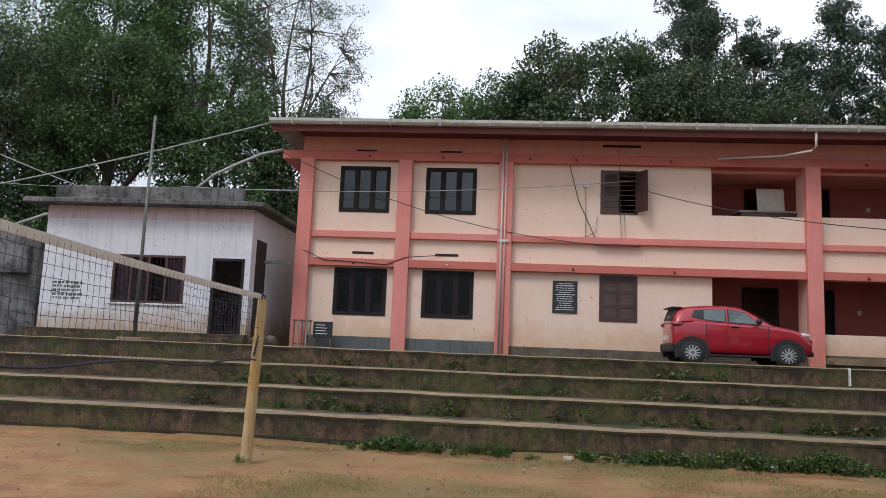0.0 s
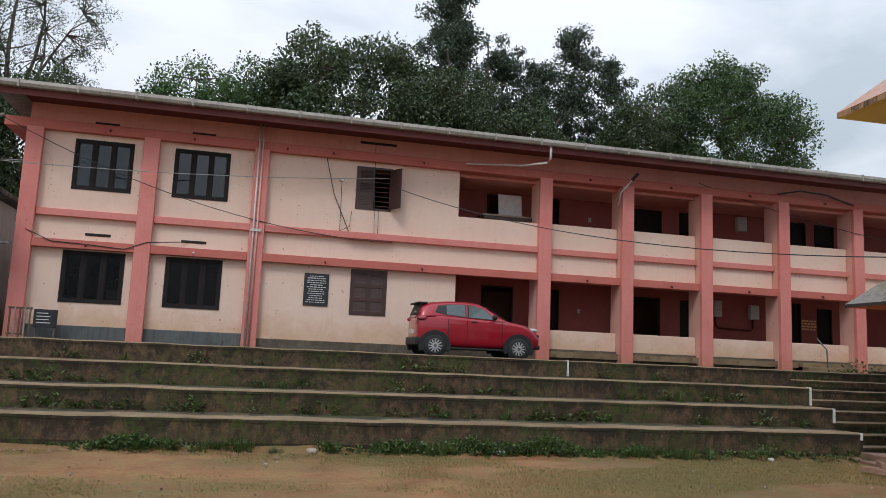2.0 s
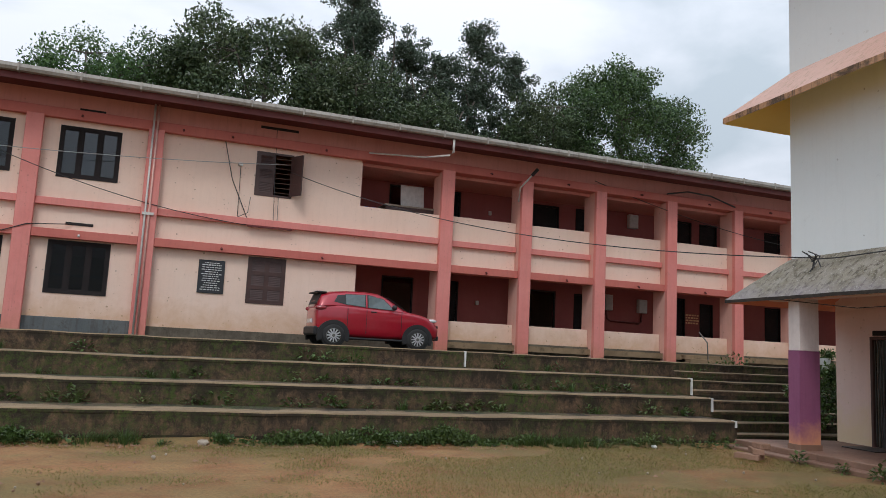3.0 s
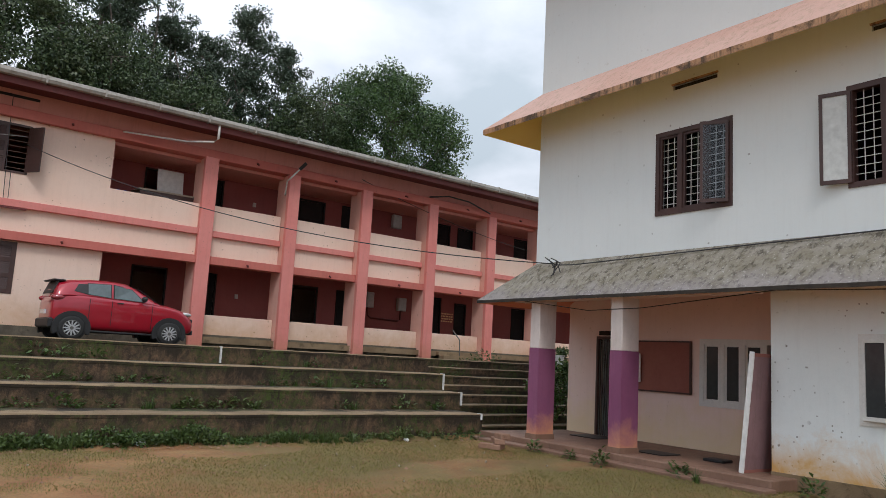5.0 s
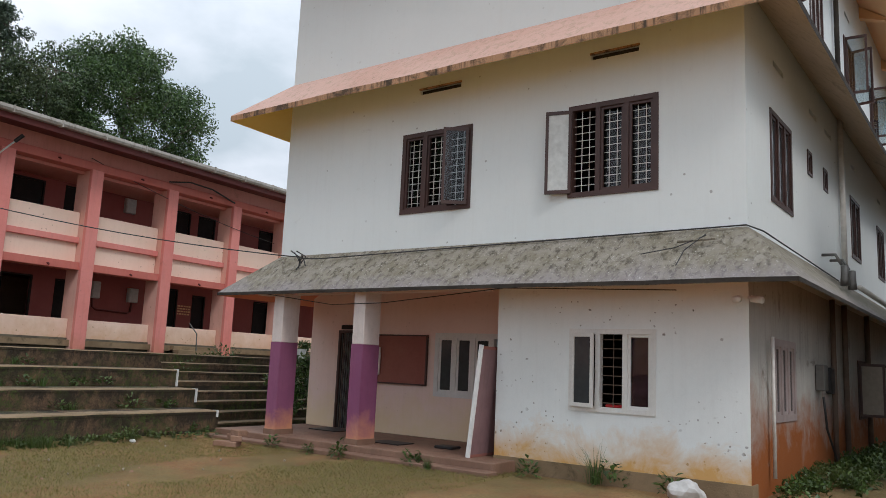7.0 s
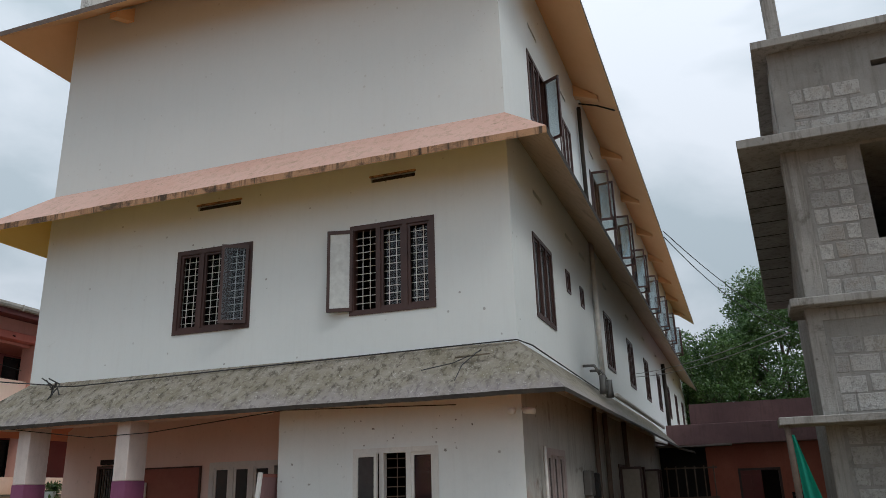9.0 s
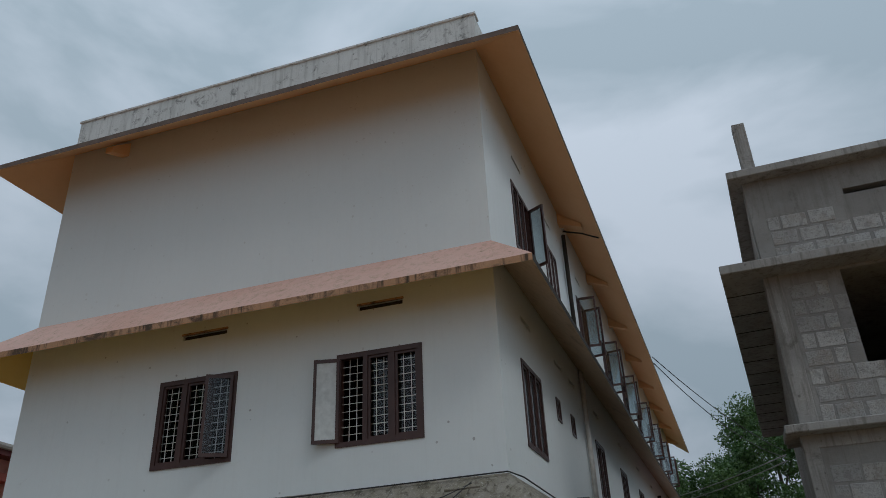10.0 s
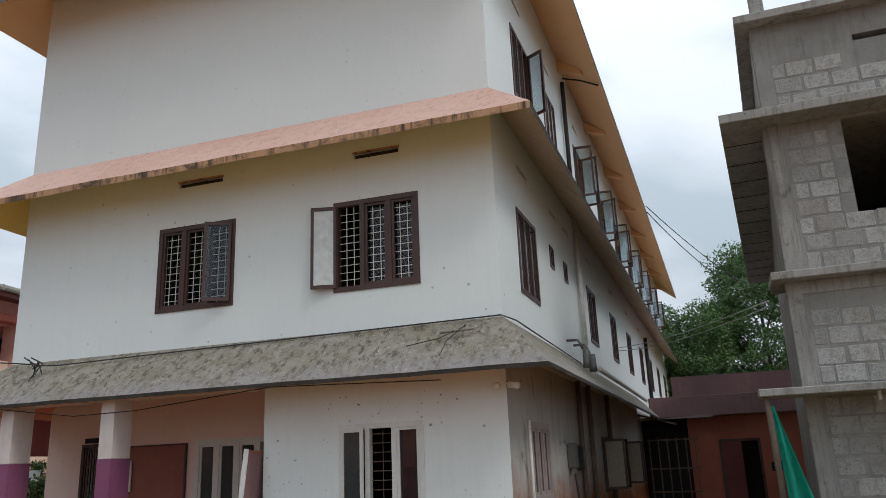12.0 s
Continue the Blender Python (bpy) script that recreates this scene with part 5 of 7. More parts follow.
def slab(x0, y0, z0, z1, depth=14.0, x1=12.0):
    """A slab whose alley side runs with the alley wall, 2.7 degrees off the square."""
    bm = bmesh.new()
    s = math.tan(radians(2.7))
    ring = [(x0, y0), (x1, y0), (x1, depth), (x0 + s * (depth - y0), depth)]
    low, top = [bm.verts.new((*p, z0)) for p in ring], [bm.verts.new((*p, z1)) for p in ring]
    bm.faces.new(low[::-1])
    bm.faces.new(top)
    for k in range(4):
        bm.faces.new((low[k], low[(k + 1) % 4], top[(k + 1) % 4], top[k]))
    bmesh.ops.bevel(bm, geom=bm.edges[:], offset=0.012, segments=1, affect="EDGES")
    return bm


ALLEY = pose(GX, 0, 0, 0, 0, -2.7)
part("alley_wall", cube(-0.02, 0.2, 0.2, 14, -0.2, 9.2), CEMENT, shell, "", pose(GX, 0, 0, 0, 0, -3.2))
part("corner_pier", cube(GX - 0.06, GX + 0.24, -0.02, 0.3, 4.55, 7.30, 0.01), CEMENT, shell, "cast corner pier")
part("corner_pier", cube(GX - 0.1, GX + 0.14, -0.025, 0.3, -0.2, 4.45, 0.01), CEMENT, shell)
part("lintel_band", cube(GX - 0.06, 12, -0.022, 0.2, 4.2, 4.42, 0.01), CEMENT, shell, "smooth plastered band")
part("floor_band", cube(GX - 0.33, 12, -0.35, 0.6, 4.42, 4.56, 0.015), CEMENT, shell, "projecting concrete floor band")
part("floor_band", cube(-0.33, 0.0, 0.6, 0.95, 4.42, 4.56, 0.015), CEMENT, shell, "", pose(GX, 0, 0, 0, 0, -3.2))
part("roof_slab", slab(GX - 0.78, -0.55, 7.28, 7.45), CEMENT, shell, "wide projecting concrete slab with board marks")
for q in range(12):
    part("board_mark", cube(-0.74, -0.03, 0.6 + q * 1.1, 0.62 + q * 1.1, 7.268, 7.285), SOOT, shell, "", ALLEY)
part("attic_slab", slab(GX - 0.27, -0.3, 9.30, 9.46, 6.0), CEMENT, shell)
part("column_stub", cube(GX + 0.08, GX + 0.32, 0.05, 0.3, 9.46, 10.72, 0.012), CEMENT, shell, "bare concrete column stub")
part("low_sunshade", cube(GX - 0.8, 12, -0.75, 0.0, 2.50, 2.62, 0.012), CEMENT, shell, "thin concrete sunshade slab")
part("back", cube(2.45, 12, 13.8, 14, -0.2, 9.4), CEMENT, shell)
part("far_wall", cube(11.8, 12, 0.2, 14, -0.2, 9.4), CEMENT, shell)
part("inner_floor", cube(2.45, 12, 0.2, 14, 4.3, 4.5), CEMENT, shell)
for x in (2.15, 3.05, 4.6):
    part("stub_rod", cube(x, x + 0.05, -0.5, -0.44, 2.36, 2.5), CARD, shell)
pst = single("propping_pole", tube(bmesh.new(), [(0, 0, -0.05), (0.02, 0.0, 1.3), (0.0, 0.02, 2.5)], 0.055, 9, 0.8), RUST, "rough timber prop under the sunshade", "prop", GF @ shifted(0.56, -0.66, 0), smooth=True)
# green shade net hung from the prop
gn = bmesh.new()
rows_v = []
for i in range(15):
    f = i / 14
    ring = []
    for j in range(9):
        g = j / 8
        wd = 0.04 + 0.48 * f
        ring.append(gn.verts.new((0.05 + g * wd + 0.08 * f, 0.07 * math.sin(g * 9 + f * 4) * (0.3 + f) - 0.1 * f, 2.35 - 2.1 * f - 0.08 * g * f)))
    rows_v.append(ring)
for u, v in zip(rows_v, rows_v[1:]):
    for j in range(8):
        gn.faces.new((u[j], u[j + 1], v[j + 1], v[j]))
bmesh.ops.solidify(gn, geom=gn.faces[:], thickness=0.006)
single("green_net", gn, GREEN_NET, "bright green shade net hanging from the prop", "net", GF @ shifted(0.55, -0.78, 0), smooth=True)

# ---- the old hut on the terrace ----
HY = 22.5
hut = thing("old_hut", "old whitewashed hut with mouldy walls and flat roof", "hut")
HX0, HX1 = -14.40, -7.80
H_W, H_D = (-12.12, -9.84, 2.78, 4.26), (-8.98, -7.98 - 0.0, 1.9, 4.22)
part("front_wall", wall_mesh(bmesh.new(), HX0, HX1, 1.6, 5.75, HY, HY + 0.2, [H_W, H_D]), HUTWHITE, hut, "whitewashed wall with black mould stains")
part("top_band", cube(HX0 - 0.01, HX1 + 0.01, HY - 0.015, HY + 0.1, 5.35, 5.75), HUTPINK, hut, "faded pink band")
part("side_wall", cube(HX1 - 0.2, HX1 + 0.002, HY + 0.2, HY + 5.2, 1.6, 5.75), HUTWHITE, hut)
part("side_wall", cube(HX0, HX0 + 0.2, HY + 0.2, HY + 5.2, 1.6, 5.75), HUTWHITE, hut)
part("mould_patch", cube(HX1 - 0.1, HX1 + 0.012, HY + 0.35, HY + 1.5, 1.7, 5.0, 0.1), SOOT, hut, "tall black mould patch")
part("rear_wall", cube(HX0, HX1, HY + 5.0, HY + 5.2, 1.6, 5.75), HUTWHITE, hut)
part("roof_slab", cube(HX0 - 0.55, HX1 + 0.45, HY - 0.55, HY + 5.5, 5.75, 5.90, 0.02), BLACKWALL, hut, "black weathered roof slab")
part("roof_parapet", cube(HX0 + 0.1, HX1 - 0.4, HY + 0.1, HY + 0.3, 5.90, 6.42, 0.02), BLACKWALL, hut, "black and white mouldy parapet")
part("base_step", cube(HX0 - 0.3, HX1 + 0.1, HY - 0.45, HY, T - 0.1, 1.93, 0.02), STEP, hut, "mossy base step")
part("base_step", cube(-9.3, -7.6, HY - 0.75, HY - 0.45, T - 0.1, 1.80, 0.02), STEP, hut)
a, b, c, d = H_W
hwn = window(hut, shifted(a, HY, c), b - a, d - c, 4, WOOD_DARK, GLASS, 0.07, missing=(0, 1, 2, 3), label="wide window with dark bars and plum curtains")
hb = bmesh.new()
for q in range(18):
    xx = 0.08 + q * 0.125
    box(hb, xx, xx + 0.012, 0.05, 0.062, 0.05, 1.44)
part("grille", hb, WOOD_BLACK, hwn)
for x0, x1 in ((0.08, 0.85), (0.9, 1.2), (1.6, 2.2)):
    cu = bmesh.new()
    k = 14
    rr = [[cu.verts.new((x0 + (x1 - x0) * i / k, 0.085 + 0.015 * math.sin(i * 1.7), z)) for z in (0.06, 1.42)] for i in range(k + 1)]
    for u, v in zip(rr, rr[1:]):
        cu.faces.new((u[0], v[0], v[1], u[1]))
    bmesh.ops.solidify(cu, geom=cu.faces[:], thickness=0.01)
    part("curtain", cu, CURTAIN, hwn, "plum curtain", smooth=True)
part("window_sill", cube(a - 0.05, b + 0.05, HY - 0.06, HY + 0.1, c - 0.06, c, 0.01), HUTWHITE, hut)
a, b, c, d = H_D
hd = part("door", wall_mesh(bmesh.new(), a, b, c, d, HY - 0.02, HY + 0.1, [(a + 0.08, b - 0.08, c, d - 0.08)]), WOOD_BLACK, hut, "open dark doorway with a low barred gate")
hg = bmesh.new()
for q in range(9):
    xx = a + 0.1 + q * (b - a - 0.2) / 8
    box(hg, xx - 0.01, xx + 0.01, HY + 0.03, HY + 0.05, c, c + 1.1)
for z in (c + 0.08, c + 0.6, c + 1.08):
    box(hg, a + 0.08, b - 0.08, HY + 0.025, HY + 0.055, z, z + 0.03)
part("gate_bars", hg, WOOD_BLACK, hd)
hs = bmesh.new()
kr = random.Random(12)
for r in range(5):
    x = -14.0
    while x < -13.1:
        w = kr.uniform(0.06, 0.16)
        box(hs, x, x + w, HY - 0.008, HY - 0.001, 3.3 - 0.12 * r + kr.uniform(-.02, .02), 3.37 - 0.12 * r)
        x += w + kr.uniform(0.02, 0.06)
part("painted_lines", hs, BLACKWALL, hut, "faded painted lines, not legible")
part("roof_tie", cube(HX1, HX1 + 0.9, HY + 1.2, HY + 1.35, 4.25, 4.33), CEMENT, hut, "short concrete shelf")
# mould-black wall beyond the hut
single("mouldy_wall", cube(-30, -14.9, HY + 0.6, HY + 0.85, T - 0.1, 5.0, 0.02), BLACKWALL, "tall black mouldy compound wall", "wall", kind="structure")
single("pale_panel", cube(-16.3, -15.2, HY + 0.42, HY + 0.6, 3.6, 4.5, 0.03), BLACKWALL, "leaning mould-stained sheet on the wall", "sheet", kind="")

# ---- trees and bushes ----
def leaf_cloud(name, centres, radii, per, size, seed, material, flat=0.75, droop=0.3):
    """Many small folded leaves round the given clump centres, as one mesh."""
    g = np.random.default_rng(seed)
    n = len(centres) * per
    c = np.repeat(np.array(centres, float), per, 0)
    r = np.repeat(np.array(radii, float), per)
    d = g.normal(size=(n, 3))
    d /= np.linalg.norm(d, axis=1)[:, None]
    q = r * g.uniform(0.15, 1.0, n) ** 0.45
    p = c + d * q[:, None] * np.array((1, 1, flat))
    a = g.normal(size=(n, 3)) + np.array((0, 0, -droop))
    a /= np.linalg.norm(a, axis=1)[:, None]
    up = d * 0.7 + g.normal(size=(n, 3)) * 0.6 + np.array((0, 0, 0.6))
    b = np.cross(a, up)
    b /= np.linalg.norm(b, axis=1)[:, None] + 1e-9
    s = size * g.uniform(0.6, 1.35, n)[:, None]
    tip, mid = p + a * s, p + a * s * 0.5
    w = b * s * 0.27
    v = np.stack([p, mid + w, tip, mid - w], 1).reshape(-1, 3)
    me = bpy.data.meshes.new(name)
    me.vertices.add(4 * n)
    me.vertices.foreach_set("co", v.ravel())
    me.loops.add(4 * n)
    me.loops.foreach_set("vertex_index", np.arange(4 * n))
    me.polygons.add(n)
    me.polygons.foreach_set("loop_start", np.arange(0, 4 * n, 4))
    me.materials.append(material)
    me.update(calc_edges=True)
    return me


def limb(bm, a, b, r0, r1, rnd, bend=0.12, k=5):
    a, b = Vector(a), Vector(b)
    ln = (b - a).length
    off = Vector((rnd.uniform(-1, 1), rnd.uniform(-1, 1), rnd.uniform(-0.2, 0.6))) * ln * bend
    pts = [a.lerp(b, i / k) + off * math.sin(math.pi * i / k) for i in range(k + 1)]
    tube(bm, pts, r0, 6, r1 / r0)
    return pts


def tree(x, y, height, crown, seed, leaf_mat, bark=None, leaf_size=0.34, clumps=90, per=110, clump_r=1.1, trunk_r=0.28, spread=0.55, label="", shape="round"):
    """A tapered trunk that forks into limbs; each limb ends in clumps of leaves. crown: (rx, ry, rz) of the leaf mass below the top."""
    rnd = random.Random(seed)
    z0 = hill(x, y) - 0.1
    rx, ry, rz = crown
    cz = height - rz
    root = thing("tree", label, "tree", pose(x, y, z0), "trees round the school")
    bm = bmesh.new()
    fork = max(1.2, (cz - rz * 0.7) * 0.8)
    top = Vector((rnd.uniform(-0.4, 0.4), rnd.uniform(-0.4, 0.4), fork))
    limb(bm, (0, 0, 0), top, trunk_r, trunk_r * 0.75, rnd, 0.05)
    centres, radii = [], []
    mains = []
    for i in range(7):
        a = math.tau * i / 7 + rnd.uniform(-0.3, 0.3)
        f = rnd.uniform(0.35, 0.7)
        e = Vector((math.cos(a) * rx * f, math.sin(a) * ry * f, cz + rnd.uniform(-0.3, 0.6) * rz))
        mains.append(limb(bm, top, e, trunk_r * 0.5, trunk_r * 0.16, rnd))
    mains.append(limb(bm, top, (rnd.uniform(-.3, .3), 0, cz + rz * 0.75), trunk_r * 0.7, trunk_r * 0.15, rnd, 0.05))
    for i in range(clumps):
        while True:
            d = Vector((rnd.gauss(0, 1), rnd.gauss(0, 1), rnd.gauss(0, 1))).normalized()
            if d.z > -0.75:
                break
        f = rnd.uniform(0.45, 1.0) ** 0.6
        if shape == "cone":
            h = rnd.uniform(-1, 1)
            tier = 0.75 + 0.45 * noise.noise((h * 3.1, d.x * 1.5 + seed, d.y * 1.5))
            k = (1.15 - 0.42 * (h + 1)) * rnd.uniform(0.1, 1.0) ** 0.7 * tier * 1.25
            c = Vector((d.x * rx * k * 1.12, d.y * ry * k, cz + h * rz + 0.35 * rx * k))
        else:
            bumps = 1 + 0.22 * noise.noise((d.x * 2.1 + seed, d.y * 2.1, d.z * 2.1))
            c = Vector((d.x * rx * f * bumps, d.y * ry * f * bumps, cz + d.z * rz * f * bumps))
        near = min((p for m in mains for p in m[2:]), key=lambda p: (p - c).length_squared)
        if i % 2 == 0:
            limb(bm, near, c, 0.045, 0.012, rnd, 0.1, 3)
        centres.append(tuple(c))
        radii.append(clump_r * rnd.uniform(0.6, 1.25))
    part("trunk", bm, bark or BARK, root, smooth=True)
    me = leaf_cloud("crown", centres, radii, int(per * 2.7), leaf_size * 0.50, seed, leaf_mat)
    cr = new("crown", me)
    cr.parent = root
    return root


def T_(x, y, top, crown, seed, mat, **kw):
    return tree(x, y, top - hill(x, y) + 0.1, crown, seed, mat, **kw)


# behind the school block
T_(-3.8, 40, 16.1, (2.6, 2.4, 3.6), 1, LEAF_GREEN, clumps=60, clump_r=0.9, label="young bright green tree behind the school")
T_(4.9, 42, 19.2, (6.6, 4.5, 4.9), 2, LEAF_DARK, clumps=200, per=130, leaf_size=0.42, clump_r=1.15, trunk_r=0.4, label="broad domed dark green tree behind the school")
T_(-0.6, 43, 17.2, (3.2, 3.0, 4.2), 3, LEAF_MID, clumps=80, label="dark green tree behind the school")
T_(10.4, 43, 24.6, (3.3, 2.6, 6.8), 4, LEAF_GREY, clumps=170, per=70, clump_r=0.62, leaf_size=0.36, shape="cone", label="tall slender grey-green tree above the roof")
T_(9.6, 40, 17.5, (3.4, 3.0, 4.4), 5, LEAF_DARK, clumps=90, label="dark tree behind the school")
T_(14.6, 41, 16.9, (3.4, 2.8, 4.6), 13, LEAF_DARK, clumps=80, clump_r=0.9, label="dark tree behind the school")
T_(13.6, 43, 20.4, (3.3, 2.7, 5.4), 6, LEAF_GREY, clumps=140, per=66, clump_r=0.62, shape="cone", label="slender tree above the roof")
T_(15.8, 42.5, 19.2, (2.6, 2.2, 5.0), 7, LEAF_GREY, clumps=120, per=66, clump_r=0.62, shape="cone", label="slender tree above the roof")
T_(18.4, 43, 22.3, (2.7, 2.3, 6.4), 8, LEAF_GREY, clumps=140, per=66, clump_r=0.62, leaf_size=0.36, shape="cone", label="tall slender silver-green tree")
T_(21.2, 43.5, 20.9, (2.6, 2.2, 5.8), 9, LEAF_GREY, clumps=130, per=66, clump_r=0.62, shape="cone", label="tall slender silver-green tree")
T_(28.4, 43, 21.3, (6.0, 5.2, 6.2), 10, LEAF_MID, clumps=230, per=130, leaf_size=0.36, clump_r=1.1, trunk_r=0.45, label="large fresh green tree above the roof")
T_(22.5, 41.5, 18.4, (3.0, 3.0, 4.6), 11, LEAF_DARK, clumps=90, label="dark tree behind the school")
T_(33.5, 44, 16.0, (2.8, 2.8, 4.4), 12, LEAF_MID, clumps=80, label="green tree at the end of the school roof")
# the wooded slope behind the hut
T_(-12.6, 41, 23.2, (4.4, 4.0, 5.6), 21, LEAF_GREY, bark=BARK, clumps=300, per=24, clump_r=0.6, leaf_size=0.22, trunk_r=0.2, label="airy thin-leaved tree with many bare twigs")
T_(-18.5, 42, 24.5, (4.4, 4.0, 7.0), 22, LEAF_GREEN, clumps=140, per=80, clump_r=1.15, leaf_size=0.40, trunk_r=0.3, label="tall forest tree on the slope")
T_(-23.5, 41, 25.0, (4.6, 4.2, 7.6), 23, LEAF_GREEN, clumps=140, per=80, clump_r=1.2, leaf_size=0.42, trunk_r=0.3, label="tall dark forest tree on the slope")
T_(-28.5, 42, 23.0, (4.6, 4.2, 7.2), 24, LEAF_GREEN, bark=PALE_BARK, clumps=110, per=70, clump_r=1.1, label="tall forest tree with pale trunk on the slope")
T_(-33.5, 41, 21.6, (5.0, 4.4, 7.0), 25, LEAF_MID, clumps=140, per=90, clump_r=1.2, label="dark forest tree on the slope")
T_(-20.5, 36.5, 18.2, (4.2, 3.6, 5.2), 26, LEAF_MID, clumps=150, per=110, clump_r=1.1, label="dark forest tree on the slope")
T_(-26.5, 36, 17.4, (4.4, 3.6, 5.6), 27, LEAF_DARK, clumps=150, per=110, clump_r=1.1, label="dark forest tree on the slope")
T_(-14.5, 37, 14.6, (3.2, 3.0, 4.4), 28, LEAF_MID, clumps=110, per=110, clump_r=1.0, label="leafy tree on the slope behind the hut")
T_(-38, 40, 22.0, (5.0, 4.4, 8.0), 29, LEAF_MID, clumps=140, per=90, clump_r=1.3, label="dark forest tree on the slope")
T_(-10.2, 38, 14.2, (3.0, 3.0, 4.6), 30, LEAF_DARK, clumps=110, per=110, clump_r=1.0, label="leafy tree on the slope behind the hut")


def bush(x, y, r, h, seed, mat):
    rnd = random.Random(seed)
    z = hill(x, y)
    root = thing("bush", "dense leafy bush on the slope", "bush", pose(x, y, z - 0.1), "bushes on the slope")
    bm = bmesh.new()
    centres, radii = [], []
    for i in range(34):
        a, f = rnd.uniform(0, math.tau), rnd.uniform(0, 1) ** 0.6
        c = (math.cos(a) * r * f, math.sin(a) * r * f, rnd.uniform(0.2, 1.0) * h * (1.1 - 0.5 * f))
        centres.append(c)
        radii.append(rnd.uniform(0.5, 0.9))
        if i % 3 == 0:
            limb(bm, (0, 0, 0), c, 0.05, 0.015, rnd, 0.1, 3)
    part("stems", bm, BARK, root)
    cr = new("foliage", leaf_cloud("foliage", centres, radii, 150, 0.20, seed, mat))
    cr.parent = root


rb = random.Random(77)
for i in range(34):
    x = -37 + i * 0.95 + rb.uniform(-0.5, 0.5)
    bush(x, 29.8 + rb.uniform(-0.8, 1.6) + (0.9 if x > -8 else 0.0) * 2, rb.uniform(1.6, 2.3), rb.uniform(3.8, 6.0), 100 + i, (LEAF_MID, LEAF_DARK, LEAF_DARK, LEAF_GREEN)[i % 4])
for i in range(16):
    bush(-36 + i * 1.9, 33.5 + rb.uniform(-0.6, 1.2), 2.4, rb.uniform(4.5, 7.5), 200 + i, (LEAF_DARK, LEAF_MID)[i % 2])
for i in range(14):
    bush(-35 + i * 2.0, 37.5 + rb.uniform(-0.6, 1.0), 2.6, rb.uniform(5.0, 8.0), 300 + i, (LEAF_MID, LEAF_GREEN, LEAF_DARK)[i % 3])
# beyond the alley
for (px, py, top, cr, sd) in ((51.0, -3.0, 11.4, (4.0, 4.0, 4.6), 41), (52.5, -7.2, 15.4, (3.6, 3.6, 6.6), 42), (58.0, -0.5, 9.5, (4.0, 4.0, 4.4), 43)):
    tree(px, py, top, cr, sd, LEAF_GREEN, clumps=150, per=130, clump_r=1.0, leaf_size=0.36, label="leafy green tree beyond the alley")

# ---- the red hatchback on the terrace ----
def lathe(bm, profile, sides=24):
    """A profile of (radius, y) turned round the y axis."""
    rings = [[bm.verts.new((r * math.cos(k * math.tau / sides), y, r * math.sin(k * math.tau / sides))) for k in range(sides)] for r, y in profile]
    for u, v in zip(rings, rings[1:]):
        for k in range(sides):
            bm.faces.new((u[k], u[(k + 1) % sides], v[(k + 1) % sides], v[k]))
    for ring in (rings[0], rings[-1]):
        bm.faces.new(ring)
    bmesh.ops.recalc_face_normals(bm, faces=bm.faces)
    return bm


def loft(bm, sections):
    """Half sections (lists of (y, z) from the sill to the middle) at stations x, mirrored and skinned."""
    rows_v = []
    for x, half in sections:
        full = [(-y, z) for y, z in half] + [(y, z) for y, z in half[::-1] if abs(y) > 1e-6]
        rows_v.append([bm.verts.new((x, y, z)) for y, z in full])
    for u, v in zip(rows_v, rows_v[1:]):
        for k in range(len(u) - 1):
            bm.faces.new((u[k], u[k + 1], v[k + 1], v[k]))
        bm.faces.new((u[-1], u[0], v[0], v[-1]))
    bm.faces.new(rows_v[0])
    bm.faces.new(rows_v[-1][::-1])
    bmesh.ops.recalc_face_normals(bm, faces=bm.faces)
    return bm


car = thing("parked_car", "glossy red five-door hatchback with black arches and silver wheel covers", "car", pose(4.53, 22.36, 1.615) @ Matrix.Diagonal((1.045, 1, 0.985, 1)))
stations = [(0.0, 1.00, 0.42, 0.66, 0.0), (0.05, 1.13, 0.33, 0.75, 0.0), (0.2, 1.22, 0.29, 0.82, 0.0), (0.6, 1.235, 0.27, 0.855, 0.0), (1.2, 1.20, 0.26, 0.86, 0.0), (1.8, 1.165, 0.26, 0.86, 0.0),
            (2.3, 1.135, 0.26, 0.86, 0.02), (2.62, 1.115, 0.26, 0.855, 0.05), (2.95, 1.075, 0.27, 0.84, 0.06), (3.25, 1.00, 0.28, 0.80, 0.05), (3.45, 0.90, 0.30, 0.74, 0.04), (3.58, 0.76, 0.33, 0.66, 0.02), (3.66, 0.60, 0.40, 0.58, 0.0)]
secs = []
for x, zt, zb, w, crown in stations:
    m = (zt + zb) / 2
    secs.append((x, [(w * 0.86, zb), (w * 0.965, zb + 0.07), (w * 0.995, zb + 0.2), (w, m + 0.02), (w * 1.012, m + 0.12), (w * 0.985, zt - 0.08), (w * 0.93, zt), (w * 0.5, zt + crown * 0.8), (0.0, zt + crown)]))
body_bm = loft(bmesh.new(), secs)
body = part("body", body_bm, CAR_RED, car, "glossy red body", smooth=True)
bev = body.modifiers.new("soft", "SUBSURF")
bev.levels = bev.render_levels = 1
cab, outline = [], []
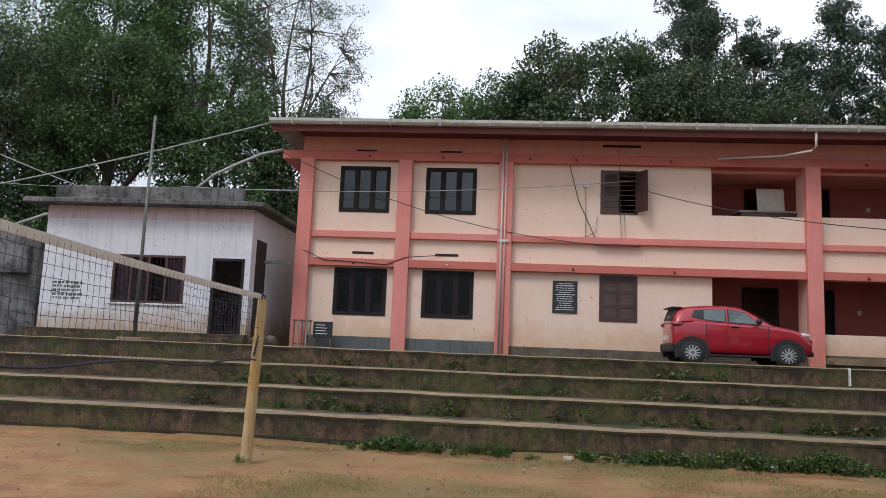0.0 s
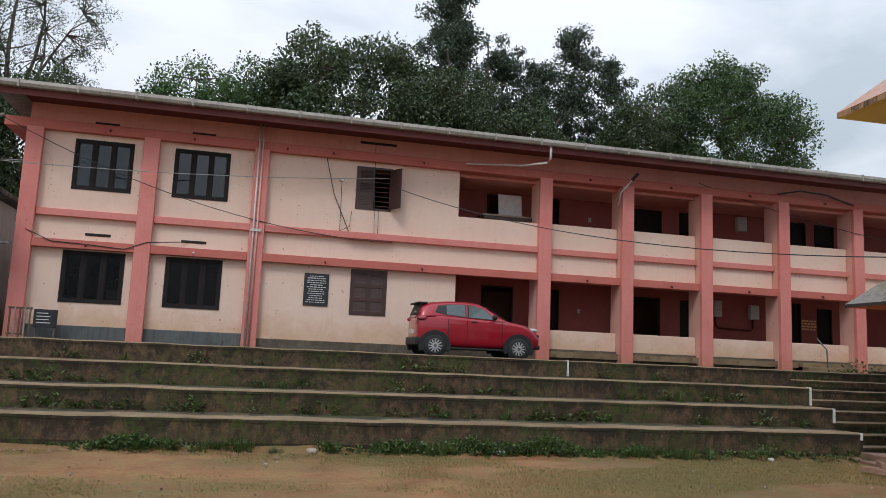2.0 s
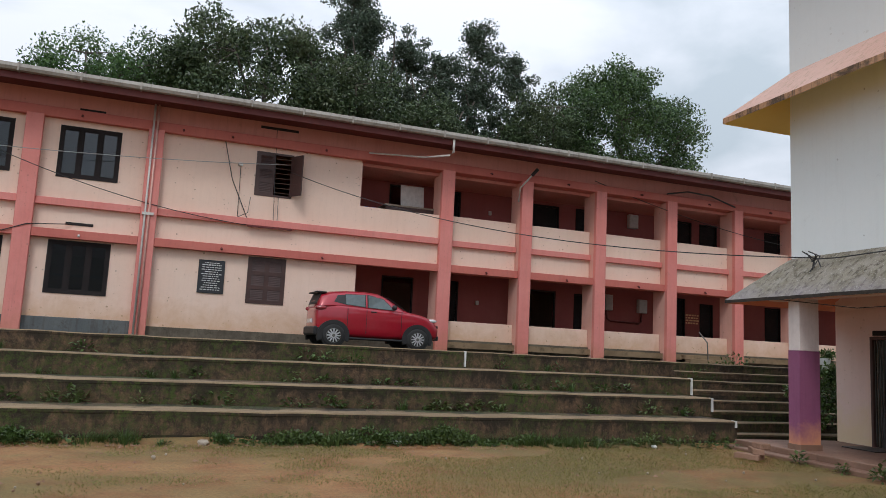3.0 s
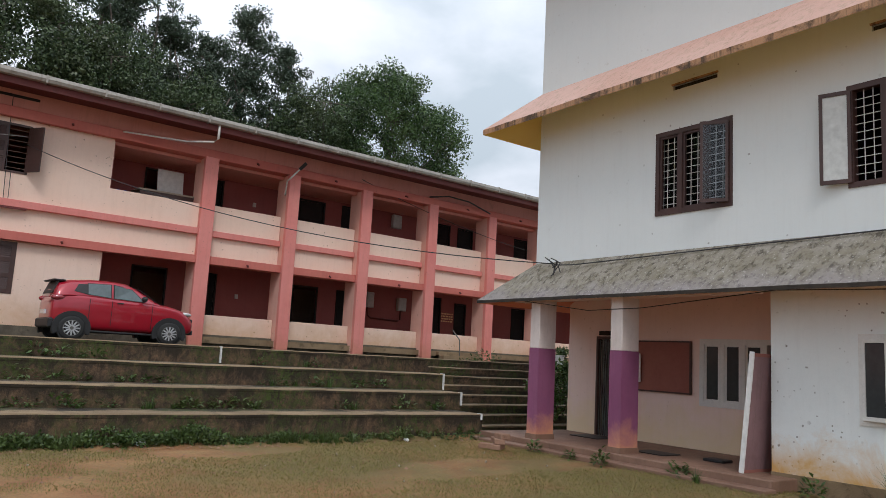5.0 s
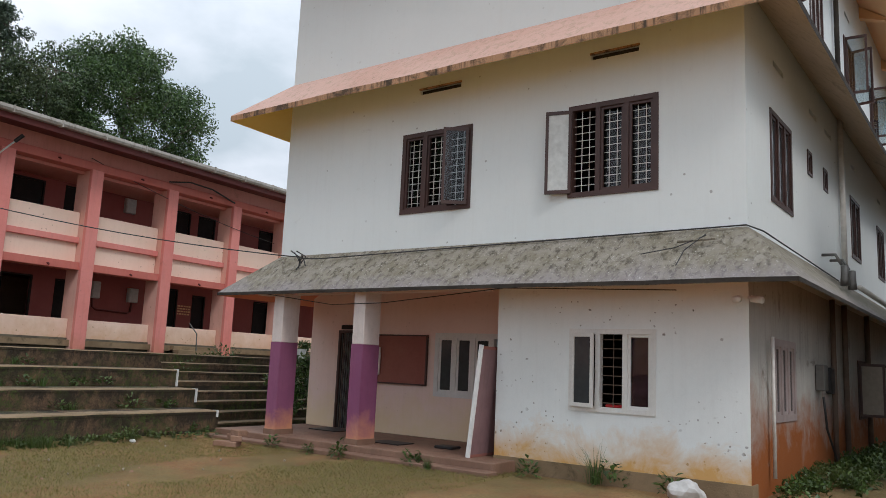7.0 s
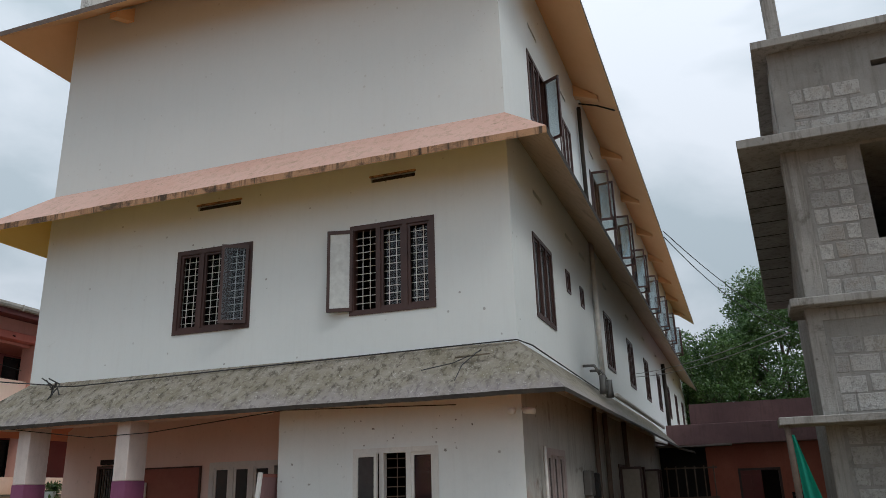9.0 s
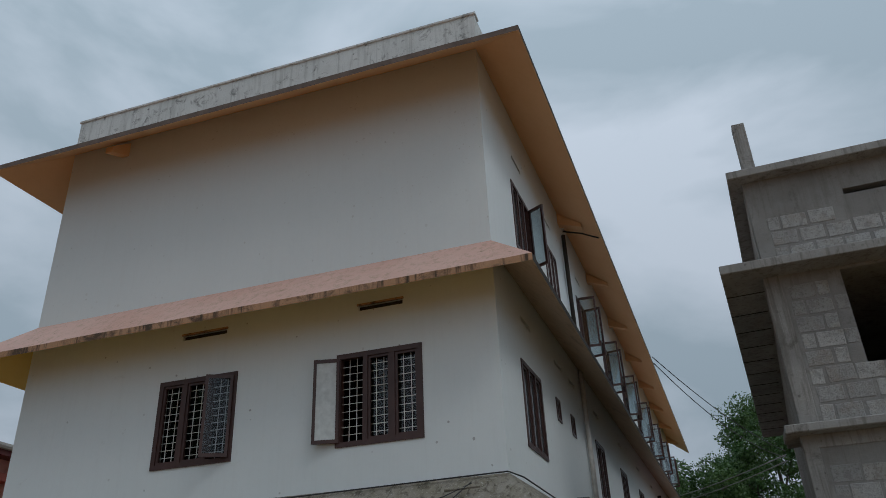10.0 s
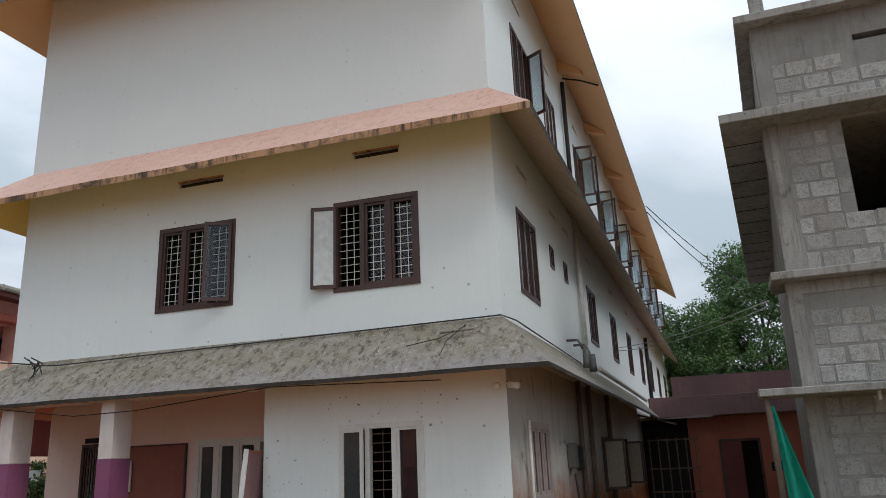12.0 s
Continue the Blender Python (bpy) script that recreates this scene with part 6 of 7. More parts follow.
for x, zr, wt, zb in ((0.06, 1.30, 0.64, 1.10), (0.16, 1.50, 0.60, 1.12), (0.42, 1.60, 0.60, 1.15), (0.9, 1.655, 0.61, 1.15), (1.4, 1.665, 0.615, 1.12), (1.75, 1.635, 0.61, 1.10), (2.05, 1.51, 0.60, 1.08), (2.32, 1.34, 0.62, 1.07), (2.64, 1.12, 0.70, 1.05)):
    wb = 0.81
    outline.append((x, zb + 0.06, wb * 0.985, zr - 0.10, wt + 0.06))
    cab.append((x, [(wb, zb), (wb * 0.985, zb + 0.06), (wt + 0.06, zr - 0.10), (wt, zr - 0.03), (wt * 0.6, zr), (0.0, zr + 0.012)]))
cabin = part("cabin", loft(bmesh.new(), cab), CAR_RED, car, "red roof and pillars", smooth=True)


def cabin_side(x, z):
    """Half the cabin's width at a place along it and a height."""
    for p, q in zip(outline, outline[1:]):
        if p[0] <= x <= q[0]:
            f = (x - p[0]) / (q[0] - p[0])
            za, ya, zc, yc = (p[k] + (q[k] - p[k]) * f for k in range(1, 5))
            return ya + (yc - ya) * min(1.0, max(0.0, (z - za) / max(0.05, zc - za)))
    return 0.7


for s in (-1, 1):
    # side glass: three lights following the pillar lines, just proud of the cabin, in black seals
    for quad in (((0.50, 1.30), (0.79, 1.245), (0.79, 1.50), (0.60, 1.49)), ((0.82, 1.24), (1.36, 1.19), (1.36, 1.545), (0.82, 1.525)), ((1.46, 1.185), (2.20, 1.15), (1.90, 1.46), (1.46, 1.545))):
        cx, cz = sum(p[0] for p in quad) / 4, sum(p[1] for p in quad) / 4
        for grow, lift, mat, nm in ((1.09, 0.010, BLACK, "window_seal"), (1.0, 0.016, BLACK if quad[0][0] < 0.6 else CAR_PANE, "side_window")):
            g = bmesh.new()
            f = []
            pts = [(cx + (x - cx) * grow, cz + (z - cz) * grow) for x, z in quad]
            for depth in (0.0, 0.03):
                f.append([g.verts.new((x, s * (cabin_side(x, z) + lift - depth), z)) for x, z in pts])
            g.faces.new(f[0])
            g.faces.new(f[1][::-1])
            for k in range(4):
                g.faces.new((f[0][k], f[0][(k + 1) % 4], f[1][(k + 1) % 4], f[1][k]))
            bmesh.ops.recalc_face_normals(g, faces=g.faces)
            part(nm, g, mat, car, "opaque side glass" if nm == "side_window" else "black rubber seal")
    # door shut lines and handles
    for x in (0.86, 1.40, 2.42):
        part("door_seam", cube(x, x + 0.012, s * 0.862 - 0.006, s * 0.862 + 0.006, 0.42, 1.12), BLACK, car)
    for x in (1.52,):
        part("door_handle", cube(x, x + 0.17, min(s * 0.86, s * 0.89), max(s * 0.86, s * 0.89), 1.04, 1.075, 0.01), BLACK, car, "dark door handle")
    part("sill_trim", cube(0.75, 2.65, min(s * 0.80, s * 0.855), max(s * 0.80, s * 0.855), 0.23, 0.285, 0.015), BLACK, car, "black sill trim")
    mr = bmesh.new()
    bmesh.ops.create_icosphere(mr, subdivisions=2, radius=0.11, matrix=pose(2.18, s * 0.93, 1.22) @ Matrix.Diagonal((0.7, 1.0, 0.75, 1)))
    part("wing_mirror", mr, BLACK, car, "dark wing mirror", smooth=True)
    tl = bmesh.new()
    bmesh.ops.create_icosphere(tl, subdivisions=2, radius=0.15, matrix=pose(0.16, s * 0.71, 1.10) @ Matrix.Diagonal((1.25, 0.85, 0.6, 1)))
    part("tail_light", tl, LAMP_RED, car, "red and clear tail light", smooth=True)
    hl = bmesh.new()
    bmesh.ops.create_icosphere(hl, subdivisions=2, radius=0.16, matrix=pose(3.36, s * 0.66, 0.90) @ Matrix.Diagonal((1.25, 0.6, 0.4, 1)))
    part("headlight", hl, LAMP_CLEAR, car, "clear headlight", smooth=True)
    fl = bmesh.new()
    bmesh.ops.create_icosphere(fl, subdivisions=2, radius=0.05, matrix=pose(3.52, s * 0.62, 0.50))
    part("fog_lamp", fl, LAMP_CLEAR, car, smooth=True)
    for x in (0.50, 2.92):
        ar = bmesh.new()
        inner, outer = [], []
        for k in range(17):
            a = math.pi * (-0.12 + 1.24 * k / 16)
            inner.append((x + 0.345 * math.cos(a), 0.315 + 0.345 * math.sin(a)))
            outer.append((x + 0.45 * math.cos(a), 0.315 + 0.45 * math.sin(a)))
        y0, y1 = (0.70, 0.872) if s > 0 else (-0.872, -0.70)
        rings = [[ar.verts.new(p) for p in ((a, y0, b), (c, y0, d), (c, y1, d), (a, y1, b))] for (a, b), (c, d) in zip(inner, outer)]
        for u, v in zip(rings, rings[1:]):
            for k in range(4):
                ar.faces.new((u[k], u[(k + 1) % 4], v[(k + 1) % 4], v[k]))
        ar.faces.new(rings[0])
        ar.faces.new(rings[-1][::-1])
        bmesh.ops.recalc_face_normals(ar, faces=ar.faces)
        part("wheel_arch", ar, BLACK, car, "black plastic wheel arch")
        part("arch_well", lathe(bmesh.new(), [(0.05, -0.02), (0.346, -0.02), (0.346, 0.10), (0.05, 0.10)], 24), BLACK, car, "", pose(x, s * 0.866 - (0.1 if s > 0 else -0.02), 0.315))
        wheel = part("wheel", lathe(bmesh.new(), [(0.21, -0.09), (0.29, -0.095), (0.315, -0.06), (0.315, 0.06), (0.29, 0.095), (0.21, 0.09)], 28), TYRE, car, "black tyre", pose(x, s * 0.81, 0.315), True)
        rim = bmesh.new()
        lathe(rim, [(0.21, 0.0), (0.21, s * 0.095), (0.195, s * 0.10), (0.185, s * 0.07), (0.05, s * 0.08), (0.04, s * 0.105)], 28)
        part("wheel_cover", rim, STEEL, wheel, "silver wheel cover", smooth=False)
        for k in range(12):
            a = math.tau * k / 12
            part("spoke", cube(0.045, 0.192, -0.012, 0.012, -0.018, 0.018, 0.004), RIM, wheel, "", pose(0, s * 0.09, 0, 0, math.degrees(a), 0))
part("rear_spoiler", cube(0.02, 0.32, -0.56, 0.56, 1.545, 1.59, 0.02), BLACK, car, "roof spoiler")
part("rear_glass", cube(0.0, 0.02, -0.56, 0.56, 0.0, 0.34, 0.004), BLACK, car, "tinted rear glass", pose(0.03, 0, 1.22, 0, 20, 0))
part("windscreen", cube(0.0, 0.015, -0.57, 0.57, 0.0, 0.66, 0.004), FROST, car, "sloping windscreen", pose(2.63, 0, 1.16, 0, -57, 0))
part("rear_bumper", cube(-0.03, 0.22, -0.76, 0.76, 0.30, 0.56, 0.04), BLACK, car, "black rear bumper")
part("number_plate", cube(-0.04, 0.01, -0.25, 0.25, 0.66, 0.78), LAMP_CLEAR, car, "plain pale number plate")
part("grille", cube(3.60, 3.69, -0.42, 0.42, 0.68, 0.78, 0.02), BLACK, car, "dark front grille")
part("lower_grille", cube(3.52, 3.69, -0.5, 0.5, 0.32, 0.46, 0.02), BLACK, car)

# ---- the volleyball net ----
PX, PY = -3.60, 10.95
post = single("net_post", tube(bmesh.new(), [(PX - 0.06, PY, -0.1), (PX - 0.02, PY, 1.2), (PX + 0.03, PY, 2.32)], 0.085, 12, 0.85), POLE_WOOD, "weathered timber net post with peeling paint", "post")
post2 = single("net_post", tube(bmesh.new(), [(PX + 0.35, 1.2, -0.1), (PX + 0.35, 1.2, 2.4)], 0.085, 12, 0.85), POLE_WOOD, "weathered timber net post with peeling paint", "post")
net = thing("volleyball_net", "worn volleyball net with canvas top tape", "net")
A, B = Vector((PX + 0.03, PY - 0.08, 2.36)), Vector((PX + 0.33, 1.25, 2.48))
tp = bmesh.new()
top_line = sag(A, B, 0.05, 24)
for p, q in zip(top_line, top_line[1:]):
    vs = [tp.verts.new(v) for v in (p + Vector((0, 0, 0.035)), q + Vector((0, 0, 0.035)), q - Vector((0, 0, 0.04)), p - Vector((0, 0, 0.04)))]
    tp.faces.new(vs)
bmesh.ops.remove_doubles(tp, verts=tp.verts[:], dist=0.001)
bmesh.ops.solidify(tp, geom=tp.faces[:], thickness=0.02)
part("top_tape", tp, TAPE, net, "grubby white canvas tape")
DROP = 0.92
mesh_bm = bmesh.new()


def net_at(f, g):
    p = A.lerp(B, f) - Vector((0, 0, 0.05 * 4 * f * (1 - f)))
    wob = 0.02 * math.sin(f * 37 + g * 5) * g
    return p + Vector((wob, 0.015 * math.sin(f * 60) * g, -DROP * g + 0.03 * math.sin(f * 19) * g))


for k in range(1, 96):
    tube(mesh_bm, [net_at(k / 96, g / 5) for g in range(6)], 0.0022, 4)
for j in range(1, 10):
    tube(mesh_bm, [net_at(k / 48, j / 10) for k in range(49)], 0.0022, 4)
tagged(part("netting", mesh_bm, NET_CORD, net, "dark open netting"), kind="stuff")
part("bottom_rope", tube(bmesh.new(), [net_at(k / 30, 1.0) for k in range(31)], 0.012, 6), NET_CORD, net, "dark bottom rope")
part("tie_rope", tube(bmesh.new(), [A + Vector((0, 0, 0.02)), (PX + 0.05, PY + 0.02, 2.38), (PX + 0.08, PY, 2.2), (PX - 0.02, PY - 0.1, 1.5)], 0.014, 6), NET_CORD, net, "dark tie rope on the post")

# ---- flag mast before the hut, pipes and cables ----
mast = thing("flag_mast", "slender leaning steel flag mast on a concrete foot", "mast")
part("mast", tube(bmesh.new(), [(-10.0, 20.0, 1.6), (-10.0, 20.0, 4.8), (-9.98, 20.0, 7.9)], 0.05, 10, 0.75), STEEL, mast, smooth=True)
part("foot", cube(-10.35, -9.65, 19.7, 20.3, T - 0.06, 1.73, 0.03), STEP_TOP, mast, "low concrete foot")


def cable(pts, r, mat, label):
    return single("cable", tube(bmesh.new(), pts, r, 6), mat, label, "cable", group="overhead cables", smooth=True)


cable(sag((-7.45, 23.6, 7.9), (2.75, 24.1, 5.2), 0.55), 0.012, WIRE, "thick black cable sagging across the school front")
cable(sag((-10.6, 23.4, 6.62), (3.9, 24.0, 7.25), 0.25), 0.011, WIRE_PALE, "thin pale cable across the school front")
cable(sag((-24, 23.0, 5.1), (-7.6, 23.0, 8.68), 0.25), 0.022, WIRE_PALE, "pale cable rising to the roof corner")
cable(sag((3.9, 24.1, 7.05), (11.63, 10.73, 3.72), 0.62, 20), 0.012, WIRE, "black cable from the school to the white block")
cable(sag((-22, 26, 9.6), (-15.6, 26, 7.1), 0.1), 0.02, WIRE_PALE, "pale green cable before the trees")
cable(sag((-24, 26.5, 7.6), (-6.9, 26.0, 7.2), 0.3), 0.012, WIRE_PALE, "thin cable before the trees")
cable(sag((-9.0, 26.0, 6.3), (-6.9, 25.0, 7.9), 0.05), 0.014, WIRE, "dark cable at the school corner")
cable([(-10.6, 24.0, 6.45), (-9.8, 24.0, 7.15), (-9.0, 24.0, 7.55), (-8.2, 24.0, 7.9), (-7.5, 24.0, 8.05)], 0.05, WIRE_PALE, "pale bent pipe from the hut roof to the school")
cable([(-16.6, 23.4, 5.05), (-15.2, 23.4, 5.55), (-14.0, 23.4, 5.9)], 0.05, WIRE_PALE, "pale pipe leaning on the hut")
cable(sag((15.2, 24.1, 8.2), (24.0, 23.9, 6.6), 0.2), 0.012, WIRE, "thin cable along the school")
cable([(18.3, 23.9, 8.05), (19.2, 23.8, 8.22), (20.3, 23.8, 8.18), (21.6, 23.9, 7.9)], 0.03, WIRE, "loose black hose under the eave")


def wf(x, y, z):
    return WF @ Vector((x, y, z))


cable(sag(wf(1.75, 14.0, 9.75), wf(6.6, 30.0, 9.2), 0.35), 0.016, WIRE, "black cable across the alley")
cable(sag(wf(1.75, 14.2, 9.6), wf(6.6, 30.0, 8.9), 0.6), 0.016, WIRE, "black cable across the alley")
cable(sag(wf(0.4, 14.0, 5.1), wf(4.1, 3.2, 4.25), 0.12), 0.01, WIRE_PALE, "thin pale wire across the alley")
cable(sag(wf(0.4, 14.0, 5.0), wf(4.1, 3.2, 4.15), 0.16), 0.01, WIRE_PALE, "thin pale wire across the alley")

# ---- small things ----
table = thing("table", "plain wooden table in the upper corridor", "table", pose(7.3, 24.75, 4.86))
part("tabletop", cube(0, 2.1, 0, 0.8, 1.62, 1.68, 0.01), STONE, table)
part("table_apron", cube(0.05, 2.05, 0.03, 0.06, 1.50, 1.62), WOOD_DARK, table)
for x in (0.06, 1.98):
    for y in (0.06, 0.68):
        part("leg", cube(x, x + 0.06, y, y + 0.06, 0, 1.62), WOOD_DARK, table)
single("white_board", cube(0, 0.86, 0, 0.03, 0, 0.82, 0.008), CARD, "stained white board leaning on the corridor table", "board", pose(7.98, 25.1, 6.54, -8, 0, 0))
bl = bmesh.new()
for k in range(5):
    bmesh.ops.create_icosphere(bl, subdivisions=2, radius=0.12, matrix=pose(6.5 + 0.12 * k, 24.62, 6.24 + 0.03 * (k % 2)) @ Matrix.Diagonal((1.2, 0.8, 0.5, 1)))
single("cloth_bundle", bl, BLUE, "blue cloth bundle on the parapet", "cloth", smooth=True)
sgn = thing("name_board", "small dark sign board on posts before the school", "sign", pose(-6.12, 23.72, 1.6))
part("board", cube(0.06, 0.68, 0, 0.03, 0.36, 0.86, 0.006), SLATE, sgn)
sl = random.Random(3)
for r in range(4):
    part("line", cube(0.14, 0.14 + sl.uniform(0.25, 0.45), -0.006, -0.001, 0.74 - r * 0.09, 0.765 - r * 0.09), LETTER, sgn)
for x in (0.1, 0.6):
    part("post", cube(x, x + 0.04, 0.03, 0.06, 0, 0.8), RUST, sgn)
gatef = thing("broken_gate", "small broken wooden gate frame leaning at the column", "gate", pose(-6.72, 23.7, 1.6))
for k in range(5):
    part("picket", cube(0.03 + 0.13 * k, 0.075 + 0.13 * k, 0, 0.03, 0.0, 0.9, 0.004), (RUST, STONE)[k % 2], gatef)
part("rail", cube(0, 0.62, 0.031, 0.055, 0.84, 0.9), RUST, gatef)
part("rail", cube(0, 0.62, 0.031, 0.055, 0.12, 0.17), RUST, gatef)
for k in range(6):
    rk = random.Random(40 + k)
    sb = bmesh.new()
    bmesh.ops.create_icosphere(sb, subdivisions=2, radius=0.2)
    for v in sb.verts:
        v.co *= 1 + 0.3 * noise.noise(v.co * 5 + Vector((k, 0, 0)))
    single("rubble_stone", sb, RUBBLE, "rough stone lying beside the hut", "stone", pose(-7.55 + 0.11 * k, 22.6 + rk.uniform(-.3, .5), 1.70 + 0.05 * (k % 2), 0, 0, 40 * k), "stones by the hut")
LITTERS = [(4.24, 12.75, LITTER, "crumpled white plastic on the ground", 0.10), (3.84, 12.8, STONE, "yellowish stone on the ground", 0.10), (9.3, 12.45, LITTER, "small white plastic scrap", 0.06), (1.05, 12.75, STONE, "broken stone in the grass", 0.09), (0.3, 11.5, STONE, "small stone in the grass", 0.03)]
for k, (x, y, mat, lab, r) in enumerate(LITTERS):
    sb = bmesh.new()
    bmesh.ops.create_icosphere(sb, subdivisions=2, radius=r)
    for v in sb.verts:
        v.co *= 1 + 0.5 * noise.noise(v.co * 14 + Vector((k, 3, 0)))
        v.co.z *= 0.6
    single("litter" if mat is LITTER else "stone", sb, mat, lab, "litter" if mat is LITTER else "stone", pose(x, y, r * 0.45), "litter on the ground")
rk = random.Random(5)
for k in range(90):
    x, y = rk.uniform(-9, 10.5), rk.uniform(8.0, 12.9)
    r = rk.uniform(0.010, 0.024)
    sb = bmesh.new()
    bmesh.ops.create_icosphere(sb, subdivisions=1, radius=r)
    for v in sb.verts:
        v.co *= 1 + 0.4 * noise.noise(v.co * 40 + Vector((k, 1, 0)))
    single("pebble", sb, (REDBRICK, STONE)[k % 2], "small pebble on the soil", "pebble", pose(x, y, r * 0.3), "pebbles")
for k in range(5):
    single("brick", cube(-0.16, 0.16, -0.1, 0.1, 0, 0.1, 0.01), REDBRICK, "loose laterite brick in a small heap", "brick", pose(10.36 + 0.03 * k, 10.95 + 0.05 * (k % 2), 0.0 + 0.1 * (k // 2), 0, 0, 20 + (90 if k % 2 else 8) * (1 if k < 2 else 0) + 13 * k) @ Matrix.Translation((0.18 * (k % 2), 0, 0)), "brick heap")
sk = bmesh.new()
bmesh.ops.create_icosphere(sk, subdivisions=3, radius=0.24)
for v in sk.verts:
    v.co *= 1 + 0.35 * noise.noise(v.co * 5) + 0.12 * noise.noise(v.co * 16)
    v.co.z *= 0.75
single("sack", sk, CARD, "crumpled pale plastic sack by the wall", "sack", pose(10.7, 2.75, 0.12), smooth=False)

bank = bmesh.new()
rows_v = []
for k in range(140):
    x = -30 + 41.5 * k / 139
    hgt = 0.07 + 0.06 * noise.noise((x * 0.5, 1.0, 0.0)) + 0.03 * noise.noise((x * 2.3, 4.0, 0.0))
    wid = 0.55 + 0.25 * noise.noise((x * 0.4, 9.0, 0.0))
    rows_v.append([bank.verts.new((x, py, pz)) for py, pz in ((-wid, -0.06), (-wid * 0.5, hgt * 0.35), (-wid * 0.2, hgt * 0.8), (0.03, hgt))])
for u, w in zip(rows_v, rows_v[1:]):
    for q in range(3):
        bank.faces.new((u[q], w[q], w[q + 1], u[q + 1]))
single("earth_bank", bank, SOIL, "low bank of washed red earth against the step", "earth", STEPS, kind="structure", smooth=True)

# ---- weeds, grass ----
def weed(x, y, z, h, n, seed, m=None, spread=0.5, blade=False):
    """A low plant: arching narrow blades, or a loose dome of small pointed leaves on short stalks."""
    rnd = np.random.default_rng(seed)
    root = thing("weed", "green weed growing at the step" if not blade else "tuft of tall grass at the step", "weed", (m or Matrix()) @ pose(x, y, z), "weeds along the steps")
    v, f = [], []
    for i in range(n):
        a, tilt = rnd.uniform(0, math.tau), rnd.uniform(0.15, 1.0)
        out = np.array((math.cos(a), math.sin(a) * 0.7, 0.0))
        side = np.array((-math.sin(a), math.cos(a), 0.0))
        k = len(v)
        if blade:
            b0 = out * rnd.uniform(0, spread * h * 0.5)
            ln, w = h * rnd.uniform(0.5, 1.1), rnd.uniform(0.004, 0.008)
            for q in range(4):
                u = q / 3
                p = b0 + out * ln * tilt * u * u * 0.9 + np.array((0, 0, ln * (u - 0.45 * tilt * u * u)))
                v += [tuple(p - side * w * (1.05 - u)), tuple(p + side * w * (1.05 - u))]
            f += [(k + 2 * q, k + 2 * q + 1, k + 2 * q + 3, k + 2 * q + 2) for q in range(3)]
        else:
            r = math.sqrt(rnd.uniform(0, 1)) * spread * h
            b0 = out * r + np.array((0, 0, h * rnd.uniform(0.05, 1.0) * (1.05 - 0.6 * r / (spread * h))))
            ln = min(0.10, h * 0.35) * rnd.uniform(0.6, 1.4)
            d = out * rnd.uniform(0.4, 1.0) + np.array((0, 0, rnd.uniform(-0.4, 0.7)))
            d /= np.linalg.norm(d)
            mid = b0 + d * ln * 0.5 + np.array((0, 0, 0.12 * ln))
            w = side * ln * 0.27
            v += [tuple(b0), tuple(mid + w), tuple(b0 + d * ln), tuple(mid - w)]
            f += [(k, k + 1, k + 2, k + 3)]
    me = bpy.data.meshes.new("leaves")
    me.from_pydata(v, [], f)
    me.materials.append(WEED)
    ob = new("leaves", me)
    ob.parent = root
    return root


# a ragged strip of low scrub along the foot of the steps
rs = random.Random(63)
centres, radii = [], []
for i in range(430):
    x = rs.choice((rs.gauss(-1.9, 0.45), rs.uniform(1.2, 6.9), rs.gauss(3.2, 0.8), rs.gauss(5.6, 0.7), rs.uniform(7.0, 11.2) if i % 3 == 0 else rs.gauss(5.0, 0.5)))
    lush = max(0.12, 0.5 + 0.9 * noise.noise((x * 0.9, 3.0, 0.0))) * (0.6 if x < 0.5 else 1.0)
    centres.append((x, -rs.uniform(0.02, 0.30), rs.uniform(0.02, 0.34) * lush))
    radii.append(rs.uniform(0.06, 0.13))
scrub = new("scrub", leaf_cloud("scrub", centres, radii, 46, 0.055, 64, WEED, 0.8, -0.4))
scrub.matrix_basis = STEPS
tagged(scrub, "ragged low green scrub along the foot of the steps", "scrub", kind="stuff")
centres = [(rs.gauss(14.9, 0.35), rs.gauss(13.55, 0.3), rs.uniform(0.3, 1.7)) for i in range(40)]
tagged(new("ferns", leaf_cloud("ferns", centres, [rs.uniform(0.12, 0.26) for c in centres], 70, 0.10, 65, WEED, 0.9, 0.2)), "dark leafy ferns growing over the stair end", "ferns", kind="stuff")
bucket = thing("bucket", "white plastic bucket with a leafy plant", "bucket", pose(19.3, 17.6, 1.65))
bk = bmesh.new()
bmesh.ops.create_cone(bk, cap_ends=True, segments=20, radius1=0.14, radius2=0.19, depth=0.34, matrix=pose(0, 0, 0.17))
part("pail", bk, LITTER, bucket, smooth=False)
pl = new("plant", leaf_cloud("plant", [(rs.gauss(0.1, 0.15), rs.gauss(0, 0.1), rs.uniform(0.3, 0.55)) for i in range(8)], [0.16] * 8, 50, 0.09, 66, WEED))
pl.parent = bucket


rw = random.Random(31)
clumps_x = [rw.uniform(-2.0, 11.0) for k in range(13)]
for i in range(84):
    x = rw.uniform(-2.2, 11.3) if i % 3 == 0 else rw.choice(clumps_x) + rw.gauss(0, 0.35)
    weed(x, rw.uniform(-0.35, -0.06), -0.02, rw.uniform(0.08, 0.22) if i % 3 == 0 else rw.uniform(0.12, 0.40), 60, 300 + i, STEPS, 0.9, i % 3 != 0)
for s in (1, 2, 3):
    for i in range((40, 34, 14)[s - 1]):
        x = rw.uniform(-6, 11.6)
        weed(x, RUN * s - rw.uniform(0.05, 0.16), LEVELS[s - 1], rw.uniform(0.10, 0.34), 46, 400 + 50 * s + i, STEPS, 0.8, i % 4 == 0)
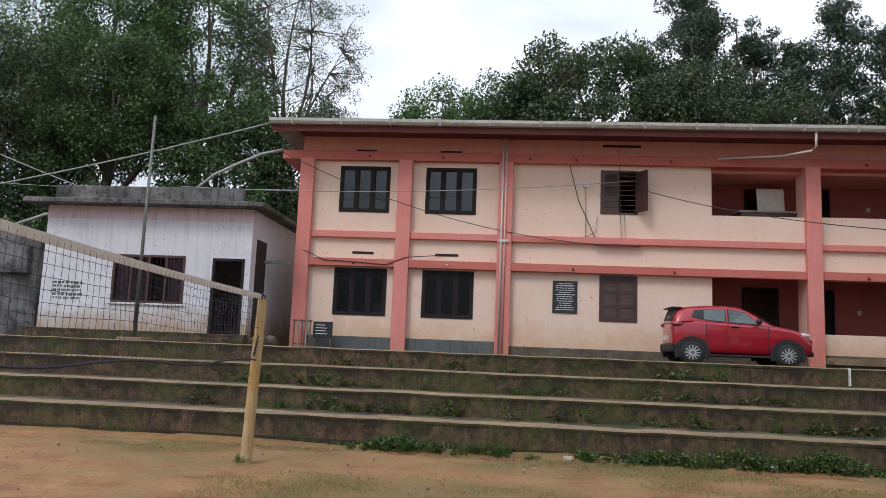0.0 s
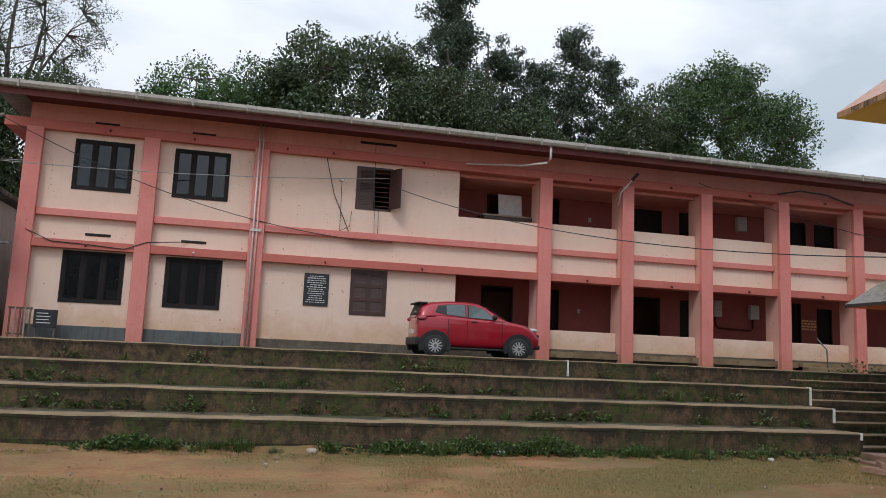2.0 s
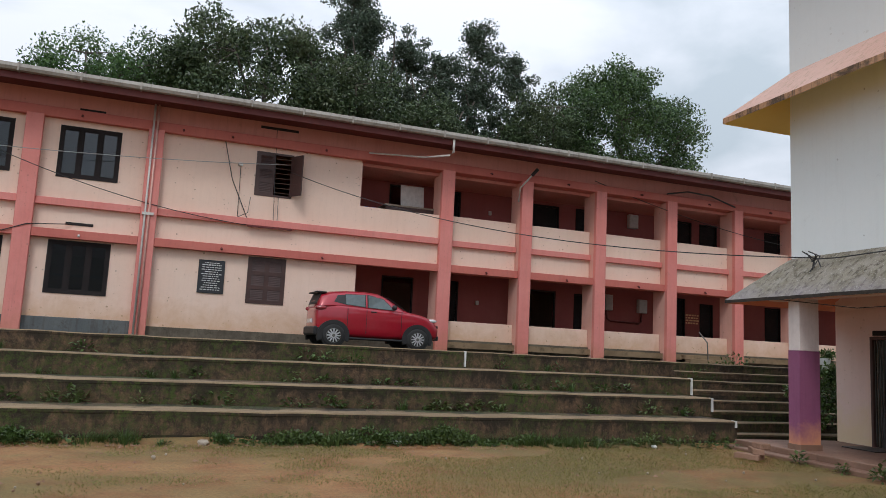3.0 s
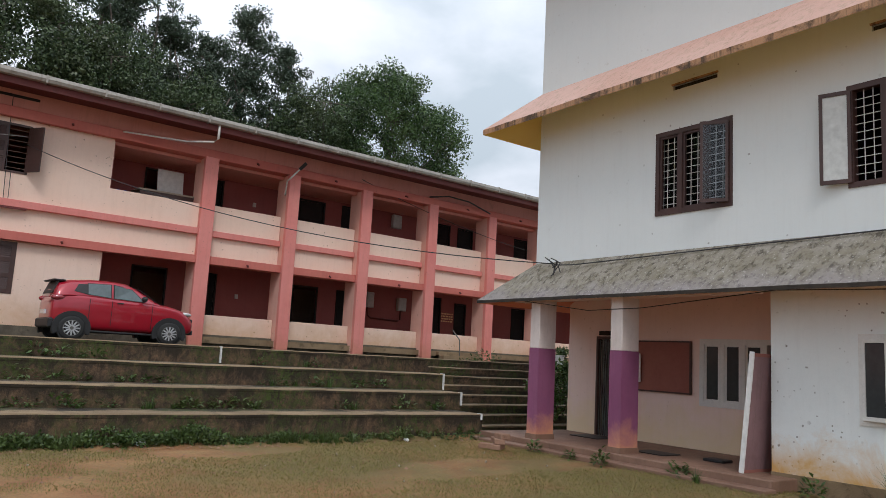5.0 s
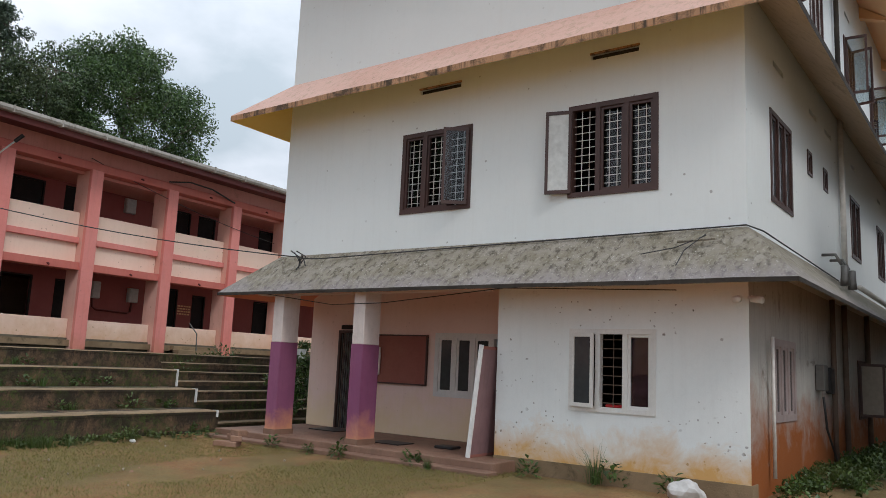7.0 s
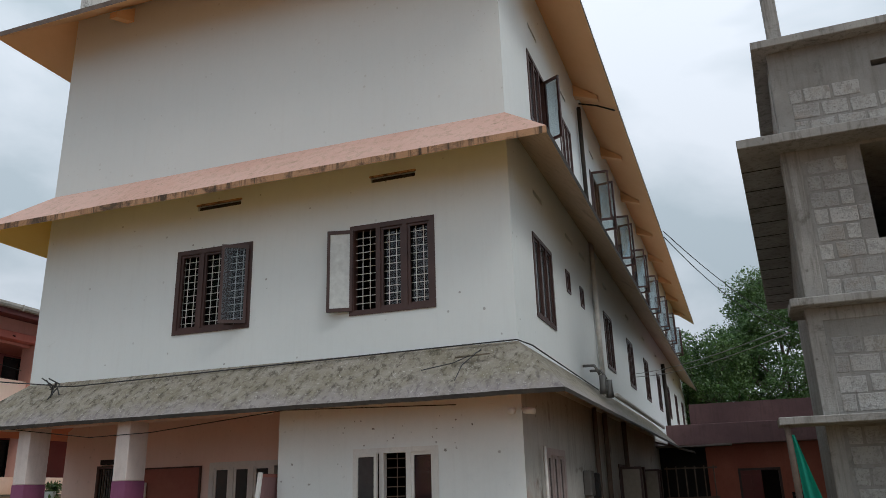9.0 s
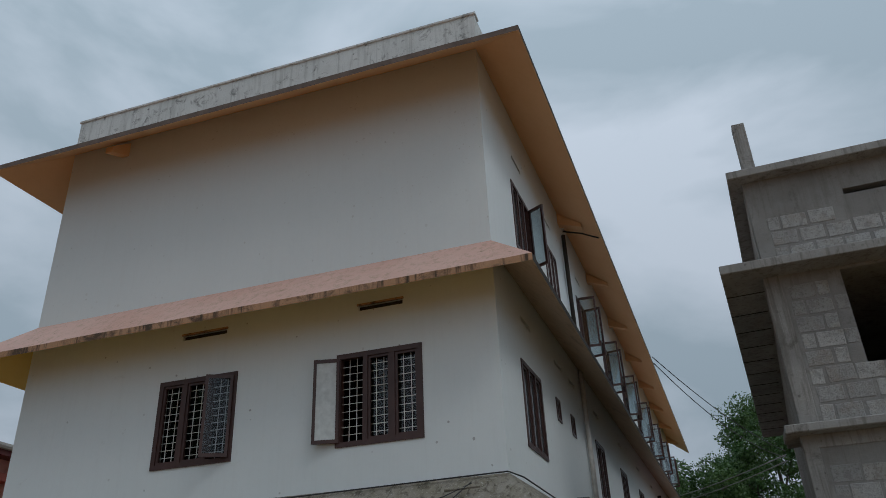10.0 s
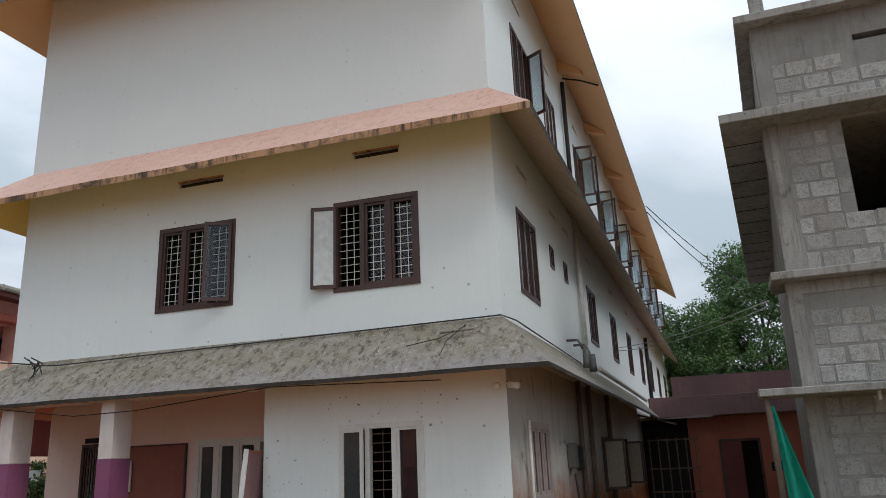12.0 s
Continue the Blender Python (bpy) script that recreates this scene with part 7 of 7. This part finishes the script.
for i, (x, y, h, b) in enumerate(((-2.2, -0.25, 0.7, True), (-1.9, -0.3, 0.5, False), (-1.0, -0.3, 0.35, False), (-5.2, -0.85, 0.3, False), (-6.6, -1.15, 0.3, False), (-8.3, -1.15, 0.26, False), (-4.7, -1.1, 0.26, True), (-7.4, -1.1, 0.2, False), (-3.3, -0.3, 0.3, False), (0.9, -0.4, 0.35, False))):
    weed(x, y, 0.0, h, 60, 600 + i, WF, 0.5, b)
for i in range(16):
    weed(2.6 + 0.75 * i + rw.uniform(-.3, .3), -0.55 - rw.uniform(0, 0.6), 0.0, rw.uniform(0.3, 0.6), 80, 640 + i, WF @ SIDE, 0.8, False)
centres = [(rs.uniform(0.6, 15.0), -abs(rs.gauss(0.35, 0.3)) - 0.05, rs.uniform(0.02, 0.20)) for i in range(150)]
cover = new("ground_cover", leaf_cloud("ground_cover", centres, [rs.uniform(0.10, 0.20) for c in centres], 60, 0.075, 67, WEED, 0.7, 0.0))
cover.matrix_basis = WF @ SIDE
tagged(cover, "leafy green creeper along the side wall foot", "creeper", kind="stuff")
weed(PX - 0.1, PY - 0.05, 0.0, 0.16, 90, 700, None, 1.6, True)
for i in range(7):
    weed(12.8 + 0.5 * i, 15.8 + 0.25 * i, 1.0 + 0.1 * i, 0.5, 70, 720 + i, None, 0.8, False)

# crumbled gravel and earth at the foot of the steps
gv = np.random.default_rng(21)
v, f = [], []
for k in range(2600):
    x = gv.uniform(-16, 11.3)
    y = -abs(gv.normal(0, 0.28)) - 0.03 if k % 5 else gv.uniform(-3.5, 0)
    r = gv.uniform(0.008, 0.03) * (1.6 if k % 17 == 0 else 1.0)
    b = len(v)
    for dx, dy, dz in ((1, 0, 0), (0, 1, 0), (-1, 0, 0), (0, -1, 0), (0, 0, 0.8)):
        j = gv.uniform(0.6, 1.3)
        v.append((x + dx * r * j, y + dy * r * j, 0.0 + dz * r * j + 0.004))
    f += [(b, b + 1, b + 4), (b + 1, b + 2, b + 4), (b + 2, b + 3, b + 4), (b + 3, b, b + 4)]
me = bpy.data.meshes.new("gravel")
me.from_pydata(v, [], f)
me.materials.append(REDBRICK)
gr = new("gravel", me)
gr.matrix_basis = STEPS
tagged(gr, "crumbled reddish gravel along the steps", "gravel", kind="stuff")

# short grass over the playing ground
g = np.random.default_rng(9)
n = 260000
gx_, gy_ = g.uniform(-10, 11.5, n), g.uniform(5.5, 12.9, n)
keep = np.array([noise.noise((x * 0.28, y * 0.5, 2.0)) + 0.5 * noise.noise((x * 1.1, y * 1.3, 7.0)) + 0.035 * x > -0.06 + 0.25 * g.random() for x, y in zip(gx_, gy_)])
gx_, gy_ = gx_[keep], gy_[keep]
n = len(gx_)
a = g.uniform(0, math.tau, n)
h = g.uniform(0.007, 0.028, n)
base = np.stack([gx_, gy_, np.full(n, 0.005)], 1)
sd = np.stack([np.cos(a), np.sin(a), np.zeros(n)], 1) * 0.005
tip = base + np.stack([np.cos(a + 1.2) * h * 0.8, np.sin(a + 1.2) * h * 0.8, h], 1)
v = np.stack([base - sd, base + sd, tip], 1).reshape(-1, 3)
me = bpy.data.meshes.new("grass")
me.vertices.add(3 * n)
me.vertices.foreach_set("co", v.ravel())
me.loops.add(3 * n)
me.loops.foreach_set("vertex_index", np.arange(3 * n))
me.polygons.add(n)
me.polygons.foreach_set("loop_start", np.arange(0, 3 * n, 3))
me.materials.append(GRASS)
me.update(calc_edges=True)
tagged(new("grass", me), "short thin yellow-green grass", "grass", kind="stuff")

# ---- blocks of the unfinished walls ----
def block_mesh(w, h, seed):
    bm = bmesh.new()
    box(bm, -w / 2, w / 2, -0.009, 0.02, -h / 2, h / 2, 0.008)
    for v in bm.verts:
        v.co.x += 0.022 * noise.noise((v.co.x * 9, v.co.z * 9, seed))
        v.co.z += 0.022 * noise.noise((v.co.x * 9, v.co.z * 9, seed + 4))
    me = bpy.data.meshes.new("block")
    bm.to_mesh(me)
    bm.free()
    me.materials.append(BLOCK)
    return me


BLOCKS = [block_mesh(0.425, 0.272, 1), block_mesh(0.405, 0.262, 2), block_mesh(0.435, 0.276, 3), block_mesh(0.20, 0.265, 4)]
walls = {o.name.split(".")[0]: o for o in shell.children}
rk = random.Random(17)


def lay(wall_ob, x0, x1, z0, z1, hole=None):
    """Courses of blocks, 0.47 m by 0.31 m with the joints, every other one starting with a half block."""
    z, row = z0, 0
    while z + 0.29 < z1 + 0.01:
        x = x0
        while x + 0.3 < x1:
            half = row % 2 == 0 and x == x0
            w = 0.235 if half else 0.465
            if hole and x < hole[0] < x + w and hole[0] - x > 0.22 and z + 0.26 > hole[2] and z < hole[3]:
                ob = new("block", BLOCKS[3])
                ob.parent = wall_ob
                ob.matrix_basis = pose(x + 0.11, 0, z + 0.15)
            if not (hole and x + w > hole[0] and x < hole[1] and z + 0.26 > hole[2] and z < hole[3]):
                ob = new("block", BLOCKS[3 if half else rk.randrange(3)])
                ob.parent = wall_ob
                ob.matrix_basis = pose(x + w / 2 + rk.uniform(-.012, .012), 0, z + 0.15 + rk.uniform(-.01, .01), 0, rk.uniform(-1.5, 1.5), 0)
            x += w
        z += 0.312
        row += 1


lay(walls["upper_wall"], 1.54, 6.2, 4.60, 7.22, G_W)
lay(walls["lower_wall"], 1.44, 6.2, 2.68, 4.2)
lay(walls["lower_wall"], 1.44, 6.2, 0.3, 2.55)
lay(walls["attic_wall"], 1.5, 6.2, 7.55, 8.72, (2.8, 4.4, 8.3, 9))
